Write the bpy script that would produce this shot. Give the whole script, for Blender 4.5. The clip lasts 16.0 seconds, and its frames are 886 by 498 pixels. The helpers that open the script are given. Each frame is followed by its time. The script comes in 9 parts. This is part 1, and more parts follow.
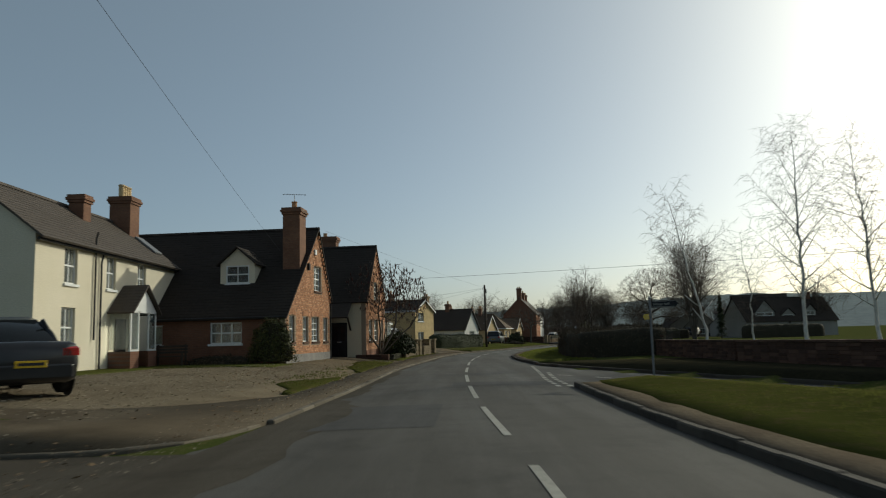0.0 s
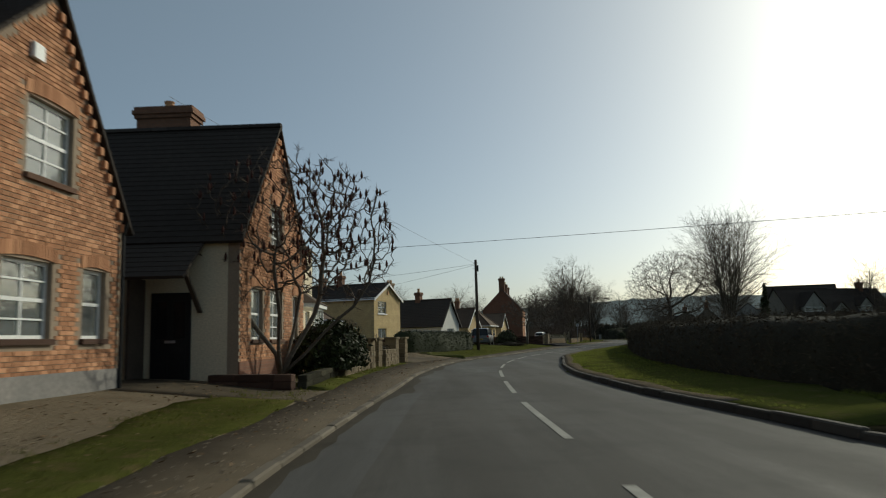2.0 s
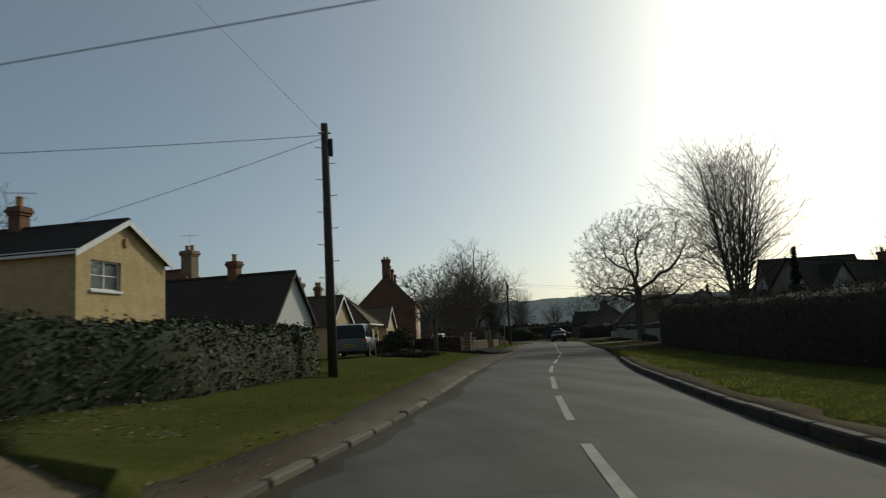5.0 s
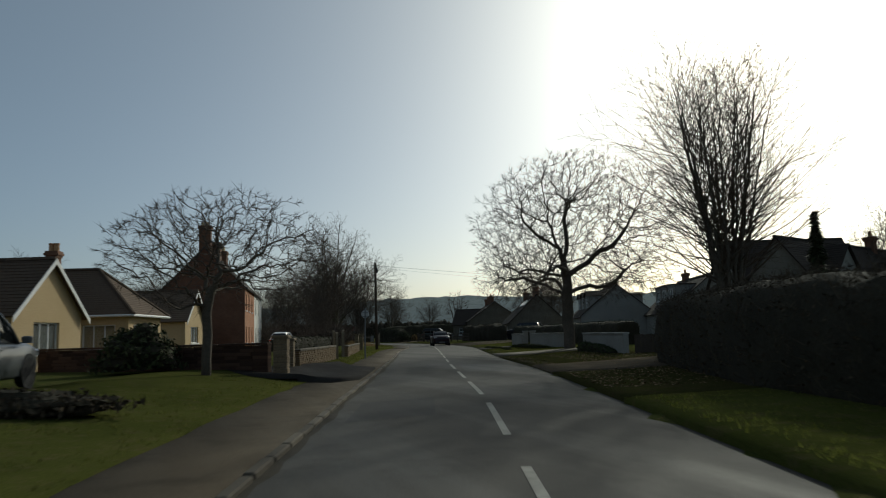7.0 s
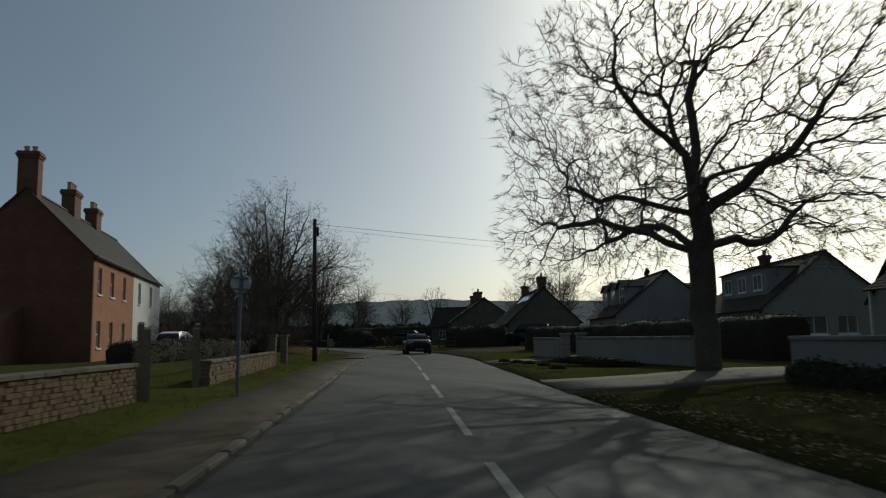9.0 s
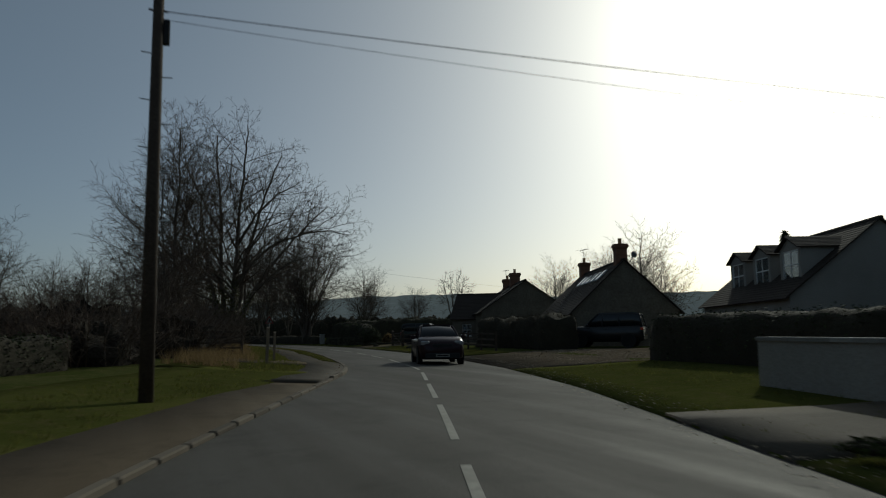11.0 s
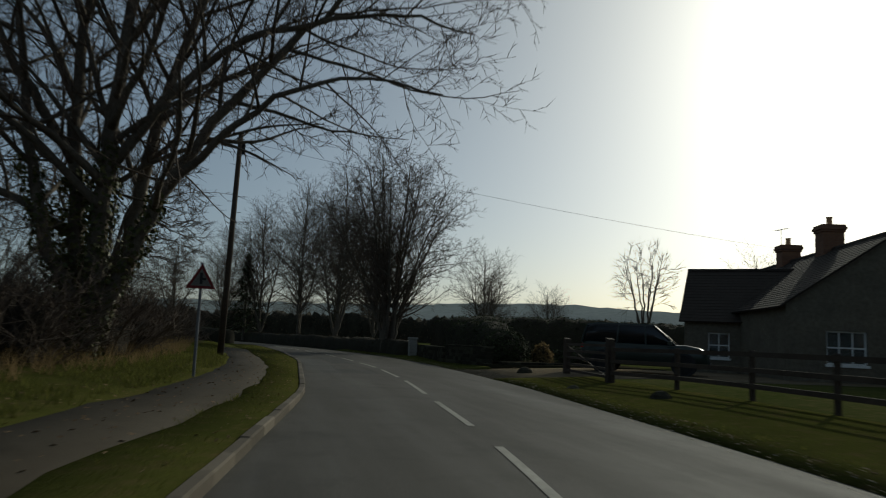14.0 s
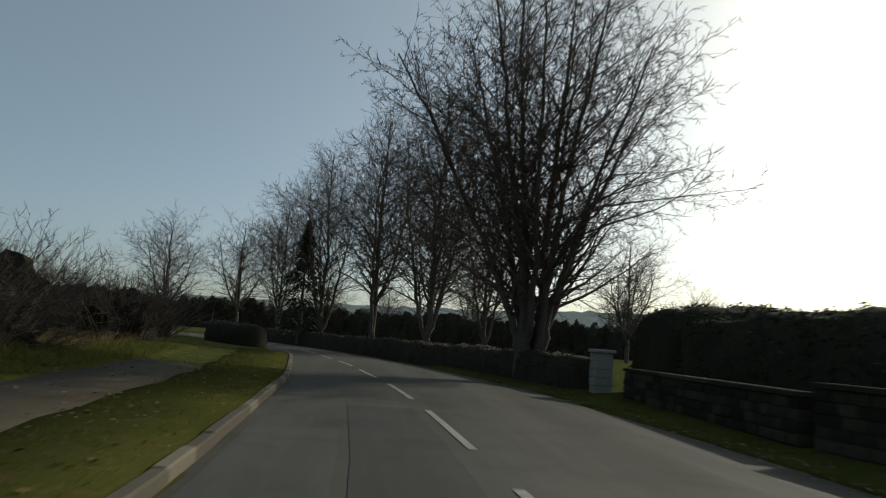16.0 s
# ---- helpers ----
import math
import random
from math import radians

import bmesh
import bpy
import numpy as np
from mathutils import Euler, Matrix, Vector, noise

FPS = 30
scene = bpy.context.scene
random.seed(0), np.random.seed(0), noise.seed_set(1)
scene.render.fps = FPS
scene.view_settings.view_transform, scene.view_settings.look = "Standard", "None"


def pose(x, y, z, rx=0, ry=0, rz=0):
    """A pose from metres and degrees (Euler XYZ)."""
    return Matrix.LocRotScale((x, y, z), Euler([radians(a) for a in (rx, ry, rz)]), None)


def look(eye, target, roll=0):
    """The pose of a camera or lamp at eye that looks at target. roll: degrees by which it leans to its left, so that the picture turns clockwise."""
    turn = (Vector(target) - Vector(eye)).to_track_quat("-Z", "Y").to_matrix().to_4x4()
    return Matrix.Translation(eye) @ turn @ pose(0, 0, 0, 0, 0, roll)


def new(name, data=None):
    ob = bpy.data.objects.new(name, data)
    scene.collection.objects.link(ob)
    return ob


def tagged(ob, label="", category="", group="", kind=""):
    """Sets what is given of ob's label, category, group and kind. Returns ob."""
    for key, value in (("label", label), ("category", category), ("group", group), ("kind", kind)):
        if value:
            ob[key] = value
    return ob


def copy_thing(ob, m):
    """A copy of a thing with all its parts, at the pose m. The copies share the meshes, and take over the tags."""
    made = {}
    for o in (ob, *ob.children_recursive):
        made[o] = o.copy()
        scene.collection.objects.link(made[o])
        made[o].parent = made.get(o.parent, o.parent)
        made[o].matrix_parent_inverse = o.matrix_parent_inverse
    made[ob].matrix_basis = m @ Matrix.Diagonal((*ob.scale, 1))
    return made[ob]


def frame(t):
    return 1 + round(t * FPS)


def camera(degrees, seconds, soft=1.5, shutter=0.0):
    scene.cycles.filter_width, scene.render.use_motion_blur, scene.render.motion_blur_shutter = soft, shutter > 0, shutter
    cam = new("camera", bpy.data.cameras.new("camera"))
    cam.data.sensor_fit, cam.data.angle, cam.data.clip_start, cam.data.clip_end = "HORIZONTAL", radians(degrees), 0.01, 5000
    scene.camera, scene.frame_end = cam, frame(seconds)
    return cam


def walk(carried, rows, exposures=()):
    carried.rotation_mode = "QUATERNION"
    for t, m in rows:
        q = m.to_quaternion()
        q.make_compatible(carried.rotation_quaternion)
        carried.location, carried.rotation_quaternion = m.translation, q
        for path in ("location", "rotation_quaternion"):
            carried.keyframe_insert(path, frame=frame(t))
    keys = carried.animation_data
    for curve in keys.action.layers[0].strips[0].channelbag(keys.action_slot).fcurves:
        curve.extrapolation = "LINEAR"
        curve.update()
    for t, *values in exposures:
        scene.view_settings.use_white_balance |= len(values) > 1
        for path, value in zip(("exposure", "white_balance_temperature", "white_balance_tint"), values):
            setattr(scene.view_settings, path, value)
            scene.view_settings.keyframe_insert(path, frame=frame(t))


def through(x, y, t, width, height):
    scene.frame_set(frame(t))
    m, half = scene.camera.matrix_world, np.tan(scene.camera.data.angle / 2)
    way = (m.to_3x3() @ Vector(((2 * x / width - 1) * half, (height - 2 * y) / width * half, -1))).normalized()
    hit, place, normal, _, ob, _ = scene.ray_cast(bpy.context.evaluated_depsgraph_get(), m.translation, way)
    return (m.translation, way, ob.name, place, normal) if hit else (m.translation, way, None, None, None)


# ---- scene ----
cam = camera(62.0, 16.0, 1.1, 0.25)
PATH = [
    (0, (1.142, 0.73, 1.231), (1.112, 2.715, 1.472), -1.5),
    (0.5, (0.744, 6.908, 1.181), (0.726, 8.893, 1.421), -2.3),
    (1, (0.399, 13.088, 1.104), (0.396, 15.074, 1.341), -2.4),
    (1.5, (0.099, 19.374, 1.175), (0.128, 21.36, 1.411), -1.7),
    (2, (0.062, 25.474, 1.12), (0.131, 27.458, 1.361), -1.3),
    (2.5, (0.255, 31.463, 1.118), (0.373, 33.445, 1.36), -1.3),
    (3, (0.58, 37.226, 1.149), (0.739, 39.205, 1.391), -1.9),
    (3.5, (0.991, 42.92, 1.19), (1.204, 44.893, 1.438), -1.7),
    (4, (1.513, 48.52, 1.148), (1.782, 50.487, 1.395), -2.0),
    (4.5, (2.421, 53.996, 1.118), (2.74, 55.955, 1.365), -2.6),
    (5, (3.434, 59.516, 1.013), (3.824, 61.463, 1.258), -2.9),
    (5.2, (3.934, 61.735, 1.009), (4.377, 63.669, 1.258), -3.0),
    (7.3, (11.265, 84.121, 1.317), (11.997, 85.969, 1.54), -2.0),
    (7.5, (12.004, 86.235, 1.295), (12.748, 88.078, 1.517), -2.3),
    (8, (13.881, 91.555, 1.24), (14.644, 93.389, 1.469), -2.2),
    (8.5, (15.898, 97.038, 1.234), (16.671, 98.868, 1.468), -1.8),
    (9, (17.949, 102.724, 1.219), (18.726, 104.551, 1.455), -1.1),
    (9.5, (19.973, 108.435, 1.286), (20.756, 110.261, 1.515), -0.9),
    (10.2, (22.835, 116.309, 1.276), (23.616, 118.136, 1.5), -1.3),
    (12.3, (31.419, 140.563, 1.116), (32.028, 142.454, 1.35), 1.5),
    (12.5, (32.08, 143.072, 1.105), (32.666, 144.969, 1.34), 1.7),
    (13, (33.425, 149.316, 1.088), (33.965, 151.227, 1.329), 2.8),
    (13.5, (34.663, 155.556, 1.155), (35.159, 157.478, 1.394), 2.5),
    (14, (35.909, 161.991, 1.165), (36.35, 163.926, 1.408), 2.6),
    (14.5, (36.905, 168.205, 1.065), (37.283, 170.152, 1.317), 2.8),
    (15, (37.61, 174.403, 1.067), (37.926, 176.362, 1.318), 3.4),
    (15.5, (38.078, 180.717, 1.114), (38.332, 182.685, 1.363), 4.6),
    (16, (38.424, 187.307, 1.118), (38.603, 189.283, 1.364), 4.3),
]
walk(cam, [(t, look(eye, target, roll)) for t, eye, target, roll in PATH],
     exposures=[(t, e, k + 110, -3) for t, e, k in ((0.0, 0.18, 6250), (2.5, 0.1, 6200), (5.2, -0.1, 6200), (7.3, -0.25, 5900), (10.2, -0.72, 5800), (12.3, -0.6, 5950), (14.2, -0.35, 6050), (15.2, -0.1, 6200), (16.0, 0.25, 6300))])

# ---- daylight: low spring sun ahead and to one side, thin haze ----
SUN_AZ, SUN_EL = radians(48.0), radians(25.0)
world = bpy.data.worlds.new("world")
scene.world = world
world.use_nodes = True
wn = world.node_tree
sky = wn.nodes.new("ShaderNodeTexSky")
sky.sky_type = "NISHITA"
sky.sun_disc = False
sky.sun_elevation, sky.sun_rotation = SUN_EL, SUN_AZ
sky.air_density, sky.dust_density, sky.ozone_density = 0.62, 2.3, 1.0
wn.nodes["Background"].inputs[1].default_value = 0.1
haze = wn.nodes.new("ShaderNodeMix")
haze.data_type = "RGBA"
haze.inputs[0].default_value = 0.34
haze.inputs[7].default_value = (2.5, 2.75, 2.65, 1)
wn.links.new(sky.outputs[0], haze.inputs[6])
wn.links.new(haze.outputs[2], wn.nodes["Background"].inputs[0])
sun_data = bpy.data.lights.new("sun", "SUN")
sun_data.energy, sun_data.angle, sun_data.color = 2.0, radians(0.6), (1.0, 0.91, 0.78)
sun = new("sun", sun_data)
sun.matrix_world = look((60 * math.sin(SUN_AZ), 60 * math.cos(SUN_AZ), 40),
                        (60 * math.sin(SUN_AZ) - math.sin(SUN_AZ), 60 * math.cos(SUN_AZ) - math.cos(SUN_AZ), 40 - math.tan(SUN_EL)))
scene.view_settings.exposure = 0.0

# ---- kit: meshes, parts, materials ----
class MB:
    """Collects vertices and faces of one mesh."""

    def __init__(self):
        self.v, self.f = [], []

    def add(self, vs, fs):
        n = len(self.v)
        self.v += [tuple(p) for p in vs]
        self.f += [tuple(n + i for i in q) for q in fs]
        return self

    def hexa(self, p):
        return self.add(p, [(0, 3, 2, 1), (4, 5, 6, 7), (0, 1, 5, 4), (1, 2, 6, 5), (2, 3, 7, 6), (3, 0, 4, 7)])

    def box(self, x0, y0, z0, x1, y1, z1):
        return self.hexa([(x0, y0, z0), (x1, y0, z0), (x1, y1, z0), (x0, y1, z0), (x0, y0, z1), (x1, y0, z1), (x1, y1, z1), (x0, y1, z1)])

    def cbox(self, x0, y0, z0, x1, y1, z1, c):
        """A box with chamfered vertical and top edges."""
        lo = [(x0 + c, y0), (x1 - c, y0), (x1, y0 + c), (x1, y1 - c), (x1 - c, y1), (x0 + c, y1), (x0, y1 - c), (x0, y0 + c)]
        mx, my = (x0 + x1) / 2, (y0 + y1) / 2
        kx, ky = 1 - 2 * c / (x1 - x0), 1 - 2 * c / (y1 - y0)
        vs = [(x, y, z0) for x, y in lo] + [(x, y, z1 - c) for x, y in lo] + [(mx + (x - mx) * kx, my + (y - my) * ky, z1) for x, y in lo]
        fs = [tuple(range(7, -1, -1)), tuple(range(16, 24))]
        for r in (0, 8):
            fs += [(r + i, r + (i + 1) % 8, r + 8 + (i + 1) % 8, r + 8 + i) for i in range(8)]
        return self.add(vs, fs)

    def cyl(self, x, y, z0, z1, r0, r1, n=12):
        ring = [(math.cos(2 * math.pi * i / n), math.sin(2 * math.pi * i / n)) for i in range(n)]
        vs = [(x + r0 * a, y + r0 * b, z0) for a, b in ring] + [(x + r1 * a, y + r1 * b, z1) for a, b in ring]
        return self.add(vs, [(i, (i + 1) % n, n + (i + 1) % n, n + i) for i in range(n)] + [tuple(range(n - 1, -1, -1)), tuple(range(n, 2 * n))])

    def lathe(self, prof, n=20, axis="z", at=(0, 0, 0)):
        """Turns (radius, height) pairs round an axis."""
        vs = []
        for r, h in prof:
            for i in range(n):
                a = 2 * math.pi * i / n
                p = (r * math.cos(a), r * math.sin(a), h)
                if axis == "y":
                    p = (p[0], p[2], p[1])
                vs.append((p[0] + at[0], p[1] + at[1], p[2] + at[2]))
        fs = []
        for k in range(len(prof) - 1):
            fs += [(k * n + i, k * n + (i + 1) % n, (k + 1) * n + (i + 1) % n, (k + 1) * n + i) for i in range(n)]
        fs += [tuple(range(n - 1, -1, -1)), tuple(range((len(prof) - 1) * n, len(prof) * n))]
        return self.add(vs, fs)

    def tube(self, pts, radii, n=6):
        pts = [Vector(p) for p in pts]
        side = None
        vs = []
        for i, p in enumerate(pts):
            d = (pts[min(i + 1, len(pts) - 1)] - pts[max(i - 1, 0)]).normalized()
            if side is None:
                side = d.cross(Vector((0, 0, 1)) if abs(d.z) < 0.9 else Vector((1, 0, 0))).normalized()
            side = (side - d * side.dot(d)).normalized()
            up = d.cross(side)
            r = radii[i] if isinstance(radii, (list, tuple)) else radii
            for k in range(n):
                a = 2 * math.pi * k / n
                vs.append(p + side * (r * math.cos(a)) + up * (r * math.sin(a)))
        fs = []
        for i in range(len(pts) - 1):
            fs += [(i * n + k, i * n + (k + 1) % n, (i + 1) * n + (k + 1) % n, (i + 1) * n + k) for k in range(n)]
        fs += [tuple(range(n - 1, -1, -1)), tuple(range((len(pts) - 1) * n, len(pts) * n))]
        return self.add(vs, fs)

    def prism(self, poly, a, b, axis="y"):
        """Extrudes a closed outline in the (x, z) plane from y = a to y = b (axis "y"), or a (y, z) one along x (axis "x"), or (x, y) along z."""
        def put(p, t):
            return {"y": (p[0], t, p[1]), "x": (t, p[0], p[1]), "z": (p[0], p[1], t)}[axis]
        n = len(poly)
        vs = [put(p, a) for p in poly] + [put(p, b) for p in poly]
        return self.add(vs, [tuple(range(n)), tuple(range(2 * n - 1, n - 1, -1))] + [(i, n + i, n + (i + 1) % n, (i + 1) % n) for i in range(n)])

    def mesh(self, name, smooth=False, fix=True):
        me = bpy.data.meshes.new(name)
        me.from_pydata(self.v, [], self.f)
        if fix:
            bm = bmesh.new()
            bm.from_mesh(me)
            bmesh.ops.recalc_face_normals(bm, faces=bm.faces)
            if name in ("wall", "roof", "dormer", "dormer_roof", "porch_roof", "chimney", "window"):
                bmesh.ops.remove_doubles(bm, verts=bm.verts, dist=0.0005)
            bm.to_mesh(me)
            bm.free()
        if smooth:
            me.polygons.foreach_set("use_smooth", [True] * len(me.polygons))
        return me


def part(name, mb, material, parent=None, label="", m=None, smooth=False, fix=True):
    """Links a mesh as ONE object under a thing or a part."""
    me = mb.mesh(name, smooth, fix) if isinstance(mb, MB) else mb
    if not me.materials:
        me.materials.append(material)
    ob = new(name, me)
    if parent:
        ob.parent = parent
    if m is not None:
        ob.matrix_basis = m
    if label:
        ob["label"] = label
    return ob


def thing(name, label, category, m=None, group="", kind=""):
    ob = new(name)
    ob.empty_display_size = 0.2
    if m is not None:
        ob.matrix_basis = m
    return tagged(ob, label, category, group, kind)


def frame_at(x, y, ux, uy, z=0.0):
    """A pose at (x, y, z) whose local x points along (ux, uy)."""
    return pose(x, y, z, 0, 0, math.degrees(math.atan2(uy, ux)))


class Nodes:
    """A small builder for node materials."""

    def __init__(self, name, rough=0.8, metal=0.0, spec=0.4):
        self.mat = bpy.data.materials.new(name)
        self.mat.use_nodes = True
        self.t = self.mat.node_tree
        self.b = self.t.nodes["Principled BSDF"]
        self.set(self.b, "Roughness", rough)
        self.set(self.b, "Metallic", metal)
        self.set(self.b, "Specular IOR Level", spec)
        self.co = self.t.nodes.new("ShaderNodeTexCoord").outputs["Object"]

    def set(self, node, key, val):
        if isinstance(val, bpy.types.NodeSocket):
            self.t.links.new(val, node.inputs[key])
        else:
            node.inputs[key].default_value = val

    def node(self, kind, **ins):
        n = self.t.nodes.new(kind)
        for k, v in ins.items():
            self.set(n, k.replace("_", " "), v)
        return n

    def noise(self, scale, detail=4.0, rough=0.6, vec=None):
        n = self.node("ShaderNodeTexNoise", Scale=scale, Detail=detail, Roughness=rough)
        self.t.links.new(vec or self.co, n.inputs["Vector"])
        return n.outputs["Fac"]

    def ramp(self, fac, stops):
        n = self.t.nodes.new("ShaderNodeValToRGB")
        self.t.links.new(fac, n.inputs[0])
        el = n.color_ramp.elements
        while len(el) < len(stops):
            el.new(0.5)
        for e, (p, c) in zip(el, stops):
            e.position, e.color = p, (*c, 1) if len(c) == 3 else c
        return n.outputs[0]

    def mix(self, fac, a, b, kind="MIX"):
        n = self.t.nodes.new("ShaderNodeMix")
        n.data_type, n.blend_type = "RGBA", kind
        for key, v in ((0, fac), (6, a), (7, b)):
            if isinstance(v, bpy.types.NodeSocket):
                self.t.links.new(v, n.inputs[key])
            else:
                n.inputs[key].default_value = (*v, 1) if isinstance(v, tuple) else v
        return n.outputs[2]

    def bump(self, height, strength=0.4, dist=0.02):
        n = self.node("ShaderNodeBump", Strength=strength, Distance=dist)
        self.t.links.new(height, n.inputs["Height"])
        self.t.links.new(n.outputs[0], self.b.inputs["Normal"])

    def stretch(self, sx, sy, sz, vec=None):
        n = self.t.nodes.new("ShaderNodeMapping")
        n.inputs["Scale"].default_value = (sx, sy, sz)
        self.t.links.new(vec or self.co, n.inputs["Vector"])
        return n.outputs[0]

    def done(self, color=None):
        if color is not None:
            self.set(self.b, "Base Color", (*color, 1) if isinstance(color, tuple) else color)
        return self.mat


def rough_mat(name, c0, c1, big=0.6, small=14.0, rough=0.85, bump=0.4, dist=0.01, metal=0.0, spec=0.15, island=0.0):
    """A mottled surface: two scales of noise between two colours, with fine relief."""
    n = Nodes(name, rough, metal, spec)
    a, b = n.noise(big), n.noise(small, 6)
    col = n.mix(n.ramp(a, [(0.3, (0, 0, 0)), (0.7, (1, 1, 1))]), c0, c1)
    dark = tuple(v * 0.6 for v in c0)
    col = n.mix(n.ramp(b, [(0.35, (0.5, 0.5, 0.5)), (0.62, (0, 0, 0))]), col, dark)
    if island:
        g = n.t.nodes.new("ShaderNodeNewGeometry").outputs["Random Per Island"]
        o = n.t.nodes.new("ShaderNodeObjectInfo").outputs["Random"]
        s = n.node("ShaderNodeMath")
        s.operation = "ADD"
        n.t.links.new(g, s.inputs[0])
        n.t.links.new(o, s.inputs[1])
        w = n.node("ShaderNodeMath")
        w.operation = "FRACT"
        n.t.links.new(s.outputs[0], w.inputs[0])
        col = n.mix(island, col, n.ramp(w.outputs[0], [(0.0, tuple(v * 0.45 for v in c0)), (0.5, c0), (1.0, tuple(min(1, v * 1.5) for v in c1))]))
    n.bump(b, bump, dist)
    return n.done(col)


def brick_mat(name, c0, c1, mortar, w=0.225, h=0.075, bump=0.6):
    """Brickwork on a wall whose local x runs along it and z up."""
    n = Nodes(name, 0.88, 0, 0.25)
    sep = n.node("ShaderNodeSeparateXYZ", Vector=n.co)
    com = n.node("ShaderNodeCombineXYZ", X=sep.outputs[0], Y=sep.outputs[2])
    br = n.node("ShaderNodeTexBrick", Vector=com.outputs[0], Scale=1.0)
    br.inputs["Brick Width"].default_value, br.inputs["Row Height"].default_value = w, h
    br.inputs["Mortar Size"].default_value, br.inputs["Mortar Smooth"].default_value = 0.006, 0.1
    br.inputs["Color1"].default_value, br.inputs["Color2"].default_value = (*c0, 1), (*c1, 1)
    br.inputs["Mortar"].default_value = (*mortar, 1)
    col = n.mix(n.ramp(n.noise(1.2), [(0.35, (0.55, 0.55, 0.55)), (0.65, (0, 0, 0))]), br.outputs[0], tuple(v * 0.55 for v in c0))
    col = n.mix(0.35, col, n.ramp(n.noise(18, 5), [(0.3, tuple(v * 0.5 for v in c0)), (0.7, tuple(min(1, v * 1.3) for v in c1))]))
    n.bump(br.outputs["Fac"], -bump, 0.01)
    return n.done(col)

# ---- materials ----
def asphalt(name, lo, hi, worn, spec=0.2):
    n = Nodes(name, 0.85, 0, spec)
    big, mid, fine = n.noise(0.13, 3), n.noise(0.9, 5, 0.7), n.noise(95, 3)
    track = n.noise(0.5, 4, 0.6, n.stretch(1.6, 0.12, 1))
    col = n.mix(n.ramp(big, [(0.35, (0, 0, 0)), (0.65, (1, 1, 1))]), lo, hi)
    col = n.mix(n.ramp(track, [(0.45, (0, 0, 0)), (0.7, (0.7, 0.7, 0.7))]), col, worn)
    col = n.mix(n.ramp(mid, [(0.3, (0.6, 0.6, 0.6)), (0.5, (0, 0, 0))]), col, tuple(v * 0.6 for v in lo))
    col = n.mix(n.ramp(fine, [(0.4, (0.55, 0.55, 0.55)), (0.6, (0, 0, 0))]), col, tuple(v * 0.5 for v in lo))
    n.set(n.b, "Roughness", n.ramp(track, [(0.3, (0.92, 0.92, 0.92)), (0.7, (0.72, 0.72, 0.72))]))
    n.bump(fine, 0.35, 0.006)
    return n.done(col)


def grass_ground(name, a, b, c):
    n = Nodes(name, 1.0, 0, 0.0)
    x, y, z = n.noise(0.35, 4), n.noise(3.5, 6, 0.7), n.noise(40, 3)
    col = n.mix(n.ramp(x, [(0.35, (0, 0, 0)), (0.65, (1, 1, 1))]), a, b)
    col = n.mix(n.ramp(y, [(0.5, (0, 0, 0)), (0.72, (1, 1, 1))]), col, c)
    col = n.mix(n.ramp(z, [(0.35, (0.6, 0.6, 0.6)), (0.6, (0, 0, 0))]), col, tuple(v * 0.5 for v in a))
    n.bump(z, 0.7, 0.03)
    return n.done(col)


ASPHALT = asphalt("asphalt", (0.056, 0.05, 0.042), (0.088, 0.08, 0.068), (0.122, 0.112, 0.097))
ASPHALT_NEW = asphalt("patch_asphalt", (0.045, 0.042, 0.039), (0.066, 0.062, 0.057), (0.085, 0.08, 0.074))
ASPHALT_PALE = asphalt("worn_patch_asphalt", (0.07, 0.066, 0.06), (0.098, 0.093, 0.085), (0.13, 0.123, 0.112))
PAVING = asphalt("footway_tarmac", (0.085, 0.067, 0.046), (0.125, 0.1, 0.07), (0.155, 0.127, 0.09), 0.03)
GRAVEL = rough_mat("gravel", (0.225, 0.183, 0.128), (0.14, 0.113, 0.078), 0.7, 16, 1.0, 1.0, 0.05, spec=0.0)
PEBBLE = rough_mat("pebble", (0.3, 0.25, 0.18), (0.2, 0.165, 0.12), 2.0, 30, 0.95, 0.3, 0.01, island=0.7)
DIRT = rough_mat("dirt", (0.12, 0.095, 0.07), (0.17, 0.14, 0.10), 0.9, 18, 1.0, 0.8, 0.04, spec=0.0)
# forecourt tarmac, the shade lying on it put into a darker colour
DRIVE_TARMAC_SHADE = asphalt("driveway_tarmac", (0.034, 0.03, 0.027), (0.05, 0.045, 0.04), (0.065, 0.058, 0.052), 0.02)
DIRT_TARMAC = asphalt("dirty_tarmac", (0.06, 0.05, 0.037), (0.086, 0.073, 0.055), (0.11, 0.096, 0.075), 0.05)
SOIL = rough_mat("dark_soil", (0.03, 0.027, 0.018), (0.05, 0.045, 0.026), 0.9, 18, 1.0, 0.8, 0.04, spec=0.0)
KERB = rough_mat("kerb_concrete", (0.22, 0.21, 0.19), (0.3, 0.29, 0.26), 0.7, 22, 0.9, 0.4, 0.008, island=0.35)
KERB_DIRT = rough_mat("dirty_kerb", (0.11, 0.092, 0.07), (0.17, 0.145, 0.11), 0.9, 22, 0.92, 0.5, 0.01, island=0.45)
# right-hand kerbs, the shade of their sunless faces put into the colour
KERB_SHADED = rough_mat("kerb_shaded", (0.05, 0.042, 0.034), (0.08, 0.068, 0.055), 0.7, 22, 0.9, 0.4, 0.008, island=0.3)
PAINT = rough_mat("road_paint", (0.27, 0.26, 0.22), (0.4, 0.38, 0.33), 1.4, 12, 0.7, 0.3, 0.003)
GRASS = grass_ground("verge_grass", (0.068, 0.076, 0.02), (0.096, 0.102, 0.028), (0.12, 0.098, 0.046))
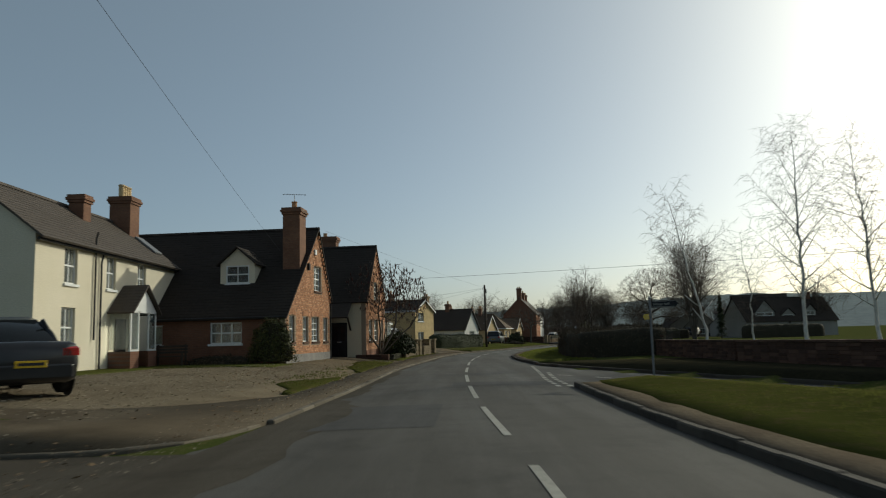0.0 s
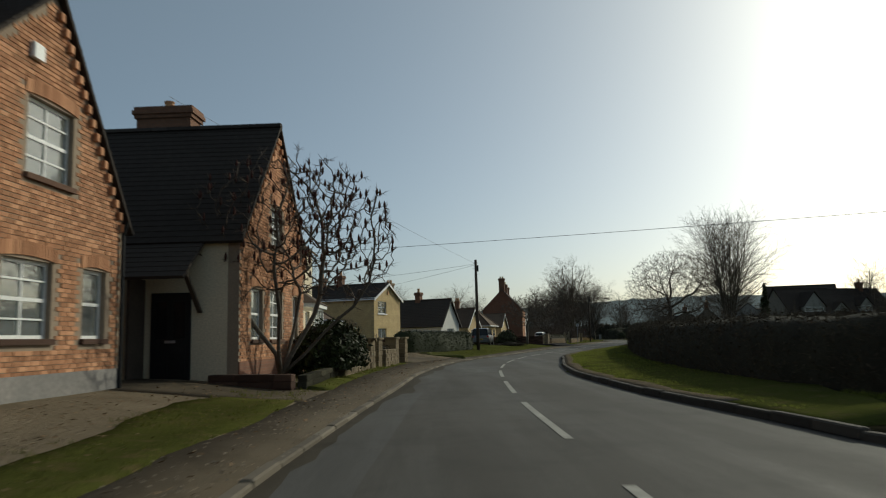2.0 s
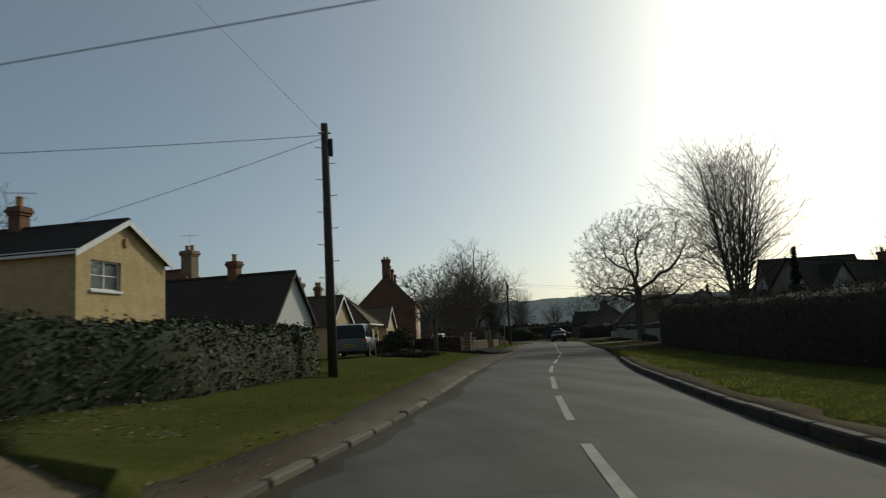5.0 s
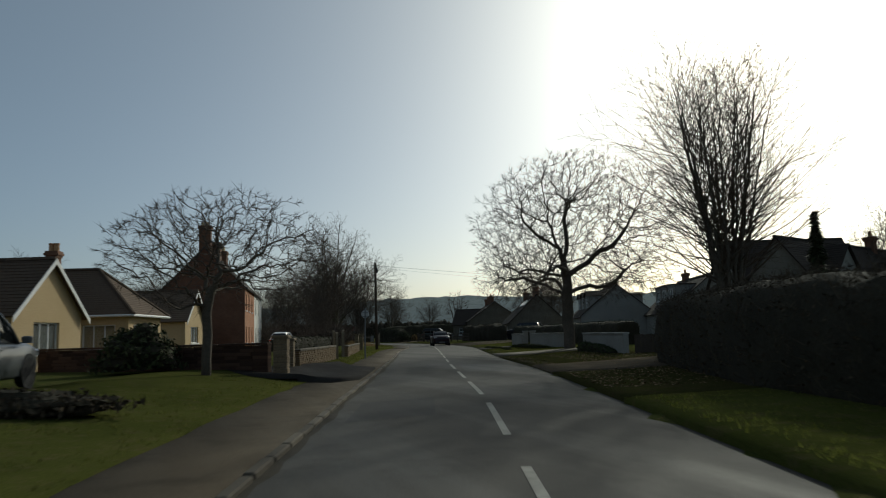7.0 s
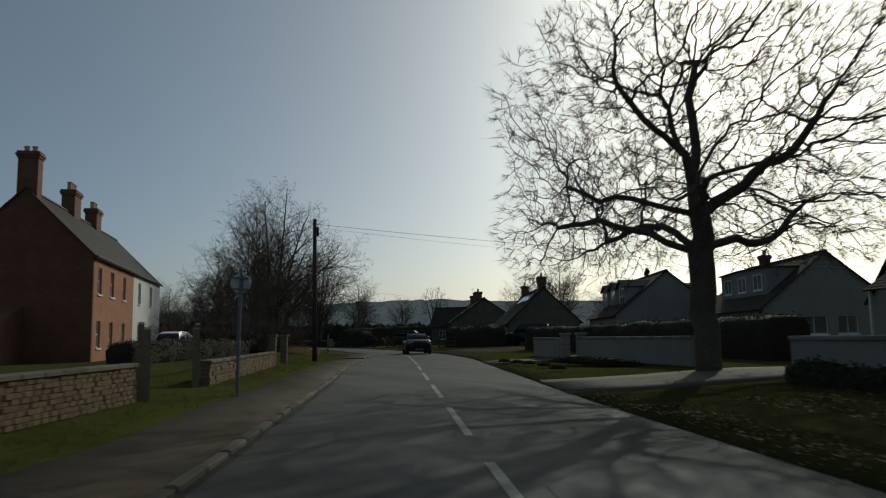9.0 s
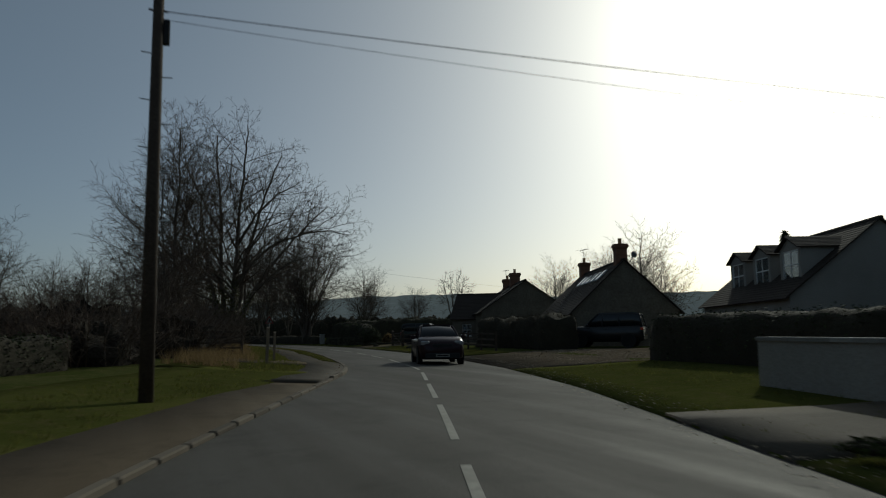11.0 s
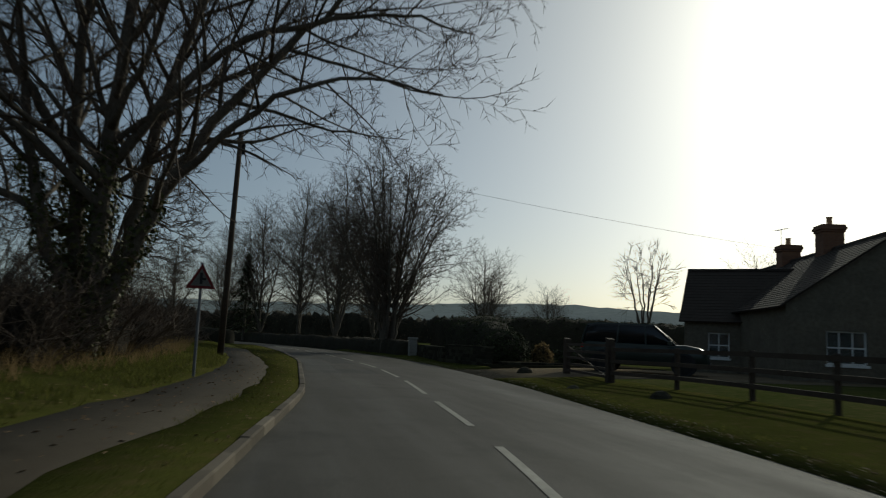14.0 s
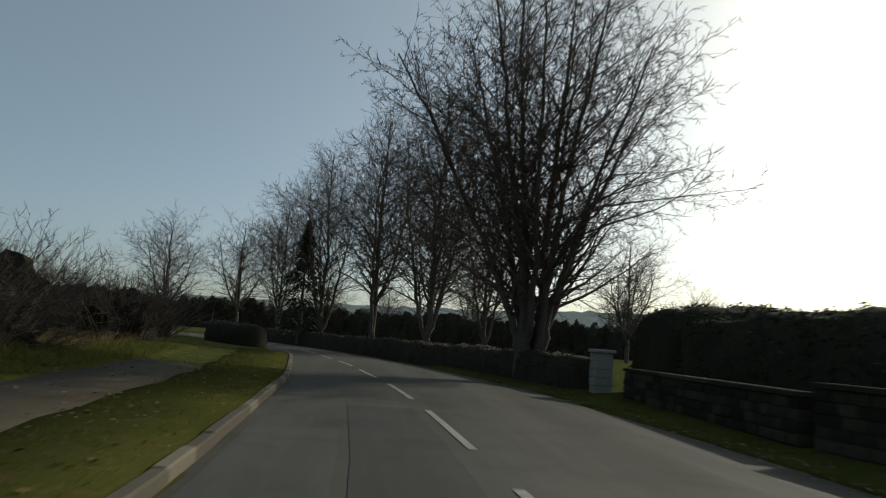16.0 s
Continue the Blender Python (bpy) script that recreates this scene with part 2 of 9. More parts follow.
# thin grass with leaf mould, shade of chalet and hedge also in the colour
GRASS_SHADED = grass_ground("thin_shaded_grass", (0.05, 0.051, 0.018), (0.075, 0.07, 0.026), (0.085, 0.062, 0.034))
GRASS_ROUGH = grass_ground("tufted_grass", (0.055, 0.06, 0.016), (0.08, 0.082, 0.022), (0.11, 0.08, 0.04))
FIELD = grass_ground("rough_grass", (0.06, 0.075, 0.02), (0.09, 0.095, 0.035), (0.16, 0.125, 0.06))


def blade_mat(name, c0, c1, through):
    """Thin blades and dead leaves that let part of the light through."""
    m = rough_mat(name, c0, c1, 0.8, 20, 0.95, 0.1, spec=0.05, island=0.5)
    t = m.node_tree
    b = t.nodes["Principled BSDF"]
    tr = t.nodes.new("ShaderNodeBsdfTranslucent")
    t.links.new(b.inputs["Base Color"].links[0].from_socket, tr.inputs["Color"])
    mx = t.nodes.new("ShaderNodeMixShader")
    mx.inputs[0].default_value = through
    t.links.new(b.outputs[0], mx.inputs[1])
    t.links.new(tr.outputs[0], mx.inputs[2])
    t.links.new(mx.outputs[0], t.nodes["Material Output"].inputs["Surface"])
    return m


# brighter copy of BLADE, backlight on the verge put into the colour
BLADE_SUN = blade_mat("sunlit_grass_blade", (0.145, 0.165, 0.032), (0.2, 0.212, 0.05), 0.55)
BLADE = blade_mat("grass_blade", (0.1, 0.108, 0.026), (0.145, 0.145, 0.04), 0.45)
STRAW = blade_mat("dry_grass", (0.2, 0.14, 0.068), (0.28, 0.2, 0.1), 0.4)
# bluish tone and faint glow put the distance haze into the hills
HILL_HAZY = rough_mat("hazy_hill_wood", (0.07, 0.085, 0.085), (0.11, 0.125, 0.12), 0.012, 0.12, 1.0, 0.2, 0.5, spec=0.0)
HILL_HAZY.node_tree.nodes["Principled BSDF"].inputs["Emission Color"].default_value = (0.6, 0.66, 0.68, 1)
HILL_HAZY.node_tree.nodes["Principled BSDF"].inputs["Emission Strength"].default_value = 0.1
BRICK_RED = brick_mat("red_brick", (0.34, 0.13, 0.06), (0.44, 0.2, 0.09), (0.30, 0.25, 0.19))
# dark red brick, used too for red walls with shade in the colour
BRICK_DARK = brick_mat("dark_shaded_brick", (0.15, 0.07, 0.045), (0.22, 0.1, 0.06), (0.16, 0.13, 0.1))
# dark old brick; on backlit walls the shade is part of its colour
BRICK_OLD_SHADE = rough_mat("old_shaded_brick", (0.075, 0.045, 0.034), (0.115, 0.068, 0.048), 1.2, 16, 0.95, 0.6, 0.02, island=0.5)
BRICK_SOOT = brick_mat("sooty_brick", (0.16, 0.08, 0.05), (0.24, 0.12, 0.07), (0.12, 0.1, 0.08))
BRICK_YEL = brick_mat("buff_brick", (0.5, 0.36, 0.17), (0.6, 0.45, 0.23), (0.38, 0.3, 0.18), 0.225, 0.15)
BRICK_WALL = brick_mat("garden_brick", (0.24, 0.175, 0.105), (0.3, 0.22, 0.13), (0.15, 0.125, 0.095))
BRICK_PIECE = rough_mat("brick_face", (0.38, 0.18, 0.095), (0.48, 0.265, 0.15), 1.3, 30, 0.88, 0.5, 0.004, island=0.5)
BRICK_BUFF = rough_mat("buff_wall_brick", (0.21, 0.145, 0.08), (0.15, 0.105, 0.06), 1.3, 20, 0.92, 0.5, 0.01, island=0.45)
MORTAR = rough_mat("lime_mortar", (0.33, 0.26, 0.19), (0.26, 0.2, 0.15), 1.1, 24, 0.95, 0.4, 0.006)
# house stone, the shade on its gables put into a darker colour
STONE_HOUSE = rough_mat("shaded_house_stone", (0.13, 0.115, 0.09), (0.19, 0.165, 0.125), 1.2, 7, 0.95, 0.7, 0.03, spec=0.1)
STONE = rough_mat("walling_stone", (0.2, 0.155, 0.096), (0.13, 0.103, 0.065), 1.5, 16, 0.92, 0.7, 0.02, island=0.45)
STONE_DARK = rough_mat("dark_stone", (0.045, 0.043, 0.032), (0.075, 0.07, 0.05), 1.5, 14, 1.0, 0.8, 0.03, spec=0.02, island=0.5)
STONE_GREY = rough_mat("grey_plinth", (0.2, 0.19, 0.18), (0.28, 0.26, 0.24), 1.5, 16, 0.92, 0.5, 0.01)
RENDER_WHITE = rough_mat("white_render", (0.72, 0.70, 0.63), (0.8, 0.78, 0.72), 0.5, 30, 0.9, 0.25, 0.006)
RENDER_IVORY = rough_mat("ivory_render", (0.7, 0.63, 0.48), (0.77, 0.7, 0.56), 0.5, 30, 0.92, 0.25, 0.006)
# white render greyed down, the shade on backlit walls put into its colour
RENDER_GREY_SHADE = rough_mat("grey_shaded_render", (0.27, 0.255, 0.23), (0.34, 0.325, 0.29), 0.5, 30, 0.95, 0.35, 0.01)
RENDER_CREAM = rough_mat("cream_render", (0.62, 0.54, 0.39), (0.7, 0.61, 0.45), 0.4, 26, 0.9, 0.25, 0.006)
RENDER_OCHRE = rough_mat("ochre_render", (0.5, 0.37, 0.2), (0.58, 0.44, 0.26), 0.4, 26, 0.9, 0.25, 0.006)
TILE_DARK = rough_mat("dark_roof_tile", (0.04, 0.032, 0.027), (0.06, 0.048, 0.04), 0.5, 8, 0.92, 0.5, 0.02, island=0.4)
TILE_BROWN = rough_mat("brown_roof_tile", (0.1, 0.07, 0.05), (0.14, 0.1, 0.07), 0.6, 8, 0.85, 0.5, 0.02, island=0.4)
TILE_RED = rough_mat("red_brown_tile", (0.16, 0.075, 0.05), (0.2, 0.1, 0.065), 0.6, 8, 0.85, 0.5, 0.02, island=0.4)
SLATE = rough_mat("grey_slate", (0.085, 0.07, 0.058), (0.12, 0.1, 0.085), 0.6, 8, 0.75, 0.4, 0.01, island=0.4)
WHITE = rough_mat("white_paint", (0.78, 0.78, 0.76), (0.82, 0.82, 0.8), 1.2, 30, 0.45, 0.08, 0.002)
BLACK = rough_mat("black_paint", (0.015, 0.015, 0.016), (0.025, 0.025, 0.025), 1.2, 30, 0.4, 0.1, 0.002)
TIMBER = rough_mat("weathered_timber", (0.2, 0.16, 0.11), (0.28, 0.22, 0.15), 1.0, 22, 0.85, 0.4, 0.006)
TIMBER_DARK = rough_mat("creosoted_timber", (0.06, 0.045, 0.035), (0.1, 0.078, 0.06), 1.0, 22, 0.85, 0.4, 0.006)
TERRACOTTA = rough_mat("clay_pot", (0.5, 0.24, 0.12), (0.56, 0.38, 0.2), 2.0, 20, 0.85, 0.3, 0.005)
BUFF_POT = rough_mat("buff_clay_pot", (0.58, 0.42, 0.22), (0.64, 0.5, 0.3), 2.0, 20, 0.85, 0.3, 0.005)
STEEL = rough_mat("galvanised_steel", (0.4, 0.4, 0.41), (0.5, 0.5, 0.5), 2.0, 20, 0.45, 0.1, 0.002, metal=0.8)
LEAD = rough_mat("lead_flashing", (0.16, 0.165, 0.17), (0.22, 0.22, 0.23), 2.0, 20, 0.5, 0.2, 0.004)
BARK = rough_mat("grey_bark", (0.098, 0.081, 0.065), (0.16, 0.136, 0.106), 0.8, 12, 0.95, 0.8, 0.03)
BARK_TWIG = rough_mat("twig_bark", (0.095, 0.072, 0.058), (0.15, 0.116, 0.088), 0.8, 12, 0.9, 0.2, 0.01)
BARK_BIRCH = rough_mat("birch_bark", (0.55, 0.52, 0.47), (0.7, 0.67, 0.62), 0.8, 7, 0.85, 0.4, 0.01)
LEAF_DARK = rough_mat("evergreen_leaf", (0.038, 0.046, 0.022), (0.066, 0.074, 0.032), 1.2, 14, 0.85, 0.2, 0.01, island=0.55)
LEAF_HEDGE = rough_mat("hedge_leaf", (0.06, 0.046, 0.032), (0.1, 0.077, 0.05), 1.2, 14, 0.95, 0.2, 0.01, spec=0.1, island=0.55)
# solid hedge core, the shade behind the leaves put into its colour
LEAF_CORE = rough_mat("hedge_shade_core", (0.036, 0.032, 0.022), (0.055, 0.048, 0.032), 1.2, 14, 0.95, 0.8, 0.05)
# solid scrub core, the shade among the stems put into its colour
THICKET_CORE = rough_mat("thicket_shade_core", (0.03, 0.024, 0.018), (0.05, 0.04, 0.028), 1.2, 9, 0.95, 1.0, 0.15)
MOSS = rough_mat("dark_moss", (0.035, 0.045, 0.014), (0.06, 0.07, 0.02), 1.2, 14, 0.95, 0.3, 0.02, island=0.5)
LITTER = rough_mat("dead_leaf", (0.16, 0.1, 0.05), (0.24, 0.16, 0.09), 1.2, 14, 0.85, 0.2, 0.01, island=0.6)
LEAF_LAUREL = rough_mat("glossy_leaf", (0.022, 0.03, 0.010), (0.045, 0.055, 0.017), 1.2, 14, 0.6, 0.2, 0.01, spec=0.15, island=0.5)
IVY = rough_mat("ivy_leaf", (0.05, 0.06, 0.02), (0.1, 0.085, 0.03), 1.2, 14, 0.5, 0.2, 0.01, island=0.55)
SEEDHEAD = rough_mat("seed_head", (0.055, 0.022, 0.018), (0.085, 0.034, 0.026), 1.0, 30, 0.9, 0.4, 0.01)
RUBBER = rough_mat("tyre_rubber", (0.02, 0.02, 0.02), (0.03, 0.03, 0.03), 2.0, 30, 0.8, 0.2, 0.003)
PLASTIC = rough_mat("dark_plastic", (0.025, 0.025, 0.027), (0.035, 0.035, 0.035), 2.0, 30, 0.5, 0.1, 0.002)
CLOTH = rough_mat("net_curtain", (0.5, 0.49, 0.46), (0.6, 0.58, 0.55), 2.0, 30, 0.95, 0.1, 0.002)


def glass():
    n = Nodes("window_glass", 0.02, 0, 0.5)
    n.set(n.b, "Transmission Weight", 0.92)
    n.set(n.b, "IOR", 1.45)
    return n.done((0.75, 0.8, 0.8))


def car_paint(name, c, coat=0.25):
    n = Nodes(name, 0.3, 0.0, coat + 0.05)
    n.set(n.b, "Coat Weight", coat)
    n.set(n.b, "Coat Roughness", 0.08)
    return n.done(n.mix(n.ramp(n.noise(1.1), [(0.35, (0, 0, 0)), (0.65, (1, 1, 1))]), c, tuple(min(1, v * 1.25 + 0.003) for v in c)))


def lens_mat(name, c, coat=0.8, spec=0.6):
    n = Nodes(name, 0.12, 0, spec)
    n.set(n.b, "Coat Weight", coat)
    return n.done(n.mix(n.noise(9), c, tuple(v * 0.7 for v in c)))


GLASS = glass()
CAR_BLACK = car_paint("black_car_paint", (0.012, 0.012, 0.014))
CAR_GREY = car_paint("grey_car_paint", (0.09, 0.095, 0.1))
CAR_GREEN = car_paint("dark_green_car_paint", (0.018, 0.026, 0.022))
CAR_WHITE = car_paint("white_car_paint", (0.7, 0.7, 0.7))
CAR_PLUM = car_paint("dark_plum_car_paint", (0.02, 0.008, 0.011), 0.12)
# shade on the sunless sign front is put into these two colours
SIGN_FACE = rough_mat("shaded_sign_face", (0.13, 0.125, 0.11), (0.2, 0.19, 0.165), 1.5, 20, 0.9, 0.1, 0.002)
SIGN_RED = rough_mat("shaded_red_sign_paint", (0.16, 0.03, 0.028), (0.2, 0.045, 0.04), 2.0, 24, 0.7, 0.1, 0.002)
TINTED = lens_mat("tinted_glass", (0.012, 0.014, 0.016), 0.15, 0.3)
RED_LENS = lens_mat("red_lens", (0.45, 0.015, 0.015))
CLEAR_LENS = lens_mat("clear_lens", (0.3, 0.3, 0.3))
YELLOW_PLATE = lens_mat("yellow_plate", (0.65, 0.42, 0.03))

# ---- the road's line ----
LEFT_EDGE = [(-40, -3.4), (-12, -2.6), (0, -2.25), (8, -1.95), (13, -1.78), (20, -1.54), (31, -1.42), (38, -0.95), (42, -0.6), (48.7, -0.15), (55, 0.65), (60, 1.55),
             (64, 2.55), (67.6, 4.0), (72.7, 5.7), (80, 8.0), (87.5, 10.6), (98.5, 14.4), (105, 16.75), (117.6, 21.1), (123.7, 23.2), (132.6, 26.1),
             (144.8, 30.8), (148.2, 32.12), (151.3, 32.87), (156.4, 33.75), (164, 34.95), (176.6, 36.55), (192, 37.05), (205, 36.55), (219, 35.2), (227, 33.4), (240, 28.6), (290, 4.0)]
RIGHT_EDGE = [(-40, 6.6), (-12, 5.2), (0, 4.5), (6.5, 4.2), (11.5, 4.02), (18.6, 4.05), (33, 4.7), (39.4, 4.35), (46.6, 4.55), (52.8, 5.42), (59, 6.65), (64.3, 7.6),
              (68.6, 8.95), (77, 11.85), (90.7, 17.2), (98.5, 20.25), (104.5, 22.5), (114.3, 25.8), (121, 28.3), (129.6, 31.5), (139.4, 35.2),
              (148.3, 37.8), (158.3, 39.95), (169.7, 41.5), (181, 42.7), (195, 43.3), (207, 42.8), (216, 41.2), (227, 38.6), (240, 34.2), (290, 9.5)]
MIDDLE = [(-40, 3.0), (0, 2.05), (8, 1.83), (14, 1.54), (20, 1.42), (26, 1.42), (32, 1.58), (38, 1.76), (44.2, 2.18), (50.1, 2.7), (56, 3.55), (61, 4.58), (66, 5.92),
          (71.8, 7.74), (80, 10.5), (94.4, 16.08), (100.1, 18.02), (109.2, 21.12), (120, 24.93), (126, 27.02), (135, 30.2), (148, 34.6), (158, 36.68),
          (170, 38.46), (181.4, 39.5), (189.1, 39.8), (199.1, 39.42), (204.5, 39.0), (214, 37.8), (225, 35.8), (240, 31.5), (290, 6.7)]


def smooth_line(table):
    """A smooth x(y) through a table of (y, x)."""
    ys, xs = np.array(table).T
    fine = np.arange(ys[0], ys[-1] + 0.01, 0.5)
    v = np.interp(fine, ys, xs)
    k = np.hanning(15)
    pad = np.r_[np.full(7, v[0]) + (v[1] - v[0]) * np.arange(-7, 0), v, np.full(7, v[-1]) + (v[-1] - v[-2]) * np.arange(1, 8)]
    v = np.convolve(pad, k / k.sum(), "valid")
    return lambda y: float(np.interp(y, fine, v))


kl, kr, mid = smooth_line(LEFT_EDGE), smooth_line(RIGHT_EDGE), smooth_line(MIDDLE)


def out(edge, y, d):
    """The point d metres outwards (negative: to the left side) from an edge at station y."""
    s = (edge(y + 0.5) - edge(y - 0.5))
    n = math.hypot(1, s)
    return edge(y) + d / n, y - d * s / n


def ease(a, b, v):
    t = min(1.0, max(0.0, (v - a) / (b - a)))
    return t * t * (3 - 2 * t)


def table(*rows):
    a, b = np.array(rows).T
    return lambda y: float(np.interp(y, a, b))


side_near = table((-12, 17.2), (6, 10.3), (14.1, 7.75), (17.4, 6.75), (19.4, 5.9), (20.2, 4.1))
side_far = table((-12, 20.2), (5, 13.3), (10, 11.7), (16, 9.75), (19.5, 8.55), (24.2, 7.1), (27.4, 6.1), (30, 5.25), (32.6, 4.68), (37, 4.35))
MOUTH = 9.3  # the lane's mouth lies south of this line, on the cottage side


def land(x, y):
    """The height of the land beside the road."""
    yy = min(285.0, max(-35.0, y))
    slope = math.hypot(1, kl(yy + 0.5) - kl(yy - 0.5))
    dl, dr = (kl(yy) - x) / slope, (x - kr(yy)) / slope
    d = max(dl, dr)
    if d < 0:
        return -0.12
    if dl > 0 and y < MOUTH:
        return -0.06 + 0.3 * ease(16, 26, dl)
    side_road = dr > 0 and y < 37 and x < side_far(y) and (y > 20.5 or x > side_near(y))
    if side_road:
        return -0.06
    bank = 0.30 if dl > 0 else 0.16
    if dr > dl and y > 100:
        return -0.06 + 0.12 * ease(0.9, 2.4, dr) + bank * ease(1.5, 5.5, dr) + 0.05 * noise.noise(Vector((x * 0.15, y * 0.15, 0))) * ease(2, 8, dr)
    low = 0.045 * (1 - ease(0.3, 1.6, dl)) if dl > 0 else 0.0
    return 0.06 - low + bank * ease(1.0, 5.5, d) + 0.05 * noise.noise(Vector((x * 0.15, y * 0.15, 0))) * ease(2, 8, d)


def lines(lo, hi, step, far, grow=1.35):
    v = list(np.arange(lo, hi + step / 2, step))
    d = step
    a, b = [], []
    while d < far:
        d *= grow
        a.append((a[-1] if a else lo) - d)
        b.append((b[-1] if b else hi) + d)
    return a[::-1] + v + b


gx, gy = lines(-30, 72, 1.0, 900), lines(-20, 262, 1.0, 900)
verts = []
for y in gy:
    for x in gx:
        far = max(0.0, math.hypot(max(-30 - x, x - 72, 0), max(-20 - y, y - 262, 0)))
        verts.append((x, y, land(x, y) if far < 1 else max(0.3, 0.3 + far * 0.004)))
W = len(gx)
ground_mesh = bpy.data.meshes.new("ground")
ground_mesh.from_pydata(verts, [], [(j * W + i, j * W + i + 1, (j + 1) * W + i + 1, (j + 1) * W + i) for j in range(len(gy) - 1) for i in range(W - 1)])
ground_mesh.polygons.foreach_set("use_smooth", [True] * len(ground_mesh.polygons))
tagged(part("ground", ground_mesh, FIELD), "rough grass and garden land beside the village road", "ground", kind="structure")


def hills(name, rows, base):
    """A far range of wooded hills, its crest given as (bearing from +y in degrees, height), at a distance."""
    mb = MB()
    dist, crest = rows
    steps = 220
    b0, b1 = crest[0][0], crest[-1][0]
    bs, hs = np.array(crest).T
    ring = []
    for i in range(steps + 1):
        b = b0 + (b1 - b0) * i / steps
        h = float(np.interp(b, bs, hs))
        jag = 2.5 * noise.noise(Vector((b * 1.7, dist * 0.01, 0))) + 1.6 * noise.noise(Vector((b * 9.0, dist * 0.01, 3)))
        ring.append((math.radians(b), h + jag * dist / 900))
    for k, (dd, f) in enumerate(((1.0, 0.0), (1.12, 0.55), (1.3, 1.0), (1.6, 0.6))):
        for b, h in ring:
            mb.v.append((20 + dist * dd * math.sin(b), 90 + dist * dd * math.cos(b), base + (h * dd - base) * f if f else base))
    n = steps + 1
    mb.f = [(k * n + i, k * n + i + 1, (k + 1) * n + i + 1, (k + 1) * n + i) for k in range(3) for i in range(steps)]
    return tagged(part(name, mb, HILL_HAZY, smooth=True, fix=False), "distant wooded hills beyond the fields, haze painted into their colour", "hill", kind="structure")


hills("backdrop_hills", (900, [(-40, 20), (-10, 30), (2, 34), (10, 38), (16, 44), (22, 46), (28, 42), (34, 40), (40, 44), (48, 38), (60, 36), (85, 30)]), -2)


def strip(name, rows, material, label, category, parent=None):
    """A paved or grassed band: rows of cross-sections, each a list of points."""
    mb = MB()
    k = len(rows[0])
    for r in rows:
        mb.v += r
    mb.f = [(j * k + i, j * k + i + 1, (j + 1) * k + i + 1, (j + 1) * k + i) for j in range(len(rows) - 1) for i in range(k - 1)]
    ob = part(name, mb, material, parent, smooth=True, fix=False)
    return tagged(ob, label, category, kind="structure") if not parent else ob


def ys(a, b, step=1.0):
    n = max(1, round((b - a) / step))
    return [a + (b - a) * i / n for i in range(n + 1)]


# carriageway with a slight crown
rows = []
for y in ys(-38, 285, 1.0):
    l, r = kl(y), kr(y)
    rows.append([(l + (r - l) * f, y, 0.05 * 4 * f * (1 - f) - 0.012) for f in (-0.02, 0.1, 0.3, 0.5, 0.7, 0.9, 1.02)])
strip("road", rows, ASPHALT, "worn grey asphalt village road with patches", "road")

# side road joining at a shallow angle on the right
rows = []
for y in ys(-12, 37, 1.0):
    x0 = side_near(y) if y < 20.5 else kr(y) - 0.3
    x1 = side_far(y)
    rows.append([(x0 + (x1 - x0) * g, y, -0.004) for g in (-0.02, 0.33, 0.66, 1.02)])
strip("road_side", rows, ASPHALT, "asphalt mouth of a side road joining at an angle", "road")


def band(name, edge, sign, a, b, d0, d1, z0, z1, material, label, category, step=1.0, fine=3, lift=0.0):
    rows = []
    for y in ys(a, b, step):
        w0, w1 = (d0(y) if callable(d0) else d0), (d1(y) if callable(d1) else d1)
        w1 += 0.22 * noise.noise(Vector((y * 0.55, a, 0))) + 0.08 * noise.noise(Vector((y * 2.1, b, 0)))
        if w0 > 0.4:
            w0 += 0.14 * noise.noise(Vector((y * 0.7, b, 3))) + 0.06 * noise.noise(Vector((y * 2.3, a, 3)))
        row = []
        for i in range(fine):
            f = i / (fine - 1)
            x, yy = out(edge, y, sign * (w0 + (w1 - w0) * f))
            row.append((x, yy, max(z0 + (z1 - z0) * f, land(x, yy) + 0.035) + lift + 0.01 * noise.noise(Vector((x, yy, 0))) * min(1, 4 * f * (1 - f))))
        (xa, ya), (xb, yb) = out(edge, y, sign * (w0 - 0.05)), out(edge, y, sign * (w1 + 0.1))
        row = [(xa, ya, row[0][2] - 0.13)] + row + [(xb, yb, row[-1][2] - 0.13)] if w0 > 0.05 else row + [(xb, yb, row[-1][2] - 0.13)]
        if w0 <= 0.05:
            row = [(row[0][0], row[0][1], -0.1)] + row
        rows.append(row if sign > 0 else row[::-1])
    rows = [[(x, y, -0.15) for x, y, z in rows[0]]] + rows + [[(x, y, -0.15) for x, y, z in rows[-1]]]
    return strip(name, rows, material, label, category)


# left side: footway, verges, forecourts
rows = []
for y in ys(-20, MOUTH, 0.9):
    rows.append([(-18 + (kl(y) + 0.12 + 18) * g, y, -0.006 + 0.012 * noise.noise(Vector((g * 9, y * 0.4, 2))) * (g < 0.95)) for g in (0, 0.2, 0.4, 0.55, 0.7, 0.8, 0.9, 0.95, 1)])
strip("road_mouth", rows, DIRT_TARMAC, "dirty brown tarmac mouth of a lane beside the forecourt", "road")
foot_w = table((9, 9.6), (10.2, 9.2), (11.6, 5.0), (12.6, 3.2), (14.2, 2.2), (17, 1.0), (23, 0.95), (30, 0.95), (40, 1.2), (45, 1.35), (58, 1.5), (63, 1.1), (65.5, 0.7), (70, 0.75), (75, 1.0), (90, 1.4), (97, 1.5), (140, 1.4), (146, 0.6))
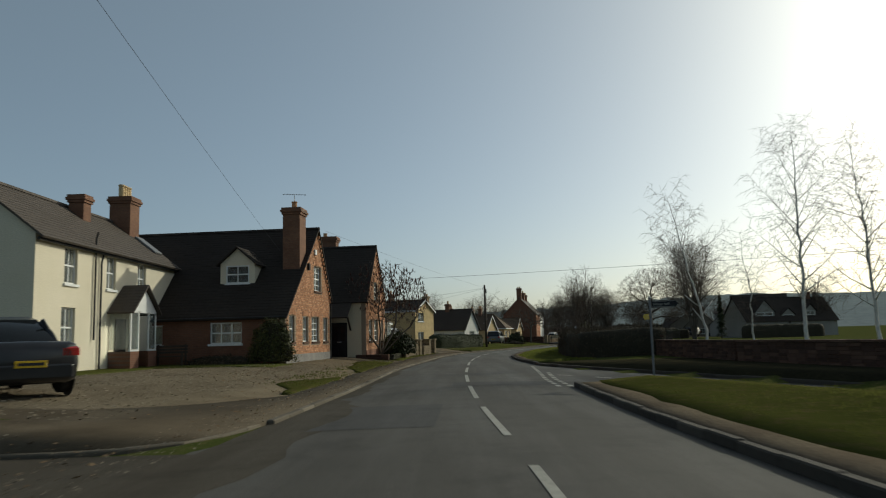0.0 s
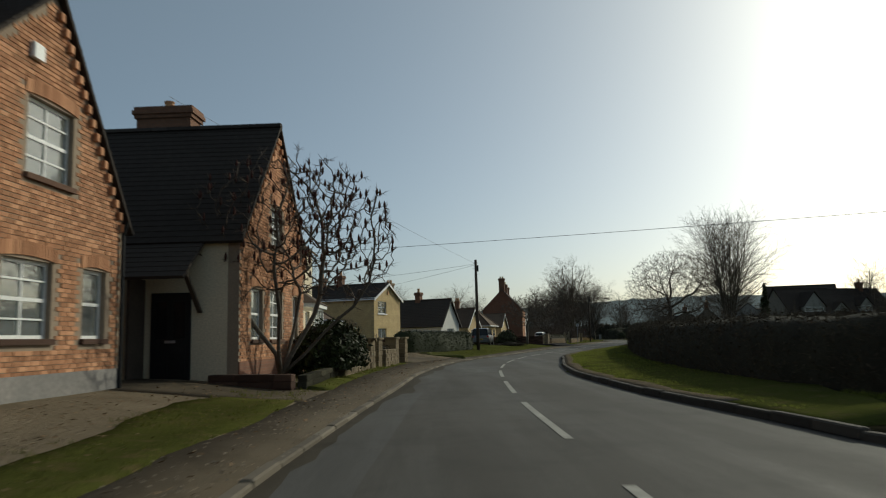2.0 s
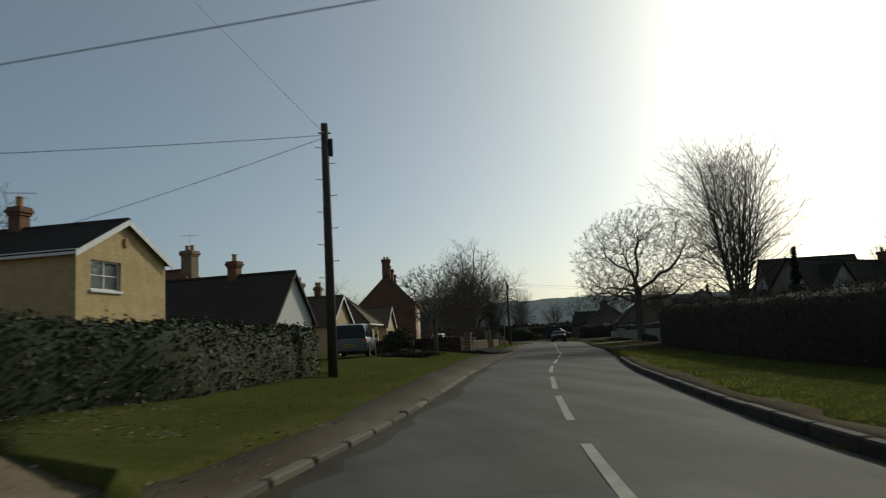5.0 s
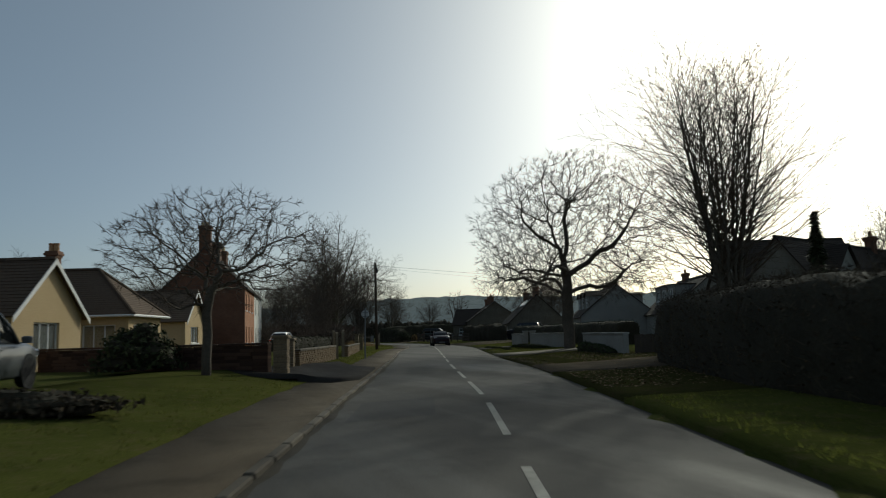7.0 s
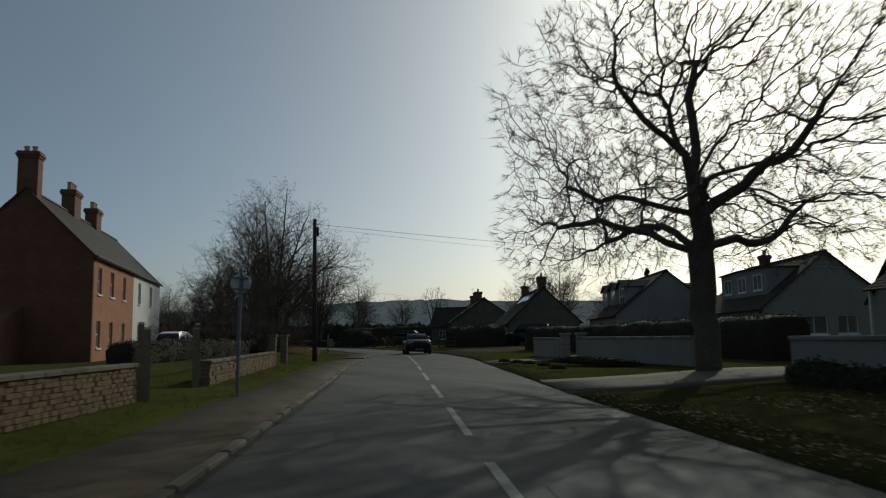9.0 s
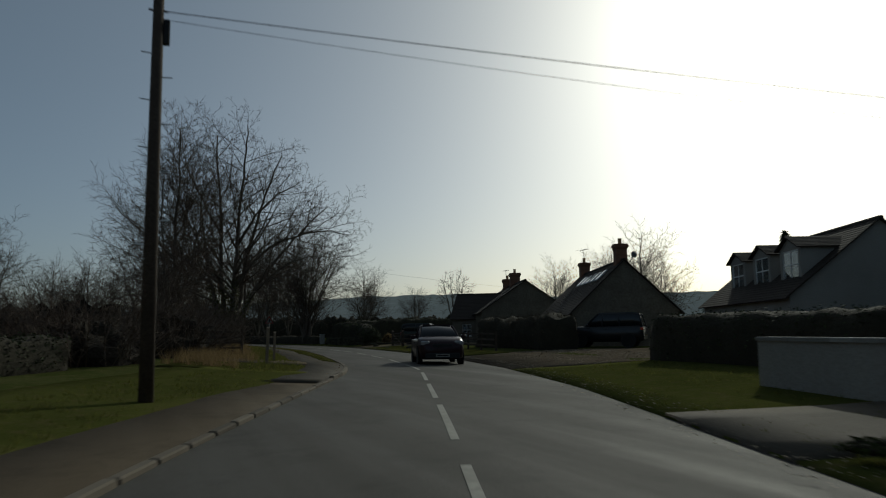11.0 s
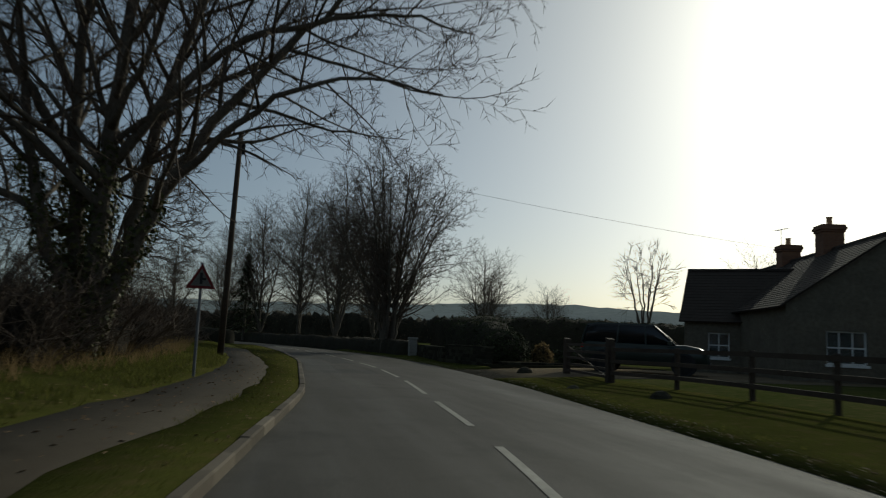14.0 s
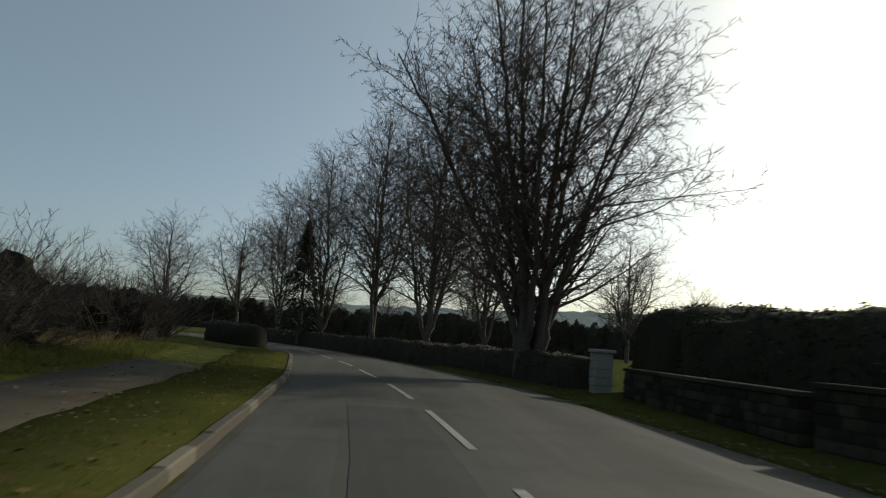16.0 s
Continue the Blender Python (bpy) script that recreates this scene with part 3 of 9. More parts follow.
band("pavement_left", kl, -1, MOUTH + 0.03, 143, table((9.3, 2.2), (9.5, 1.0), (9.9, 0.42), (10.6, 0.16), (12, -0.01), (143, -0.01)), foot_w, 0.05, 0.085, PAVING, "brown-grey tarmac footway, worn and patchy", "pavement", step=0.7)
band("verge_cottages", kl, -1, 17.2, 23.7, lambda y: foot_w(y) - 0.02, table((17.2, 0.96), (18.6, 1.35), (20.4, 2.1), (22, 2.1), (23.1, 1.5), (23.7, 0.96)), 0.09, 0.12, GRASS_ROUGH, "mown grass strip before the forecourt", "grass", lift=0.02, step=0.5, fine=5)
band("verge_cottages", kl, -1, 27.6, 38.6, lambda y: foot_w(y) - 0.02, table((27.6, 0.96), (28.8, 1.25), (30.6, 1.85), (34, 2.3), (37.6, 2.7), (38.6, 2.5)), 0.09, 0.12, GRASS_ROUGH, "mown grass strip before the brick cottages", "grass", lift=0.02, step=0.5, fine=5)
band("verge_cottages", kl, -1, 41.0, 45.2, lambda y: foot_w(y) - 0.02, table((41, 1.5), (41.8, 2.1), (45.2, 2.2)), 0.10, 0.17, GRASS, "narrow grass strip below the planter", "grass", lift=0.02, step=0.5)
band("path_door", kl, -1, 38.4, 41.1, lambda y: foot_w(y) - 0.05, 5.2, 0.08, 0.22, PAVING, "dark tarmac path to the cottage door", "path", lift=0.012, step=0.5, fine=5)
band("gravel_forecourt", kl, -1, MOUTH + 0.9, 46, lambda y: foot_w(y) - 0.05, lambda y: 5.4 if y > 31 else 9.6, 0.075, 0.29, GRAVEL, "pale gravel forecourt of the cottages", "gravel", fine=6)
band("lawn_cottages", kl, -1, 28.0, 31.4, 4.3, 10.4, 0.24, 0.42, GRASS, "strip of lawn along the cottage wall", "grass", lift=0.02, fine=6, step=0.5)
band("lawn_white_cottage", kl, -1, 20.5, 28.2, 8.7, 10.4, 0.24, 0.42, GRASS, "strip of lawn below the white cottage", "grass", lift=0.03, fine=4)
band("verge_stone_walls", kl, -1, 44, 58, lambda y: foot_w(y) - 0.02, lambda y: 3.6 - (y - 44) * 0.06, 0.10, 0.2, GRASS, "narrow grass verge below the garden walls", "grass")
band("driveway_gravel", kl, -1, 63.2, 72, table((63.2, 1.0), (64, 0.3), (64.9, 0.7), (65.4, 1.75), (66.8, 3.9), (72, 4.4)), lambda y: 15 if y > 64.5 else 9, 0.08, 0.3, GRAVEL, "gravel driveway crossing", "driveway", fine=6)
band("driveway_tarmac", kl, -1, 57.3, 63.6, lambda y: foot_w(y) - 0.05, 8.5, 0.085, 0.32, PAVING, "dark tarmac driveway behind the stone pillars", "driveway", fine=6, lift=0.02)
band("verge_hedge", kl, -1, 64.0, 103.5, lambda y: min(foot_w(y) - 0.02, max(0.2, (y - 63.8) * 0.6)), table((64, 0.3), (64.9, 0.75), (65.4, 1.85), (66.8, 4.0), (68.7, 4.4), (79, 3.4), (79.5, 6.5), (103.5, 6.5)), 0.08, 0.2, GRASS, "mown grass verge beside the footway", "grass", fine=6, lift=0.015)
band("driveway_bungalow", kl, -1, 100.5, 109.0, table((100.5, 0.7), (101.5, 0.14), (108, 0.14), (109, 0.9)), table((100.5, 1.6), (101.5, 3.2), (104, 4.6), (106.5, 4.0), (109, 1.6)), 0.09, 0.3, DRIVE_TARMAC_SHADE, "tarmac forecourt below the brick front wall, darkened for shade", "driveway", fine=6, lift=0.03)
band("verge_brick_walls", kl, -1, 106.3, 147, table((106.3, 3.9), (109, 1.5), (112, 1.38), (140, 1.38), (147, 0.6)), 4.4, 0.10, 0.3, GRASS, "mown grass verge before low brick walls", "grass", fine=6)
strip_w = table((146, 0.0), (153.5, 0.0), (156.5, 0.5), (170, 0.9), (185, 0.8), (196, 1.6), (215, 2.0))
band("verge_kerbside", kl, -1, 153.6, 222, -0.01, strip_w, 0.085, 0.11, GRASS_ROUGH, "thin grass strip between kerb and footway", "grass")
band("pavement_field", kl, -1, 143, 205, strip_w, lambda y: strip_w(y) + 1.32, 0.1, 0.12, DIRT_TARMAC, "narrow tarmac footway beside the field", "pavement")
band("verge_field", kl, -1, 146, 215, lambda y: strip_w(y) + 1.28, 5.0, 0.115, 0.3, GRASS_ROUGH, "tufted grass verge beside the field", "grass", fine=6)
# right side
# earth strip between kerb and wall, the shade there put into its colour
band("earth_side_road", side_far, 1, 4, 33.5, 0.0, table((4, 6.0), (20, 6.2), (28, 4.5), (33.5, 2.2)), 0.085, 0.12, SOIL, "bare earth below the brick wall, painted dark for the shade there", "soil")
band("footway_junction", kr, 1, -12, 19, -0.01, 0.6, 0.08, 0.1, DIRT, "worn dirt footway along the kerb", "pavement")
band("verge_junction", kr, 1, -12, 19.4, 0.55, lambda y: max(1.3, side_near(y) - kr(y) - 0.1), 0.1, 0.2, GRASS_ROUGH, "mown grass verge at the junction", "grass", fine=6)
band("verge_right", kr, 1, 33.4, 92.2, -0.01, table((33, 0.4), (35.5, 1.6), (40, 3.0), (46, 3.8), (54, 4.3), (62, 4.3), (75, 3.4), (92, 3.4)), 0.09, 0.2, GRASS, "bright mown grass verge below the long hedge", "grass", fine=6)
band("worn_edge", kr, 1, 36.5, 84, -0.01, lambda y: 0.3 + 0.16 * noise.noise(Vector((y * 0.8, 1, 0))) + 0.08 * noise.noise(Vector((y * 3.1, 5, 0))), 0.095, 0.112, DIRT, "bare worn earth along the kerb of the verge", "soil", step=0.4, lift=0.012)
band("verge_chalet", kr, 1, 92, 115.8, 0.0, table((92, 3.0), (101, 4.2), (104, 5.6), (115.8, 5.6)), 0.02, 0.2, GRASS_SHADED, "thin shaded grass and leaf mould before the chalet", "grass", fine=6)
band("verge_bungalows", kr, 1, 115.6, 147, 0.0, 5.6, 0.02, 0.2, GRASS, "patchy verge before the rendered walls", "grass", fine=6)
band("driveway_oak", kr, 1, 115.6, 119.6, 0.0, 6.5, 0.035, 0.225, KERB_DIRT, "pale concrete driveway beside the oak", "driveway", fine=6, lift=0.02)
band("driveway_far", kr, 1, 130.5, 134, 0.0, 6.0, 0.035, 0.225, KERB_DIRT, "pale concrete driveway", "driveway", fine=6, lift=0.02)
band("driveway_chalet", kr, 1, 100, 105, 0.0, 6.0, 0.035, 0.225, DIRT, "leaf-strewn dirt driveway", "driveway", fine=6, lift=0.02)
band("yard_gravel", kr, 1, 147, 160.5, 0.0, 17.0, 0.0, 0.2, DIRT, "worn stony yard before the long stone house", "yard", fine=6)
band("verge_fence", kr, 1, 159.5, 184.5, 0.0, 3.4, 0.02, 0.2, GRASS_ROUGH, "mossy grass verge before the rail fence", "grass", fine=6)
band("yard_drive", kr, 1, 184, 191, 0.0, 14.0, 0.0, 0.2, GRAVEL, "gravel drive at the field gate", "driveway", fine=6)
band("verge_end", kr, 1, 190.5, 218, 0.0, 1.5, 0.02, 0.16, GRASS, "strip of mossy verge below the wall", "grass", fine=3)


def kerb(name, edge, sign, a, b, material, label, h=0.105, wob=0.01, step=0.915):
    """Kerb stones laid end to end, each a stone of its own."""
    root = tagged(thing(name, label, "kerb"), kind="structure")
    n = int((b - a) / step)
    mesh = None
    for i in range(n):
        y0 = a + (b - a) * i / n
        y1 = a + (b - a) * (i + 1) / n
        x0, q0 = out(edge, y0, 0)
        x1, q1 = out(edge, y1, 0)
        L = math.hypot(x1 - x0, q1 - q0)
        if mesh is None:
            mb = MB()
            mb.cbox(0.004, -0.13, -0.12, L - 0.004, 0.0, 0.0, 0.018)
            mesh = mb.mesh("kerb_stone")
            mesh.materials.append(material)
        ob = part("kerb_stone", mesh, material, root)
        turn = math.degrees(math.atan2(q1 - q0, x1 - x0))
        if sign > 0:
            ob.matrix_basis = pose(x1, q1, h + random.uniform(-wob, wob), random.uniform(-1, 1), 0, turn + 180)
        else:
            ob.matrix_basis = pose(x0, q0, h + random.uniform(-wob, wob), random.uniform(-1, 1), 0, turn)
    return root


MARKS = [(-7.8, -3.9), (-1.9, 2.0), (4.0, 7.8), (9.95, 13.75), (15.6, 19.45), (21.2, 25.0), (26.85, 30.9), (33.4, 37.9), (39.9, 43.9), (45.95, 49.8), (51.8, 55.3), (57.1, 60.7),
         (62.4, 65.85), (67.6, 70.9), (72.4, 76.1), (78.0, 81.6), (83.7, 87.3), (89.3, 93.2), (94.9, 98.7), (100.2, 103.5), (105.3, 109.1), (110.9, 114.3), (116.2, 119.9), (121.8, 125.8),
         (127.6, 131.5), (133.0, 136.8), (138.0, 141.6), (142.8, 146.4), (147.95, 151.7), (153.5, 157.4), (159.5, 163.7), (165.7, 169.8), (171.65, 175.3), (177.0, 181.35), (183.0, 187.4),
         (189.0, 193.0), (194.95, 198.85), (200.8, 204.6), (206.8, 210.7), (212.8, 216.6), (218.6, 222.4), (224.4, 228.0)]


def marking(pts, w, z=0.046, name="centre_line_mark"):
    mb = MB()
    rows = []
    for i, (x, y) in enumerate(pts):
        a, b = pts[max(0, i - 1)], pts[min(len(pts) - 1, i + 1)]
        dx, dy = b[0] - a[0], b[1] - a[1]
        n = math.hypot(dx, dy)
        rows.append([(x - dy / n * w / 2, y + dx / n * w / 2), (x + dy / n * w / 2, y - dx / n * w / 2)])
    for r in rows:
        for (x, y) in r:
            f = (x - kl(y)) / (kr(y) - kl(y))
            zz = 0.05 * 4 * f * (1 - f) - 0.012 if 0 <= f <= 1 else 0.0
            mb.v.append((x, y, max(zz, 0.0) + 0.005))
    mb.f = [(2 * i, 2 * i + 1, 2 * i + 3, 2 * i + 2) for i in range(len(rows) - 1)]
    return part(name, mb, PAINT, fix=False)


paint_root = tagged(thing("road_markings", "worn white painted road markings", "marking"), kind="structure")
for y0, y1 in MARKS:
    m = marking([(mid(v), v) for v in ys(y0, y1, 0.8)], 0.1)
    m.parent = paint_root
# give-way lines across the side road
give_way = table((18.6, 3.6), (22, 3.64), (25, 3.85), (28, 4.03), (32.5, 4.27))
for dx, y_end in ((0.0, 32.5), (0.28, 26.5)):
    for i in range(int((y_end - 18.9) / 0.92)):
        y = 18.9 + 0.92 * i
        m = marking([(give_way(y) + dx, y), (give_way(y + 0.58) + dx, y + 0.58)], 0.13, name="give_way_mark")
        m.parent = paint_root
for (xa, ya), (xb, yb) in (((4.3, 24.3), (4.62, 23.65)), ((5.15, 22.6), (5.45, 21.9))):
    m = marking([(xa, ya), (xb, yb)], 0.11, name="side_road_mark")
    m.parent = paint_root



def road_patch(name, label, a, b, f0, f1, material):
    """A repair in the carriageway, a few millimetres proud, between two shares of its width."""
    rows = []
    for y in ys(a, b, 0.7):
        l, r = kl(y), kr(y)
        row = []
        for k in range(4):
            f = f0 + (f1 - f0) * k / 3
            row.append((l + (r - l) * f + 0.02 * noise.noise(Vector((y * 3, k, 0))), y, 0.05 * 4 * f * (1 - f) - 0.012 + 0.003))
        rows.append(row)
    return strip(name, rows, material, label, "road patch")


for a, b, f0, f1, mt in ((11, 14.5, 0.08, 0.45, ASPHALT_NEW), (19.5, 21, 0.45, 0.93, ASPHALT_NEW), (30, 41, 0.03, 0.16, ASPHALT_PALE), (49, 53.5, 0.38, 0.52, ASPHALT_PALE), (56.5, 59, 0.62, 0.86, ASPHALT_PALE), (61, 64, 0.4, 0.66, ASPHALT_PALE),
                         (92, 95, 0.1, 0.36, ASPHALT_NEW), (103, 108, 0.55, 0.9, ASPHALT_PALE), (152, 153.2, 0.1, 0.5, ASPHALT_NEW), (184.5, 187, 0.12, 0.4, ASPHALT_NEW), (186, 196, 0.04, 0.2, ASPHALT_PALE), (192, 199, 0.22, 0.38, ASPHALT_NEW)):
    road_patch("road_patch", "darker repaired patch of asphalt" if mt is ASPHALT_NEW else "pale worn patch of asphalt", a, b, f0, f1, mt)

# earth and fine grit that lies along the cottage side of the carriageway
rows = []
for y in ys(-14, 128, 0.6):
    w = (0.42 if y > 16 else 1.2) * (1 + 0.7 * noise.noise(Vector((y * 0.35, 0, 4)))) + 0.2 * noise.noise(Vector((y * 1.7, 0, 8)))
    w = max(0.12, w * (0.55 if y > 84 else 1.0))
    row = []
    for k in range(4):
        x = kl(y) + 0.02 + w * k / 3
        f = (x - kl(y)) / (kr(y) - kl(y))
        row.append((x, y, 0.2 * f * (1 - f) - 0.012 + (0.0045, 0.004, 0.003, 0.001)[k]))
    rows.append(row)
strip("road_dirt", rows, DIRT_TARMAC, "brown dirt lying along the edge of the asphalt", "dirt")

# ---- house kit ----
def wall_mesh(length, top, holes, thick, base=-0.25):
    """A wall along local x, outer face at y = 0, thickness towards +y. top: (x, z) outline; holes: (x0, z0, x1, z1)."""
    mb = MB()
    tx, tz = np.array(top).T
    xs = sorted({0.0, length, *[float(v) for v in tx if 0 <= v <= length], *[h[0] for h in holes], *[h[2] for h in holes]})
    for a, b in zip(xs, xs[1:]):
        if b - a < 1e-4:
            continue
        ta, tb = float(np.interp(a + 1e-5, tx, tz)), float(np.interp(b - 1e-5, tx, tz))
        z = base
        for h in sorted((h for h in holes if h[0] <= a + 1e-6 and h[2] >= b - 1e-6), key=lambda h: h[1]):
            if h[1] > z:
                mb.box(a, 0, z, b, thick, h[1])
            z = h[3]
        mb.hexa([(a, 0, z), (b, 0, z), (b, thick, z), (a, thick, z), (a, 0, ta), (b, 0, tb), (b, thick, tb), (a, thick, ta)])
    return mb


def window(parent, m, x0, z0, x1, z1, cols=2, rows=2, frame_mat=None, sill_mat=None, depth=0.09, sash=True, head=None, curtain=False):
    """A framed window set into a wall: frame, sill and panes, each a part."""
    fm = frame_mat or WHITE
    w, h, f = x1 - x0, z1 - z0, 0.055
    mb = MB()
    mb.box(0, depth, 0, f, depth + 0.06, h).box(w - f, depth, 0, w, depth + 0.06, h)
    mb.box(f, depth, 0, w - f, depth + 0.06, f).box(f, depth, h - f, w - f, depth + 0.06, h)
    win = part("window", mb, fm, parent, m=m @ pose(x0, 0, z0))
    for i in range(1, cols):
        part("mullion", MB().box(w * i / cols - 0.02, depth + 0.005, f, w * i / cols + 0.02, depth + 0.05, h - f), fm, win)
    for i in range(1, rows):
        t = 0.028 if sash and i == rows // 2 else 0.014
        part("glazing_bar", MB().box(f, depth + 0.002, h * i / rows - t, w - f, depth + 0.052, h * i / rows + t), fm, win)
    for i in range(cols):
        for j in range(rows):
            a, b = max(f, w * i / cols + 0.02), min(w - f, w * (i + 1) / cols - 0.02)
            c, d = max(f, h * j / rows + 0.015), min(h - f, h * (j + 1) / rows - 0.015)
            pane = part("pane", MB().box(a, depth + 0.024, c, b, depth + 0.03, d), GLASS, win)
            pane.visible_shadow = False
    part("sill", MB().cbox(-0.06, -0.07, -0.09, w + 0.06, depth + 0.02, -0.002, 0.01), sill_mat or WHITE, win)
    if head:
        part("lintel", MB().box(-0.08, -0.03, h + 0.004, w + 0.08, depth, h + 0.16), head, win)
    if curtain:
        part("curtain", MB().box(f, depth + 0.12, h * 0.45, w - f, depth + 0.13, h - 0.02), CLOTH, win)
    return win


def roof_slope(p0, p1, p2, p3, thick=0.1, course=0.2, lap=0.012):
    """A tiled slope from eave p0-p1 up to ridge p3-p2, as overlapping courses."""
    a, b, c, d = map(Vector, (p0, p1, p2, p3))
    up = ((d - a) + (c - b)).normalized()
    nrm = (b - a).cross(d - a).normalized()
    if nrm.z < 0:
        nrm = -nrm
    n = max(2, round(((d - a).length + (c - b).length) / 2 / course))
    mb = MB()
    for i in range(n):
        f, g = i / n, (i + 1) / n
        l0, r0, l1, r1 = a.lerp(d, f), b.lerp(c, f), a.lerp(d, g), b.lerp(c, g)
        s = nrm * lap
        mb.hexa([l0 - nrm * thick * 0.5, r0 - nrm * thick * 0.5, r1 - nrm * thick * 0.5, l1 - nrm * thick * 0.5, l0 + s * 2, r0 + s * 2, r1 + s, l1 + s])
    return mb


def chimney(parent, x, y, z0, z1, w, d, material, pots=1, pot_mat=None, m=None, pot_h=0.4, cap=True):
    """A stack with a corbelled head; pots are sub-parts."""
    mb = MB()
    mb.box(x - w / 2, y - d / 2, z0, x + w / 2, y + d / 2, z1 - (0.32 if cap else 0))
    if cap:
        for i, e in enumerate((0.05, 0.1, 0.06)):
            mb.box(x - w / 2 - e, y - d / 2 - e, z1 - 0.32 + 0.107 * i, x + w / 2 + e, y + d / 2 + e, z1 - 0.32 + 0.107 * (i + 1))
    st = part("chimney", mb, material, parent, m=m)
    for i in range(pots):
        px = x + (i - (pots - 1) / 2) * min(0.36, (w * 1.0) / max(1, pots)) if w >= d else x
        py = y if w >= d else y + (i - (pots - 1) / 2) * min(0.36, d / max(1, pots))
        part("pot", MB().lathe([(0.13, 0), (0.12, pot_h * 0.85), (0.145, pot_h * 0.88), (0.14, pot_h)], 12, at=(px, py, z1)), pot_mat or TERRACOTTA, st)
    return st


def aerial(parent, x, y, z, h=0.9, turn=0.0, m=None):
    mb = MB()
    mb.tube([(0, 0, 0), (0, 0, h)], 0.018, 6)
    c, s = math.cos(turn), math.sin(turn)
    mb.tube([(-0.55 * c, -0.55 * s, h), (0.55 * c, 0.55 * s, h)], 0.012, 5)
    for i in range(8):
        k = -0.5 + i * 0.14
        mb.tube([(k * c - 0.17 * s, k * s + 0.17 * c, h), (k * c + 0.17 * s, k * s - 0.17 * c, h)], 0.007, 4)
    return part("aerial", mb, STEEL, parent, m=(m or Matrix()) @ pose(x, y, z))


def gutter(parent, x0, x1, z, material=None, m=None):
    return part("gutter", MB().tube([(x0, -0.16, z), (x1, -0.16, z)], 0.055, 8), material or BLACK, parent, m=m)


def downpipe(parent, x, z0, z1, material=None, m=None):
    return part("downpipe", MB().tube([(x, -0.07, z0), (x, -0.07, z1 - 0.25), (x, -0.14, z1)], 0.036, 8), material or BLACK, parent, m=m)


def gabled(name, label, O, u, L, Wd, eave, ridge, wall_mat, roof_mat, over=0.3, side=0.2, thick=0.25, front=(), left=(), right=(), back=(), base=0.2,
           left_mat=None, right_mat=None, ridge_at=0.5, barge=None, eave_back=None):
    """A gabled house. Local x runs along the front wall (outer face y = 0, looking to -y), depth to +y, ridge along x.
    front/left/right/back: window openings on those walls as (x0, z0, x1, z1, cols, rows)."""
    m = frame_at(O[0], O[1], u[0], u[1], base)
    h = thing(name, label, "house", m)
    eb = eave if eave_back is None else eave_back
    ry = Wd * ridge_at
    walls = {"front": (pose(0, 0, 0), L, [(0, eave), (L, eave)], front, wall_mat),
             "right": (pose(L, 0, 0, 0, 0, 90), Wd, [(0, eave), (ry, ridge), (Wd, eb)], right, right_mat or wall_mat),
             "back": (pose(L, Wd, 0, 0, 0, 180), L, [(0, eb), (L, eb)], back, wall_mat),
             "left": (pose(0, Wd, 0, 0, 0, 270), Wd, [(0, eb), (Wd - ry, ridge), (Wd, eave)], left, left_mat or wall_mat)}
    for key, (wm, ln, top, wins, mat) in walls.items():
        inset = thick if key in ("front", "back") else 0.0
        holes = [w[:4] for w in wins]
        mb = wall_mesh(ln, top, holes, thick)
        if inset:
            mb = wall_mesh(ln - 2 * thick + 0.0, [(0, top[0][1]), (ln, top[1][1])], [(a - thick, b, c - thick, d) for a, b, c, d in holes], thick)
            wm2 = wm @ pose(thick, 0, 0)
        else:
            wm2 = wm
        part("wall", mb, mat, h, m=wm2)
        for w in wins:
            opts = w[6] if len(w) > 6 else {}
            window(h, wm, w[0], w[1], w[2], w[3], w[4], w[5], **opts)
    sf, sb = (ridge - eave) / ry, (ridge - eb) / (Wd - ry)
    t = 0.06
    part("roof", roof_slope((-side, -over, eave - over * sf + t), (L + side, -over, eave - over * sf + t), (L + side, ry, ridge + t), (-side, ry, ridge + t)), roof_mat, h)
    part("roof", roof_slope((L + side, Wd + over, eb - over * sb + t), (-side, Wd + over, eb - over * sb + t), (-side, ry, ridge + t), (L + side, ry, ridge + t)), roof_mat, h)
    rt = MB()
    n = max(1, round((L + 2 * side) / 0.45))
    for i in range(n):
        a, b = -side + (L + 2 * side) * i / n, -side + (L + 2 * side) * (i + 1) / n - 0.012
        rt.prism([(ry - 0.13, ridge + 0.02), (ry - 0.07, ridge + 0.13), (ry + 0.07, ridge + 0.13), (ry + 0.13, ridge + 0.02)], a, b, "x")
    part("ridge_tiles", rt, roof_mat, h)
    if barge:
        for xx in (-side - 0.03, L + side):
            for (ya, za, yb, zb) in ((-over, eave - over * sf, ry, ridge), (Wd + over, eb - over * sb, ry, ridge)):
                part("bargeboard", MB().hexa([(xx, ya, za - 0.14), (xx + 0.03, ya, za - 0.14), (xx + 0.03, yb, zb - 0.14), (xx, yb, zb - 0.14),
                                               (xx, ya, za + 0.06), (xx + 0.03, ya, za + 0.06), (xx + 0.03, yb, zb + 0.06), (xx, yb, zb + 0.06)]), barge, h)
    h["eave"] = eave
    return h


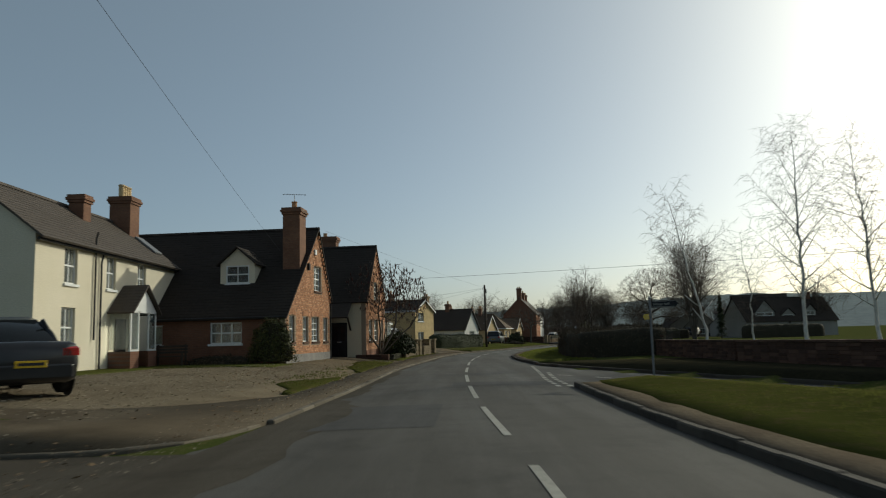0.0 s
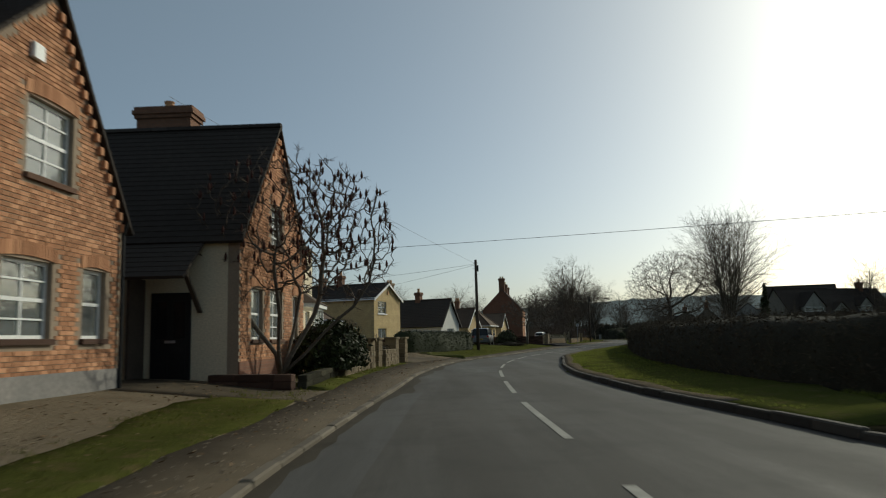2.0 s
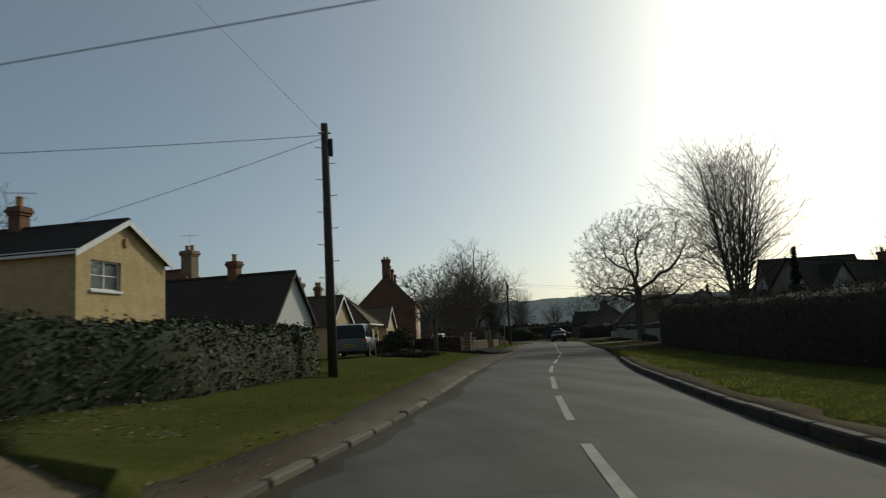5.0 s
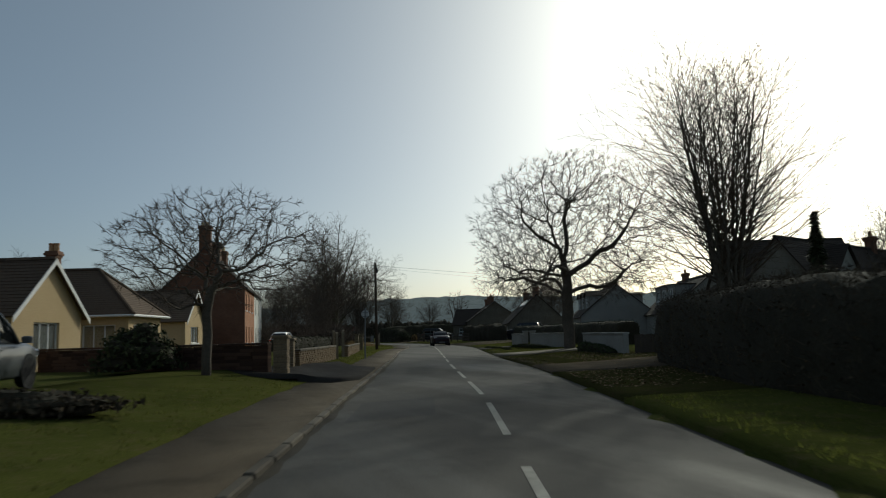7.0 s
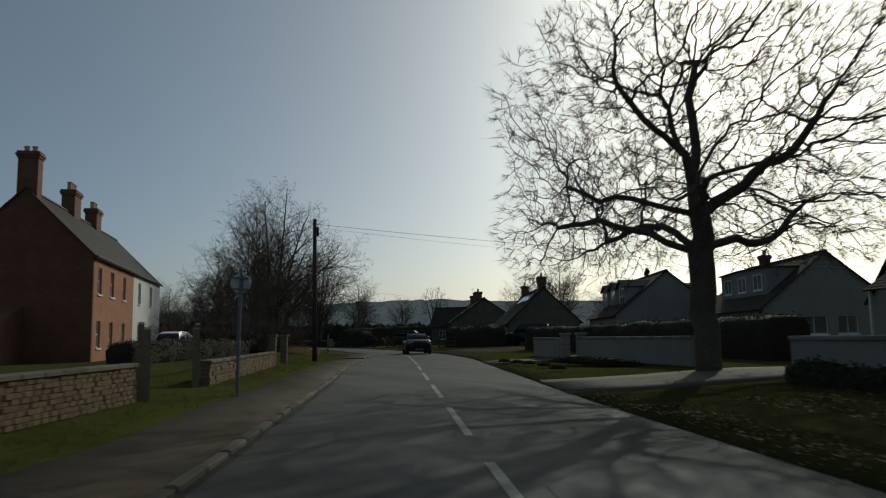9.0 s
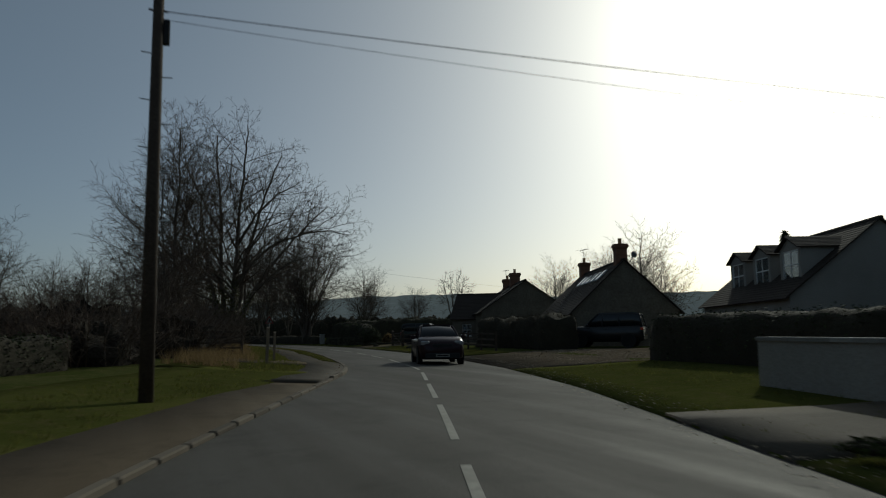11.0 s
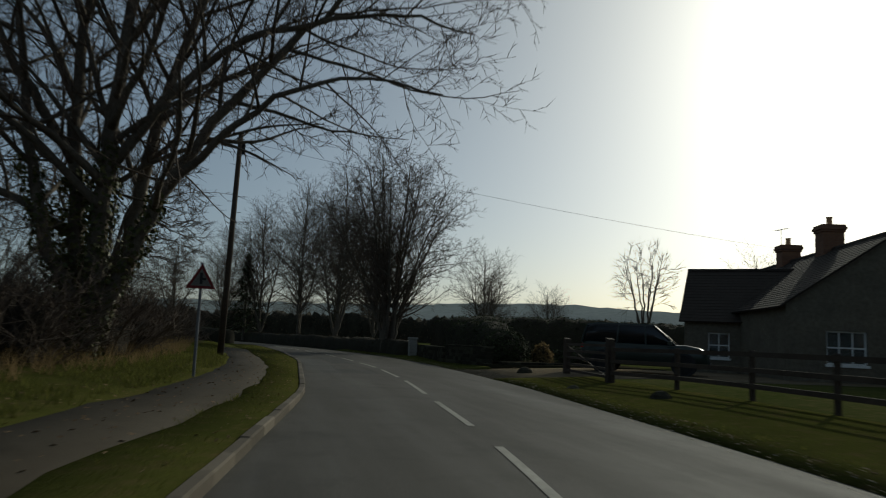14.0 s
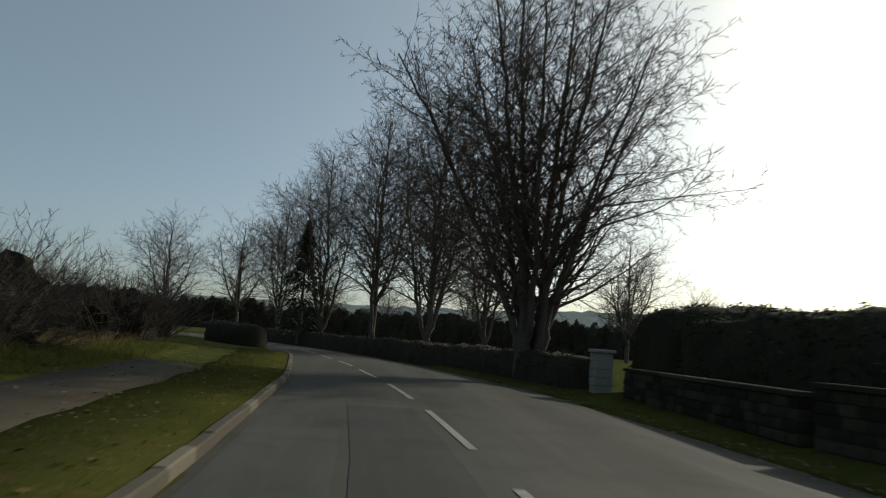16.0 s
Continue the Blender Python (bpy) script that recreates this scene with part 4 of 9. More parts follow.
def dormer(parent, x, y, z, w, hgt, roof_mat, cheek_mat, rise=0.6, depth=2.0, win=True, m=None):
    """A gabled dormer looking to -y, its sill at z."""
    mm = (m or Matrix()) @ pose(x, y, z)
    body = part("dormer", wall_mesh(w, [(0, hgt), (w / 2, hgt + rise), (w, hgt)], [(0.26, 0.14, w - 0.26, hgt - 0.1)] if win else [], 0.1, 0.0), cheek_mat, parent, m=mm)
    for cx in (0, w - 0.08):
        part("cheek", MB().box(cx, 0.1, 0, cx + 0.08, depth, hgt), cheek_mat, body)
    k = rise / (w / 2)
    o = 0.16
    part("dormer_roof", roof_slope((-o, depth, hgt - o * k + 0.04), (-o, -0.2, hgt - o * k + 0.04), (w / 2, -0.2, hgt + rise + 0.04), (w / 2, depth, hgt + rise + 0.04), 0.08), roof_mat, body)
    part("dormer_roof", roof_slope((w + o, -0.2, hgt - o * k + 0.04), (w + o, depth, hgt - o * k + 0.04), (w / 2, depth, hgt + rise + 0.04), (w / 2, -0.2, hgt + rise + 0.04), 0.08), roof_mat, body)
    if win:
        window(parent, mm, 0.26, 0.14, w - 0.26, hgt - 0.1, 2, 2, depth=0.02)
    return body

# ---- tree kit: branches grow towards points scattered through the crown ----
def grow(seed, envelope, n_pts, start, step=0.35, reach=2.5, kill=0.7, up=0.0, jit=0.12, limit=220):
    """Grows a branch skeleton. envelope(rng) gives one crown point; start: polylines of stems. Returns nodes, parents."""
    rng = np.random.RandomState(seed)
    pts = np.array([envelope(rng) for _ in range(n_pts)])
    nodes, par = [], []
    place = []
    for stem in start:
        base = None
        for k, p in enumerate(stem):
            if k == 0 and isinstance(p, int):
                base = place[p]
                continue
            p = np.array(p, float)
            if base is not None:
                a = nodes[base]
                m = max(1, int(np.linalg.norm(p - a) / 0.42))
                for j in range(1, m):
                    nodes.append(a + (p - a) * j / m + rng.normal(0, 0.05, 3) * (1 if p[2] > 1.6 else 0.2))
                    par.append(base)
                    base = len(nodes) - 1
            nodes.append(p)
            par.append(base if base is not None else -1)
            base = len(nodes) - 1
            place.append(base)
    N = np.array(nodes)
    d2 = ((pts[:, None, :] - N[None]) ** 2).sum(2)
    near, dist = d2.argmin(1), d2.min(1)
    born = {}
    for it in range(limit):
        alive = dist < reach * reach if it > 25 else dist < (reach * 3) ** 2
        if not alive.any():
            break
        idx = np.unique(near[alive])
        fresh = []
        for i in idx:
            s = alive & (near == i)
            born[i] = born.get(i, 0) + 1
            if born[i] > 4:
                dist[s] = 0.0
                continue
            v = pts[s] - nodes[i]
            v = (v / (np.linalg.norm(v, axis=1, keepdims=True) + 1e-6)).sum(0)
            v = v / (np.linalg.norm(v) + 1e-6) + rng.normal(0, jit, 3)
            v[2] += up
            q = nodes[i] + step * v / (np.linalg.norm(v) + 1e-6)
            fresh.append((i, q))
        if not fresh:
            keep = dist > kill * kill
            pts, near, dist = pts[keep], near[keep], dist[keep]
            if len(pts) == 0:
                break
            continue
        first = len(nodes)
        kept = []
        for i, q in fresh:
            nodes.append(q)
            par.append(i)
            kept.append(q)
        K = np.array(kept)
        nd = ((pts[:, None, :] - K[None]) ** 2).sum(2)
        j, m = nd.argmin(1), nd.min(1)
        better = m < dist
        near[better] = first + j[better]
        dist[better] = m[better]
        keep = dist > kill * kill
        pts, near, dist = pts[keep], near[keep], dist[keep]
        if len(pts) == 0 or len(nodes) > 14000:
            break
    return np.array(nodes), np.array(par), rng


def tree_meshes(skel, r_base, tip=0.006, power=2.3, twigs=3, twig_len=0.55, droop=0.0, thick=0.035, twig_r=0.008, fill=0.8, subs=3, spread=0.45):
    """Two meshes from a skeleton: the trunk with its limbs, and the crown of small branches and twigs."""
    N, P, rng = skel
    n = len(N)
    kids = [[] for _ in range(n)]
    for i, p in enumerate(P):
        if p >= 0:
            kids[p].append(i)
    rad = np.zeros(n)
    for i in range(n - 1, -1, -1):
        if not kids[i]:
            rad[i] = tip ** power
        else:
            rad[i] = sum(rad[k] for k in kids[i])
    tips = max(2.0, max(rad[i] for i in range(n) if P[i] < 0) / tip ** power)
    expo = math.log(r_base / tip) / math.log(tips)
    rad = tip * (rad / tip ** power) ** expo
    rad = np.maximum(rad, tip)
    big, small = MB(), MB()

    def chain(i):
        run = [P[i], i] if P[i] >= 0 else [i]
        while kids[run[-1]]:
            run.append(max(kids[run[-1]], key=lambda k: rad[k]))
        return run

    used = np.zeros(n, bool)
    stack = [i for i in range(n) if P[i] < 0]
    while stack:
        i = stack.pop()
        run = chain(i)
        for k in run[(1 if P[i] >= 0 else 0):]:
            used[k] = True
        for k in run[(1 if P[i] >= 0 else 0):]:
            stack += [c for c in kids[k] if c not in run]
        if len(run) < 2:
            continue
        rr = [float(rad[k]) for k in run]
        if P[i] >= 0:
            rr[0] = min(rr[0], rr[1] * 1.3)
        cut = next((k for k, v in enumerate(rr) if v < thick), len(rr))
        pts = [tuple(N[k]) for k in run]
        if cut >= 2:
            big.tube(pts[:cut + 1], rr[:cut + 1], 8 if rr[0] > 0.12 else 6)
        if cut < len(rr) - 1:
            a = max(0, cut - 1) if cut >= 1 else 0
            small.tube(pts[a:], rr[a:], 4 if rr[a] > 0.02 else 3)
    mid_c = np.array([N[:, 0].mean(), N[:, 1].mean(), np.quantile(N[:, 2], 0.3)])
    for i in range(n):
        if rad[i] > 0.05:
            continue
        p = N[i]
        d0 = N[i] - N[P[i]] if P[i] >= 0 else np.array([0, 0, 1.0])
        d0 = d0 / (np.linalg.norm(d0) + 1e-6)
        for _ in range(twigs if not kids[i] else (1 if rng.rand() < fill else 0)):
            o = p - mid_c
            d = d0 * 0.6 + spread * o / (np.linalg.norm(o) + 1e-6) + rng.normal(0, 0.42, 3)
            d /= np.linalg.norm(d) + 1e-6
            ln = twig_len * rng.uniform(0.5, 1.2)
            bend = (rng.normal(0, 0.14, 3) - np.array([0, 0, droop])) * ln
            q, t = bent_twig(small, p, d, ln, twig_r, bend)
            for k in range(subs):
                d2 = d + rng.normal(0, 0.6, 3)
                d2 /= np.linalg.norm(d2) + 1e-6
                spike(small, p + (q - p) * (0.4 + 0.6 * k / subs), d2 + bend * 0.5 / ln, ln * rng.uniform(0.35, 0.65), twig_r * 0.75)
    return big, small


def side_axes(d):
    e = np.cross(d, [0.3, 0.2, 0.93])
    e = e / (np.linalg.norm(e) + 1e-6)
    return e, np.cross(d, e)


def bent_twig(mb, p, d, ln, r, bend):
    """A twig of two joints; returns its middle and its tip."""
    e, g = side_axes(d)
    q = p + d * ln * 0.55
    t = p + d * ln + bend
    k = len(mb.v)
    for c, rr in ((p, r), (q + bend * 0.3, r * 0.75)):
        mb.v.extend([tuple(c + e * rr), tuple(c - e * rr * 0.5 + g * rr * 0.87), tuple(c - e * rr * 0.5 - g * rr * 0.87)])
    mb.v.append(tuple(t))
    mb.f.extend([(k, k + 1, k + 4, k + 3), (k + 1, k + 2, k + 5, k + 4), (k + 2, k, k + 3, k + 5), (k + 3, k + 4, k + 6), (k + 4, k + 5, k + 6), (k + 5, k + 3, k + 6)])
    return q, t


def spike(mb, p, d, ln, r):
    """A short straight twig."""
    e, g = side_axes(d)
    k = len(mb.v)
    mb.v.extend([tuple(p + e * r), tuple(p - e * r * 0.5 + g * r * 0.87), tuple(p - e * r * 0.5 - g * r * 0.87), tuple(p + d * ln)])
    mb.f.extend([(k, k + 1, k + 3), (k + 1, k + 2, k + 3), (k + 2, k, k + 3)])


def blob_env(cx, cy, cz, rx, ry, rz, low=-0.6, pw=0.45):
    """Crown points in an ellipsoid, more of them near its skin; low: the crown's underside."""
    def f(rng):
        while True:
            v = rng.normal(0, 1, 3)
            v /= np.linalg.norm(v)
            if v[2] > low:
                k = rng.uniform(0.05, 1) ** pw
                return (cx + v[0] * rx * k, cy + v[1] * ry * k, cz + v[2] * rz * k)
    return f


def many_env(*envs):
    return lambda rng: envs[rng.randint(len(envs))](rng)


def branchy(seed, lines, r0, ratio=(0.42, 0.42), gap=(0.5, 0.3), ang=(38, 42), up=0.05, wig=0.05, start=(0.2, 0.15), twig=0.34, twig_r=0.008, thick=0.03, r_min=0.007, longest=4.5, per=0.13, taper=0.85, hang=0.0):
    """Stems with side branches that leave at a sharp angle and curve upwards, and twigs on those. lines: the stems' polylines; r0: each one's radius at its foot."""
    rng = np.random.RandomState(seed)
    big, small = MB(), MB()

    def emit(pts, rr):
        cut = next((k for k, v in enumerate(rr) if v < thick), len(rr))
        if cut >= 2:
            big.tube(pts[:cut + 1], rr[:cut + 1], 8 if rr[0] > 0.1 else 6)
        if cut < len(rr) - 1:
            a = max(0, cut - 1)
            small.tube(pts[a:], rr[a:], 4 if rr[a] > 0.02 else 3)

    def along(pts, rr, lev):
        seg = np.linalg.norm(np.diff(pts, axis=0), axis=1)
        run = np.r_[0, np.cumsum(seg)]
        ln = run[-1]
        a = rng.uniform(0, 6.28)
        if lev == len(ratio):
            for q in np.arange(0.12, 1.0, per / max(ln, 0.2)):
                k = min(len(seg) - 1, int(np.searchsorted(run, q * ln) - 1))
                d = (pts[k + 1] - pts[k]) / (seg[k] + 1e-6)
                p = pts[k] + d * (q * ln - run[k])
                a += 2.4 + rng.normal(0, 0.5)
                e, g = side_axes(d)
                d2 = d + (e * math.cos(a) + g * math.sin(a)) * rng.uniform(0.5, 1.1)
                d2[2] += 0.12 - 2.5 * hang
                spike(small, p, d2 / np.linalg.norm(d2), twig * rng.uniform(0.4, 1.2), twig_r)
            return
        s = start[lev] * ln
        while s < ln * 0.98:
            f = s / ln
            k = min(len(seg) - 1, max(0, int(np.searchsorted(run, s) - 1)))
            d = (pts[k + 1] - pts[k]) / (seg[k] + 1e-6)
            p = pts[k] + d * (s - run[k])
            a += 2.4 + rng.normal(0, 0.45)
            e, g = side_axes(d)
            th = math.radians(ang[lev] * rng.uniform(0.75, 1.25))
            d2 = d * math.cos(th) + (e * math.cos(a) + g * math.sin(a)) * math.sin(th)
            full = 0.5 + 0.62 * math.sin(math.pi * f ** 0.9) if lev == 0 else 1 - 0.5 * f
            cl = min(longest, ln * ratio[lev]) * full * rng.uniform(0.55, 1.15)
            grow_limb(p, d2, max(0.3, cl), max(r_min, (rr[k] + (rr[k + 1] - rr[k]) * 0.5) * 0.5), lev + 1)
            s += gap[lev] * (1.2 - 0.5 * f) * rng.uniform(0.7, 1.3)

    def grow_limb(p, d, ln, r, lev):
        n = max(3, int(ln / 0.42))
        pts, rr = [p], [r]
        for i in range(n):
            d = d + rng.normal(0, wig, 3) * (1.6 if lev > 1 else 1)
            d[2] += up if lev < 2 else -hang
            d = d / np.linalg.norm(d)
            p = p + d * ln / n
            pts.append(p)
            rr.append(max(r_min * 0.8, r * (1 - taper * (i + 1) / n)))
        pts = np.array(pts)
        emit(pts, rr)
        along(pts, rr, lev)

    for line, r in zip(lines, r0):
        pts = np.array(line, float)
        fine = np.linspace(0, 1, max(len(pts), int(np.linalg.norm(np.diff(pts, axis=0), axis=1).sum() / 0.5)))
        old = np.linspace(0, 1, len(pts))
        pts = np.stack([np.interp(fine, old, pts[:, c]) for c in range(3)], 1)
        pts[1:] += rng.normal(0, 0.035, pts[1:].shape)
        rr = [max(r_min, r * (1 - taper * f)) for f in fine]
        emit(pts, rr)
        along(pts, rr, 0)
    return big, small


def plant(name, label, x, y, z, meshes, bark=None, twig=None, group=""):
    root = thing(name, label, "tree", pose(x, y, z), group)
    part("trunk", meshes[0], bark or BARK, root, smooth=True, fix=False)
    part("crown", meshes[1], twig or BARK_TWIG, root, fix=False)
    return root


def plant_tree(name, label, x, y, z, skel, r_base, bark=None, twig=None, group="", **k):
    root = thing(name, label, "tree", pose(x, y, z), group)
    big, small = tree_meshes(skel, r_base, **k)
    part("trunk", big, bark or BARK, root, smooth=True, fix=False)
    part("crown", small, twig or BARK_TWIG, root, fix=False)
    return root


def hedge_run(name, label, pts, w, h, leaves, mat, core_mat=None, size=0.05, seed=1, rag=0.12, twigs=0):
    """A hedge along a line of points: one dense inside, a skin of leaves and, on thorn hedges, a fringe of twigs. w: thickness, to the left of the line."""
    rng = np.random.RandomState(seed)
    root = thing(name, label, "hedge")
    line = []
    for a, b in zip(pts, pts[1:]):
        n = max(1, int(math.hypot(b[0] - a[0], b[1] - a[1]) / 0.45))
        line += [(a[0] + (b[0] - a[0]) * i / n, a[1] + (b[1] - a[1]) * i / n) for i in range(n)]
    line.append(pts[-1])
    core, prof, rings = MB(), [(0.0, 0.0), (-0.02, 0.35), (0.0, 0.7), (0.07, 0.9), (0.22, 0.985), (0.5, 1.0), (0.78, 0.985), (0.93, 0.9), (1.0, 0.7), (1.02, 0.35), (1.0, 0.0)], []
    for i, (x, y) in enumerate(line):
        a, b = line[max(0, i - 1)], line[min(len(line) - 1, i + 1)]
        dx, dy = b[0] - a[0], b[1] - a[1]
        L = math.hypot(dx, dy)
        nx, ny = -dy / L, dx / L
        hh = (h(y) if callable(h) else h) + 0.5 * rag * noise.noise(Vector((x * 0.35, y * 0.35, seed)))
        z = land(x, y) - 0.05
        end = 0.82 if i in (0, len(line) - 1) else 1.0
        ring = []
        for u, v in prof:
            o = (0.5 + (u - 0.5) * end) * w
            q = Vector((x + nx * o, y + ny * o, z + hh * v * (0.5 + 0.5 * end)))
            c = Vector((x + nx * w / 2, y + ny * w / 2, z + hh * 0.5))
            q += (q - c).normalized() * rag * (noise.noise(q * 1.4 + Vector((seed, 0, 0))) + 0.6 * noise.noise(q * 4.1))
            q.z = max(q.z, z)
            ring.append(q)
        rings.append(ring)
    k = len(prof)
    for r in rings:
        core.v += [tuple(q) for q in r]
    core.f = [(j * k + i, j * k + i + 1, (j + 1) * k + i + 1, (j + 1) * k + i) for j in range(len(rings) - 1) for i in range(k - 1)]
    core.f += [tuple(range(k)), tuple(range((len(rings) - 1) * k, len(rings) * k))]
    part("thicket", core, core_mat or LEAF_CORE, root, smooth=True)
    lv = MB()
    length = sum((Vector(a) - Vector(b)).length for a, b in zip(line, line[1:]))
    for _ in range(int(leaves * length)):
        j = rng.randint(len(rings) - 1)
        i = min(k - 2, int(rng.rand() * (k - 1)))
        f, g = rng.rand(), rng.rand()
        p = rings[j][i] * (1 - f) * (1 - g) + rings[j + 1][i] * f * (1 - g) + rings[j][i + 1] * (1 - f) * g + rings[j + 1][i + 1] * f * g
        c = (rings[j][0] + rings[j][-1]) / 2
        nrm = Vector((p.x - c.x, p.y - c.y, (p.z - c.z) * 0.7)).normalized()
        p = np.array(p + nrm * rng.normal(0.02, 0.05))
        d = rng.normal(0, 0.8, 3) + np.array(nrm)
        d /= np.linalg.norm(d)
        if rng.rand() < twigs:
            spike(lv, p - d * 0.1, d + np.array([0, 0, 0.3]), rng.uniform(0.15, 0.42), 0.007)
            continue
        e = np.cross(d, rng.normal(0, 1, 3))
        e /= np.linalg.norm(e) + 1e-6
        g = np.cross(d, e)
        s = size * rng.uniform(0.6, 1.35)
        lv.add([p - e * s, p + g * s * 0.45, p + e * s, p - g * s * 0.45], [(0, 1, 2, 3)])
    part("foliage", lv, mat, root, fix=False)
    return root


def thicket(x, y, z, r, h, n, seed, label="dense dark leafless scrub at the field edge"):
    """Scrub: a tangle of arching stems with side twigs round a core coloured as inner shade."""
    rng = np.random.RandomState(seed)
    root = thing("scrub_thicket", label, "thicket", pose(x, y, z))
    core, tw = MB(), MB()
    m, k = 22, 9
    for j in range(k + 1):
        for i in range(m):
            a, b = 2 * math.pi * i / m, math.pi * 0.5 * j / k
            d = Vector((math.cos(a) * math.cos(b), math.sin(a) * math.cos(b), math.sin(b)))
            q = 0.72 + 0.3 * noise.noise(d * 2.2 + Vector((seed, 0, 0))) + 0.22 * noise.noise(d * 6.0 + Vector((seed, 5, 0)))
            core.v.append((d.x * r * q, d.y * r * q, h * 0.72 * d.z * q - 0.1))
    core.f = [(j * m + i, j * m + (i + 1) % m, (j + 1) * m + (i + 1) % m, (j + 1) * m + i) for j in range(k) for i in range(m)]
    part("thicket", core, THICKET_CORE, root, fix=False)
    for _ in range(n):
        a, rr = rng.uniform(0, 2 * math.pi), r * 0.75 * rng.rand() ** 0.5
        p = np.array([rr * math.cos(a), rr * math.sin(a), 0.0])
        d = np.array([math.cos(a) * rr / r * 0.9, math.sin(a) * rr / r * 0.9, 1.0]) + rng.normal(0, 0.25, 3)
        d /= np.linalg.norm(d)
        ln = h * rng.uniform(0.55, 1.05) * (1 - 0.3 * rr / r)
        arch = np.array([math.cos(a), math.sin(a), -0.5]) * rng.uniform(0.0, 0.3)
        pts = [p + (d * f + arch * f * f) * ln for f in (0, 0.35, 0.7, 1.0)]
        tw.tube([tuple(q) for q in pts], [0.022, 0.016, 0.011, 0.004], 3)
        for _ in range(8):
            f = rng.uniform(0.25, 1.0)
            q = p + (d * f + arch * f * f) * ln
            d2 = d + rng.normal(0, 0.65, 3)
            d2 /= np.linalg.norm(d2)
            l2 = rng.uniform(0.3, 0.9)
            spike(tw, q, d2, l2, 0.011)
            for g in (0.35, 0.6):
                d3 = d2 + rng.normal(0, 0.7, 3)
                spike(tw, q + d2 * l2 * g, d3 / np.linalg.norm(d3), l2 * 0.5, 0.008)
    part("tangle", tw, BARK_TWIG, root, fix=False)
    return root


def ivy_on(root, pts, r, count, seed):
    """Ivy leaves round a trunk's line."""
    rng = np.random.RandomState(seed)
    mb = MB()
    for _ in range(count):
        i = rng.randint(len(pts) - 1)
        f = rng.rand()
        c = np.array(pts[i]) * (1 - f) + np.array(pts[i + 1]) * f
        a = rng.uniform(0, 2 * math.pi)
        rr = r * rng.uniform(0.7, 1.25) * (1 + 0.5 * noise.noise(Vector(c * 1.5)))
        p = c + np.array([math.cos(a) * rr, math.sin(a) * rr, rng.normal(0, 0.1)])
        d = np.array([math.cos(a), math.sin(a), 0.2]) + rng.normal(0, 0.5, 3)
        d /= np.linalg.norm(d)
        e = np.cross(d, rng.normal(0, 1, 3))
        e /= np.linalg.norm(e) + 1e-6
        g = np.cross(d, e)
        s = 0.06 * rng.uniform(0.6, 1.4)
        mb.add([p - e * s, p + g * s * 0.7, p + e * s, p - g * s * 0.7], [(0, 1, 2, 3)])
    part("ivy", mb, IVY, root, "dark green ivy", fix=False)


def bush(name, label, x, y, z, rx, ry, h, count, mat, size=0.05, seed=1, core_mat=None, category="bush"):
    """A rounded bush: lumpy inside with leaves over it."""
    rng = np.random.RandomState(seed)
    root = thing(name, label, category, pose(x, y, z))
    core, lv = MB(), MB()
    n, k = 18, 10
    for j in range(k + 1):
        for i in range(n):
            a, b = 2 * math.pi * i / n, math.pi * 0.5 * (j / k * 1.25 - 0.25)
            d = Vector((math.cos(a) * math.cos(b), math.sin(a) * math.cos(b), math.sin(b)))
            r = 0.72 + 0.3 * noise.noise(d * 2.3 + Vector((seed, 0, 0)))
            core.v.append((d.x * rx * r, d.y * ry * r, h * 0.3 + d.z * h * 0.7 * r))
    core.f = [(j * n + i, j * n + (i + 1) % n, (j + 1) * n + (i + 1) % n, (j + 1) * n + i) for j in range(k) for i in range(n)]
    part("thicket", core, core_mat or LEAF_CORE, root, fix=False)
    for _ in range(int(count * 1.7)):
        d = rng.normal(0, 1, 3)
        d /= np.linalg.norm(d)
        d[2] = abs(d[2]) * 1.15 - 0.3
        r = 0.86 + 0.3 * noise.noise(Vector(d) * 2.3 + Vector((seed, 0, 0))) + rng.normal(0, 0.085)
        p = np.array([d[0] * rx * r, d[1] * ry * r, max(0.03, h * 0.3 + d[2] * h * 0.7 * r)])
        nn = d + rng.normal(0, 0.7, 3)
        nn /= np.linalg.norm(nn)
        e = np.cross(nn, rng.normal(0, 1, 3))
        e /= np.linalg.norm(e) + 1e-6
        g = np.cross(nn, e)
        s = size * rng.uniform(0.6, 1.4)
        lv.add([p - e * s, p + g * s * 0.45, p + e * s, p - g * s * 0.45], [(0, 1, 2, 3)])
    part("foliage", lv, mat, root, fix=False)
    return root

SILL = {"sill_mat": BRICK_OLD_SHADE}
# ---- white cottage ----
A = gabled("white_cottage", "white-rendered two-storey cottage with a dark tiled roof", (-11.9, 23.3), (0, 1), 11.4, 4.8, 4.6, 6.5, RENDER_IVORY, SLATE, 0.3, 0.12,
           front=[(1.75, 3.1, 2.6, 4.35, 2, 2), (1.65, 0.95, 2.55, 2.3, 2, 2), (4.75, 3.1, 5.5, 4.35, 2, 2), (7.45, 3.1, 8.25, 4.35, 2, 2)], base=0.3)
chimney(A, 6.3, 1.9, 5.6, 7.0, 0.6, 0.6, BRICK_SOOT, 0)
chimney(A, 10.5, 2.0, 5.8, 7.7, 0.95, 0.95, BRICK_SOOT, 4, BUFF_POT, pot_h=0.55)
gutter(A, -0.1, 11.4, 4.36)
downpipe(A, 4.2, 0, 4.3)
downpipe(A, 3.75, 1.2, 5.1)
part("roof_light", MB().cbox(0, 0, 0, 0.8, 1.2, 0.08, 0.02), LEAD, A, m=pose(10.3, 0.5, 5.1, 38.4, 0, 0))
# porch: brick dwarf walls, white posts, small gabled roof
pm = pose(5.0, -0.85, 0) @ Matrix.Diagonal((1, 0.63, 1, 1))
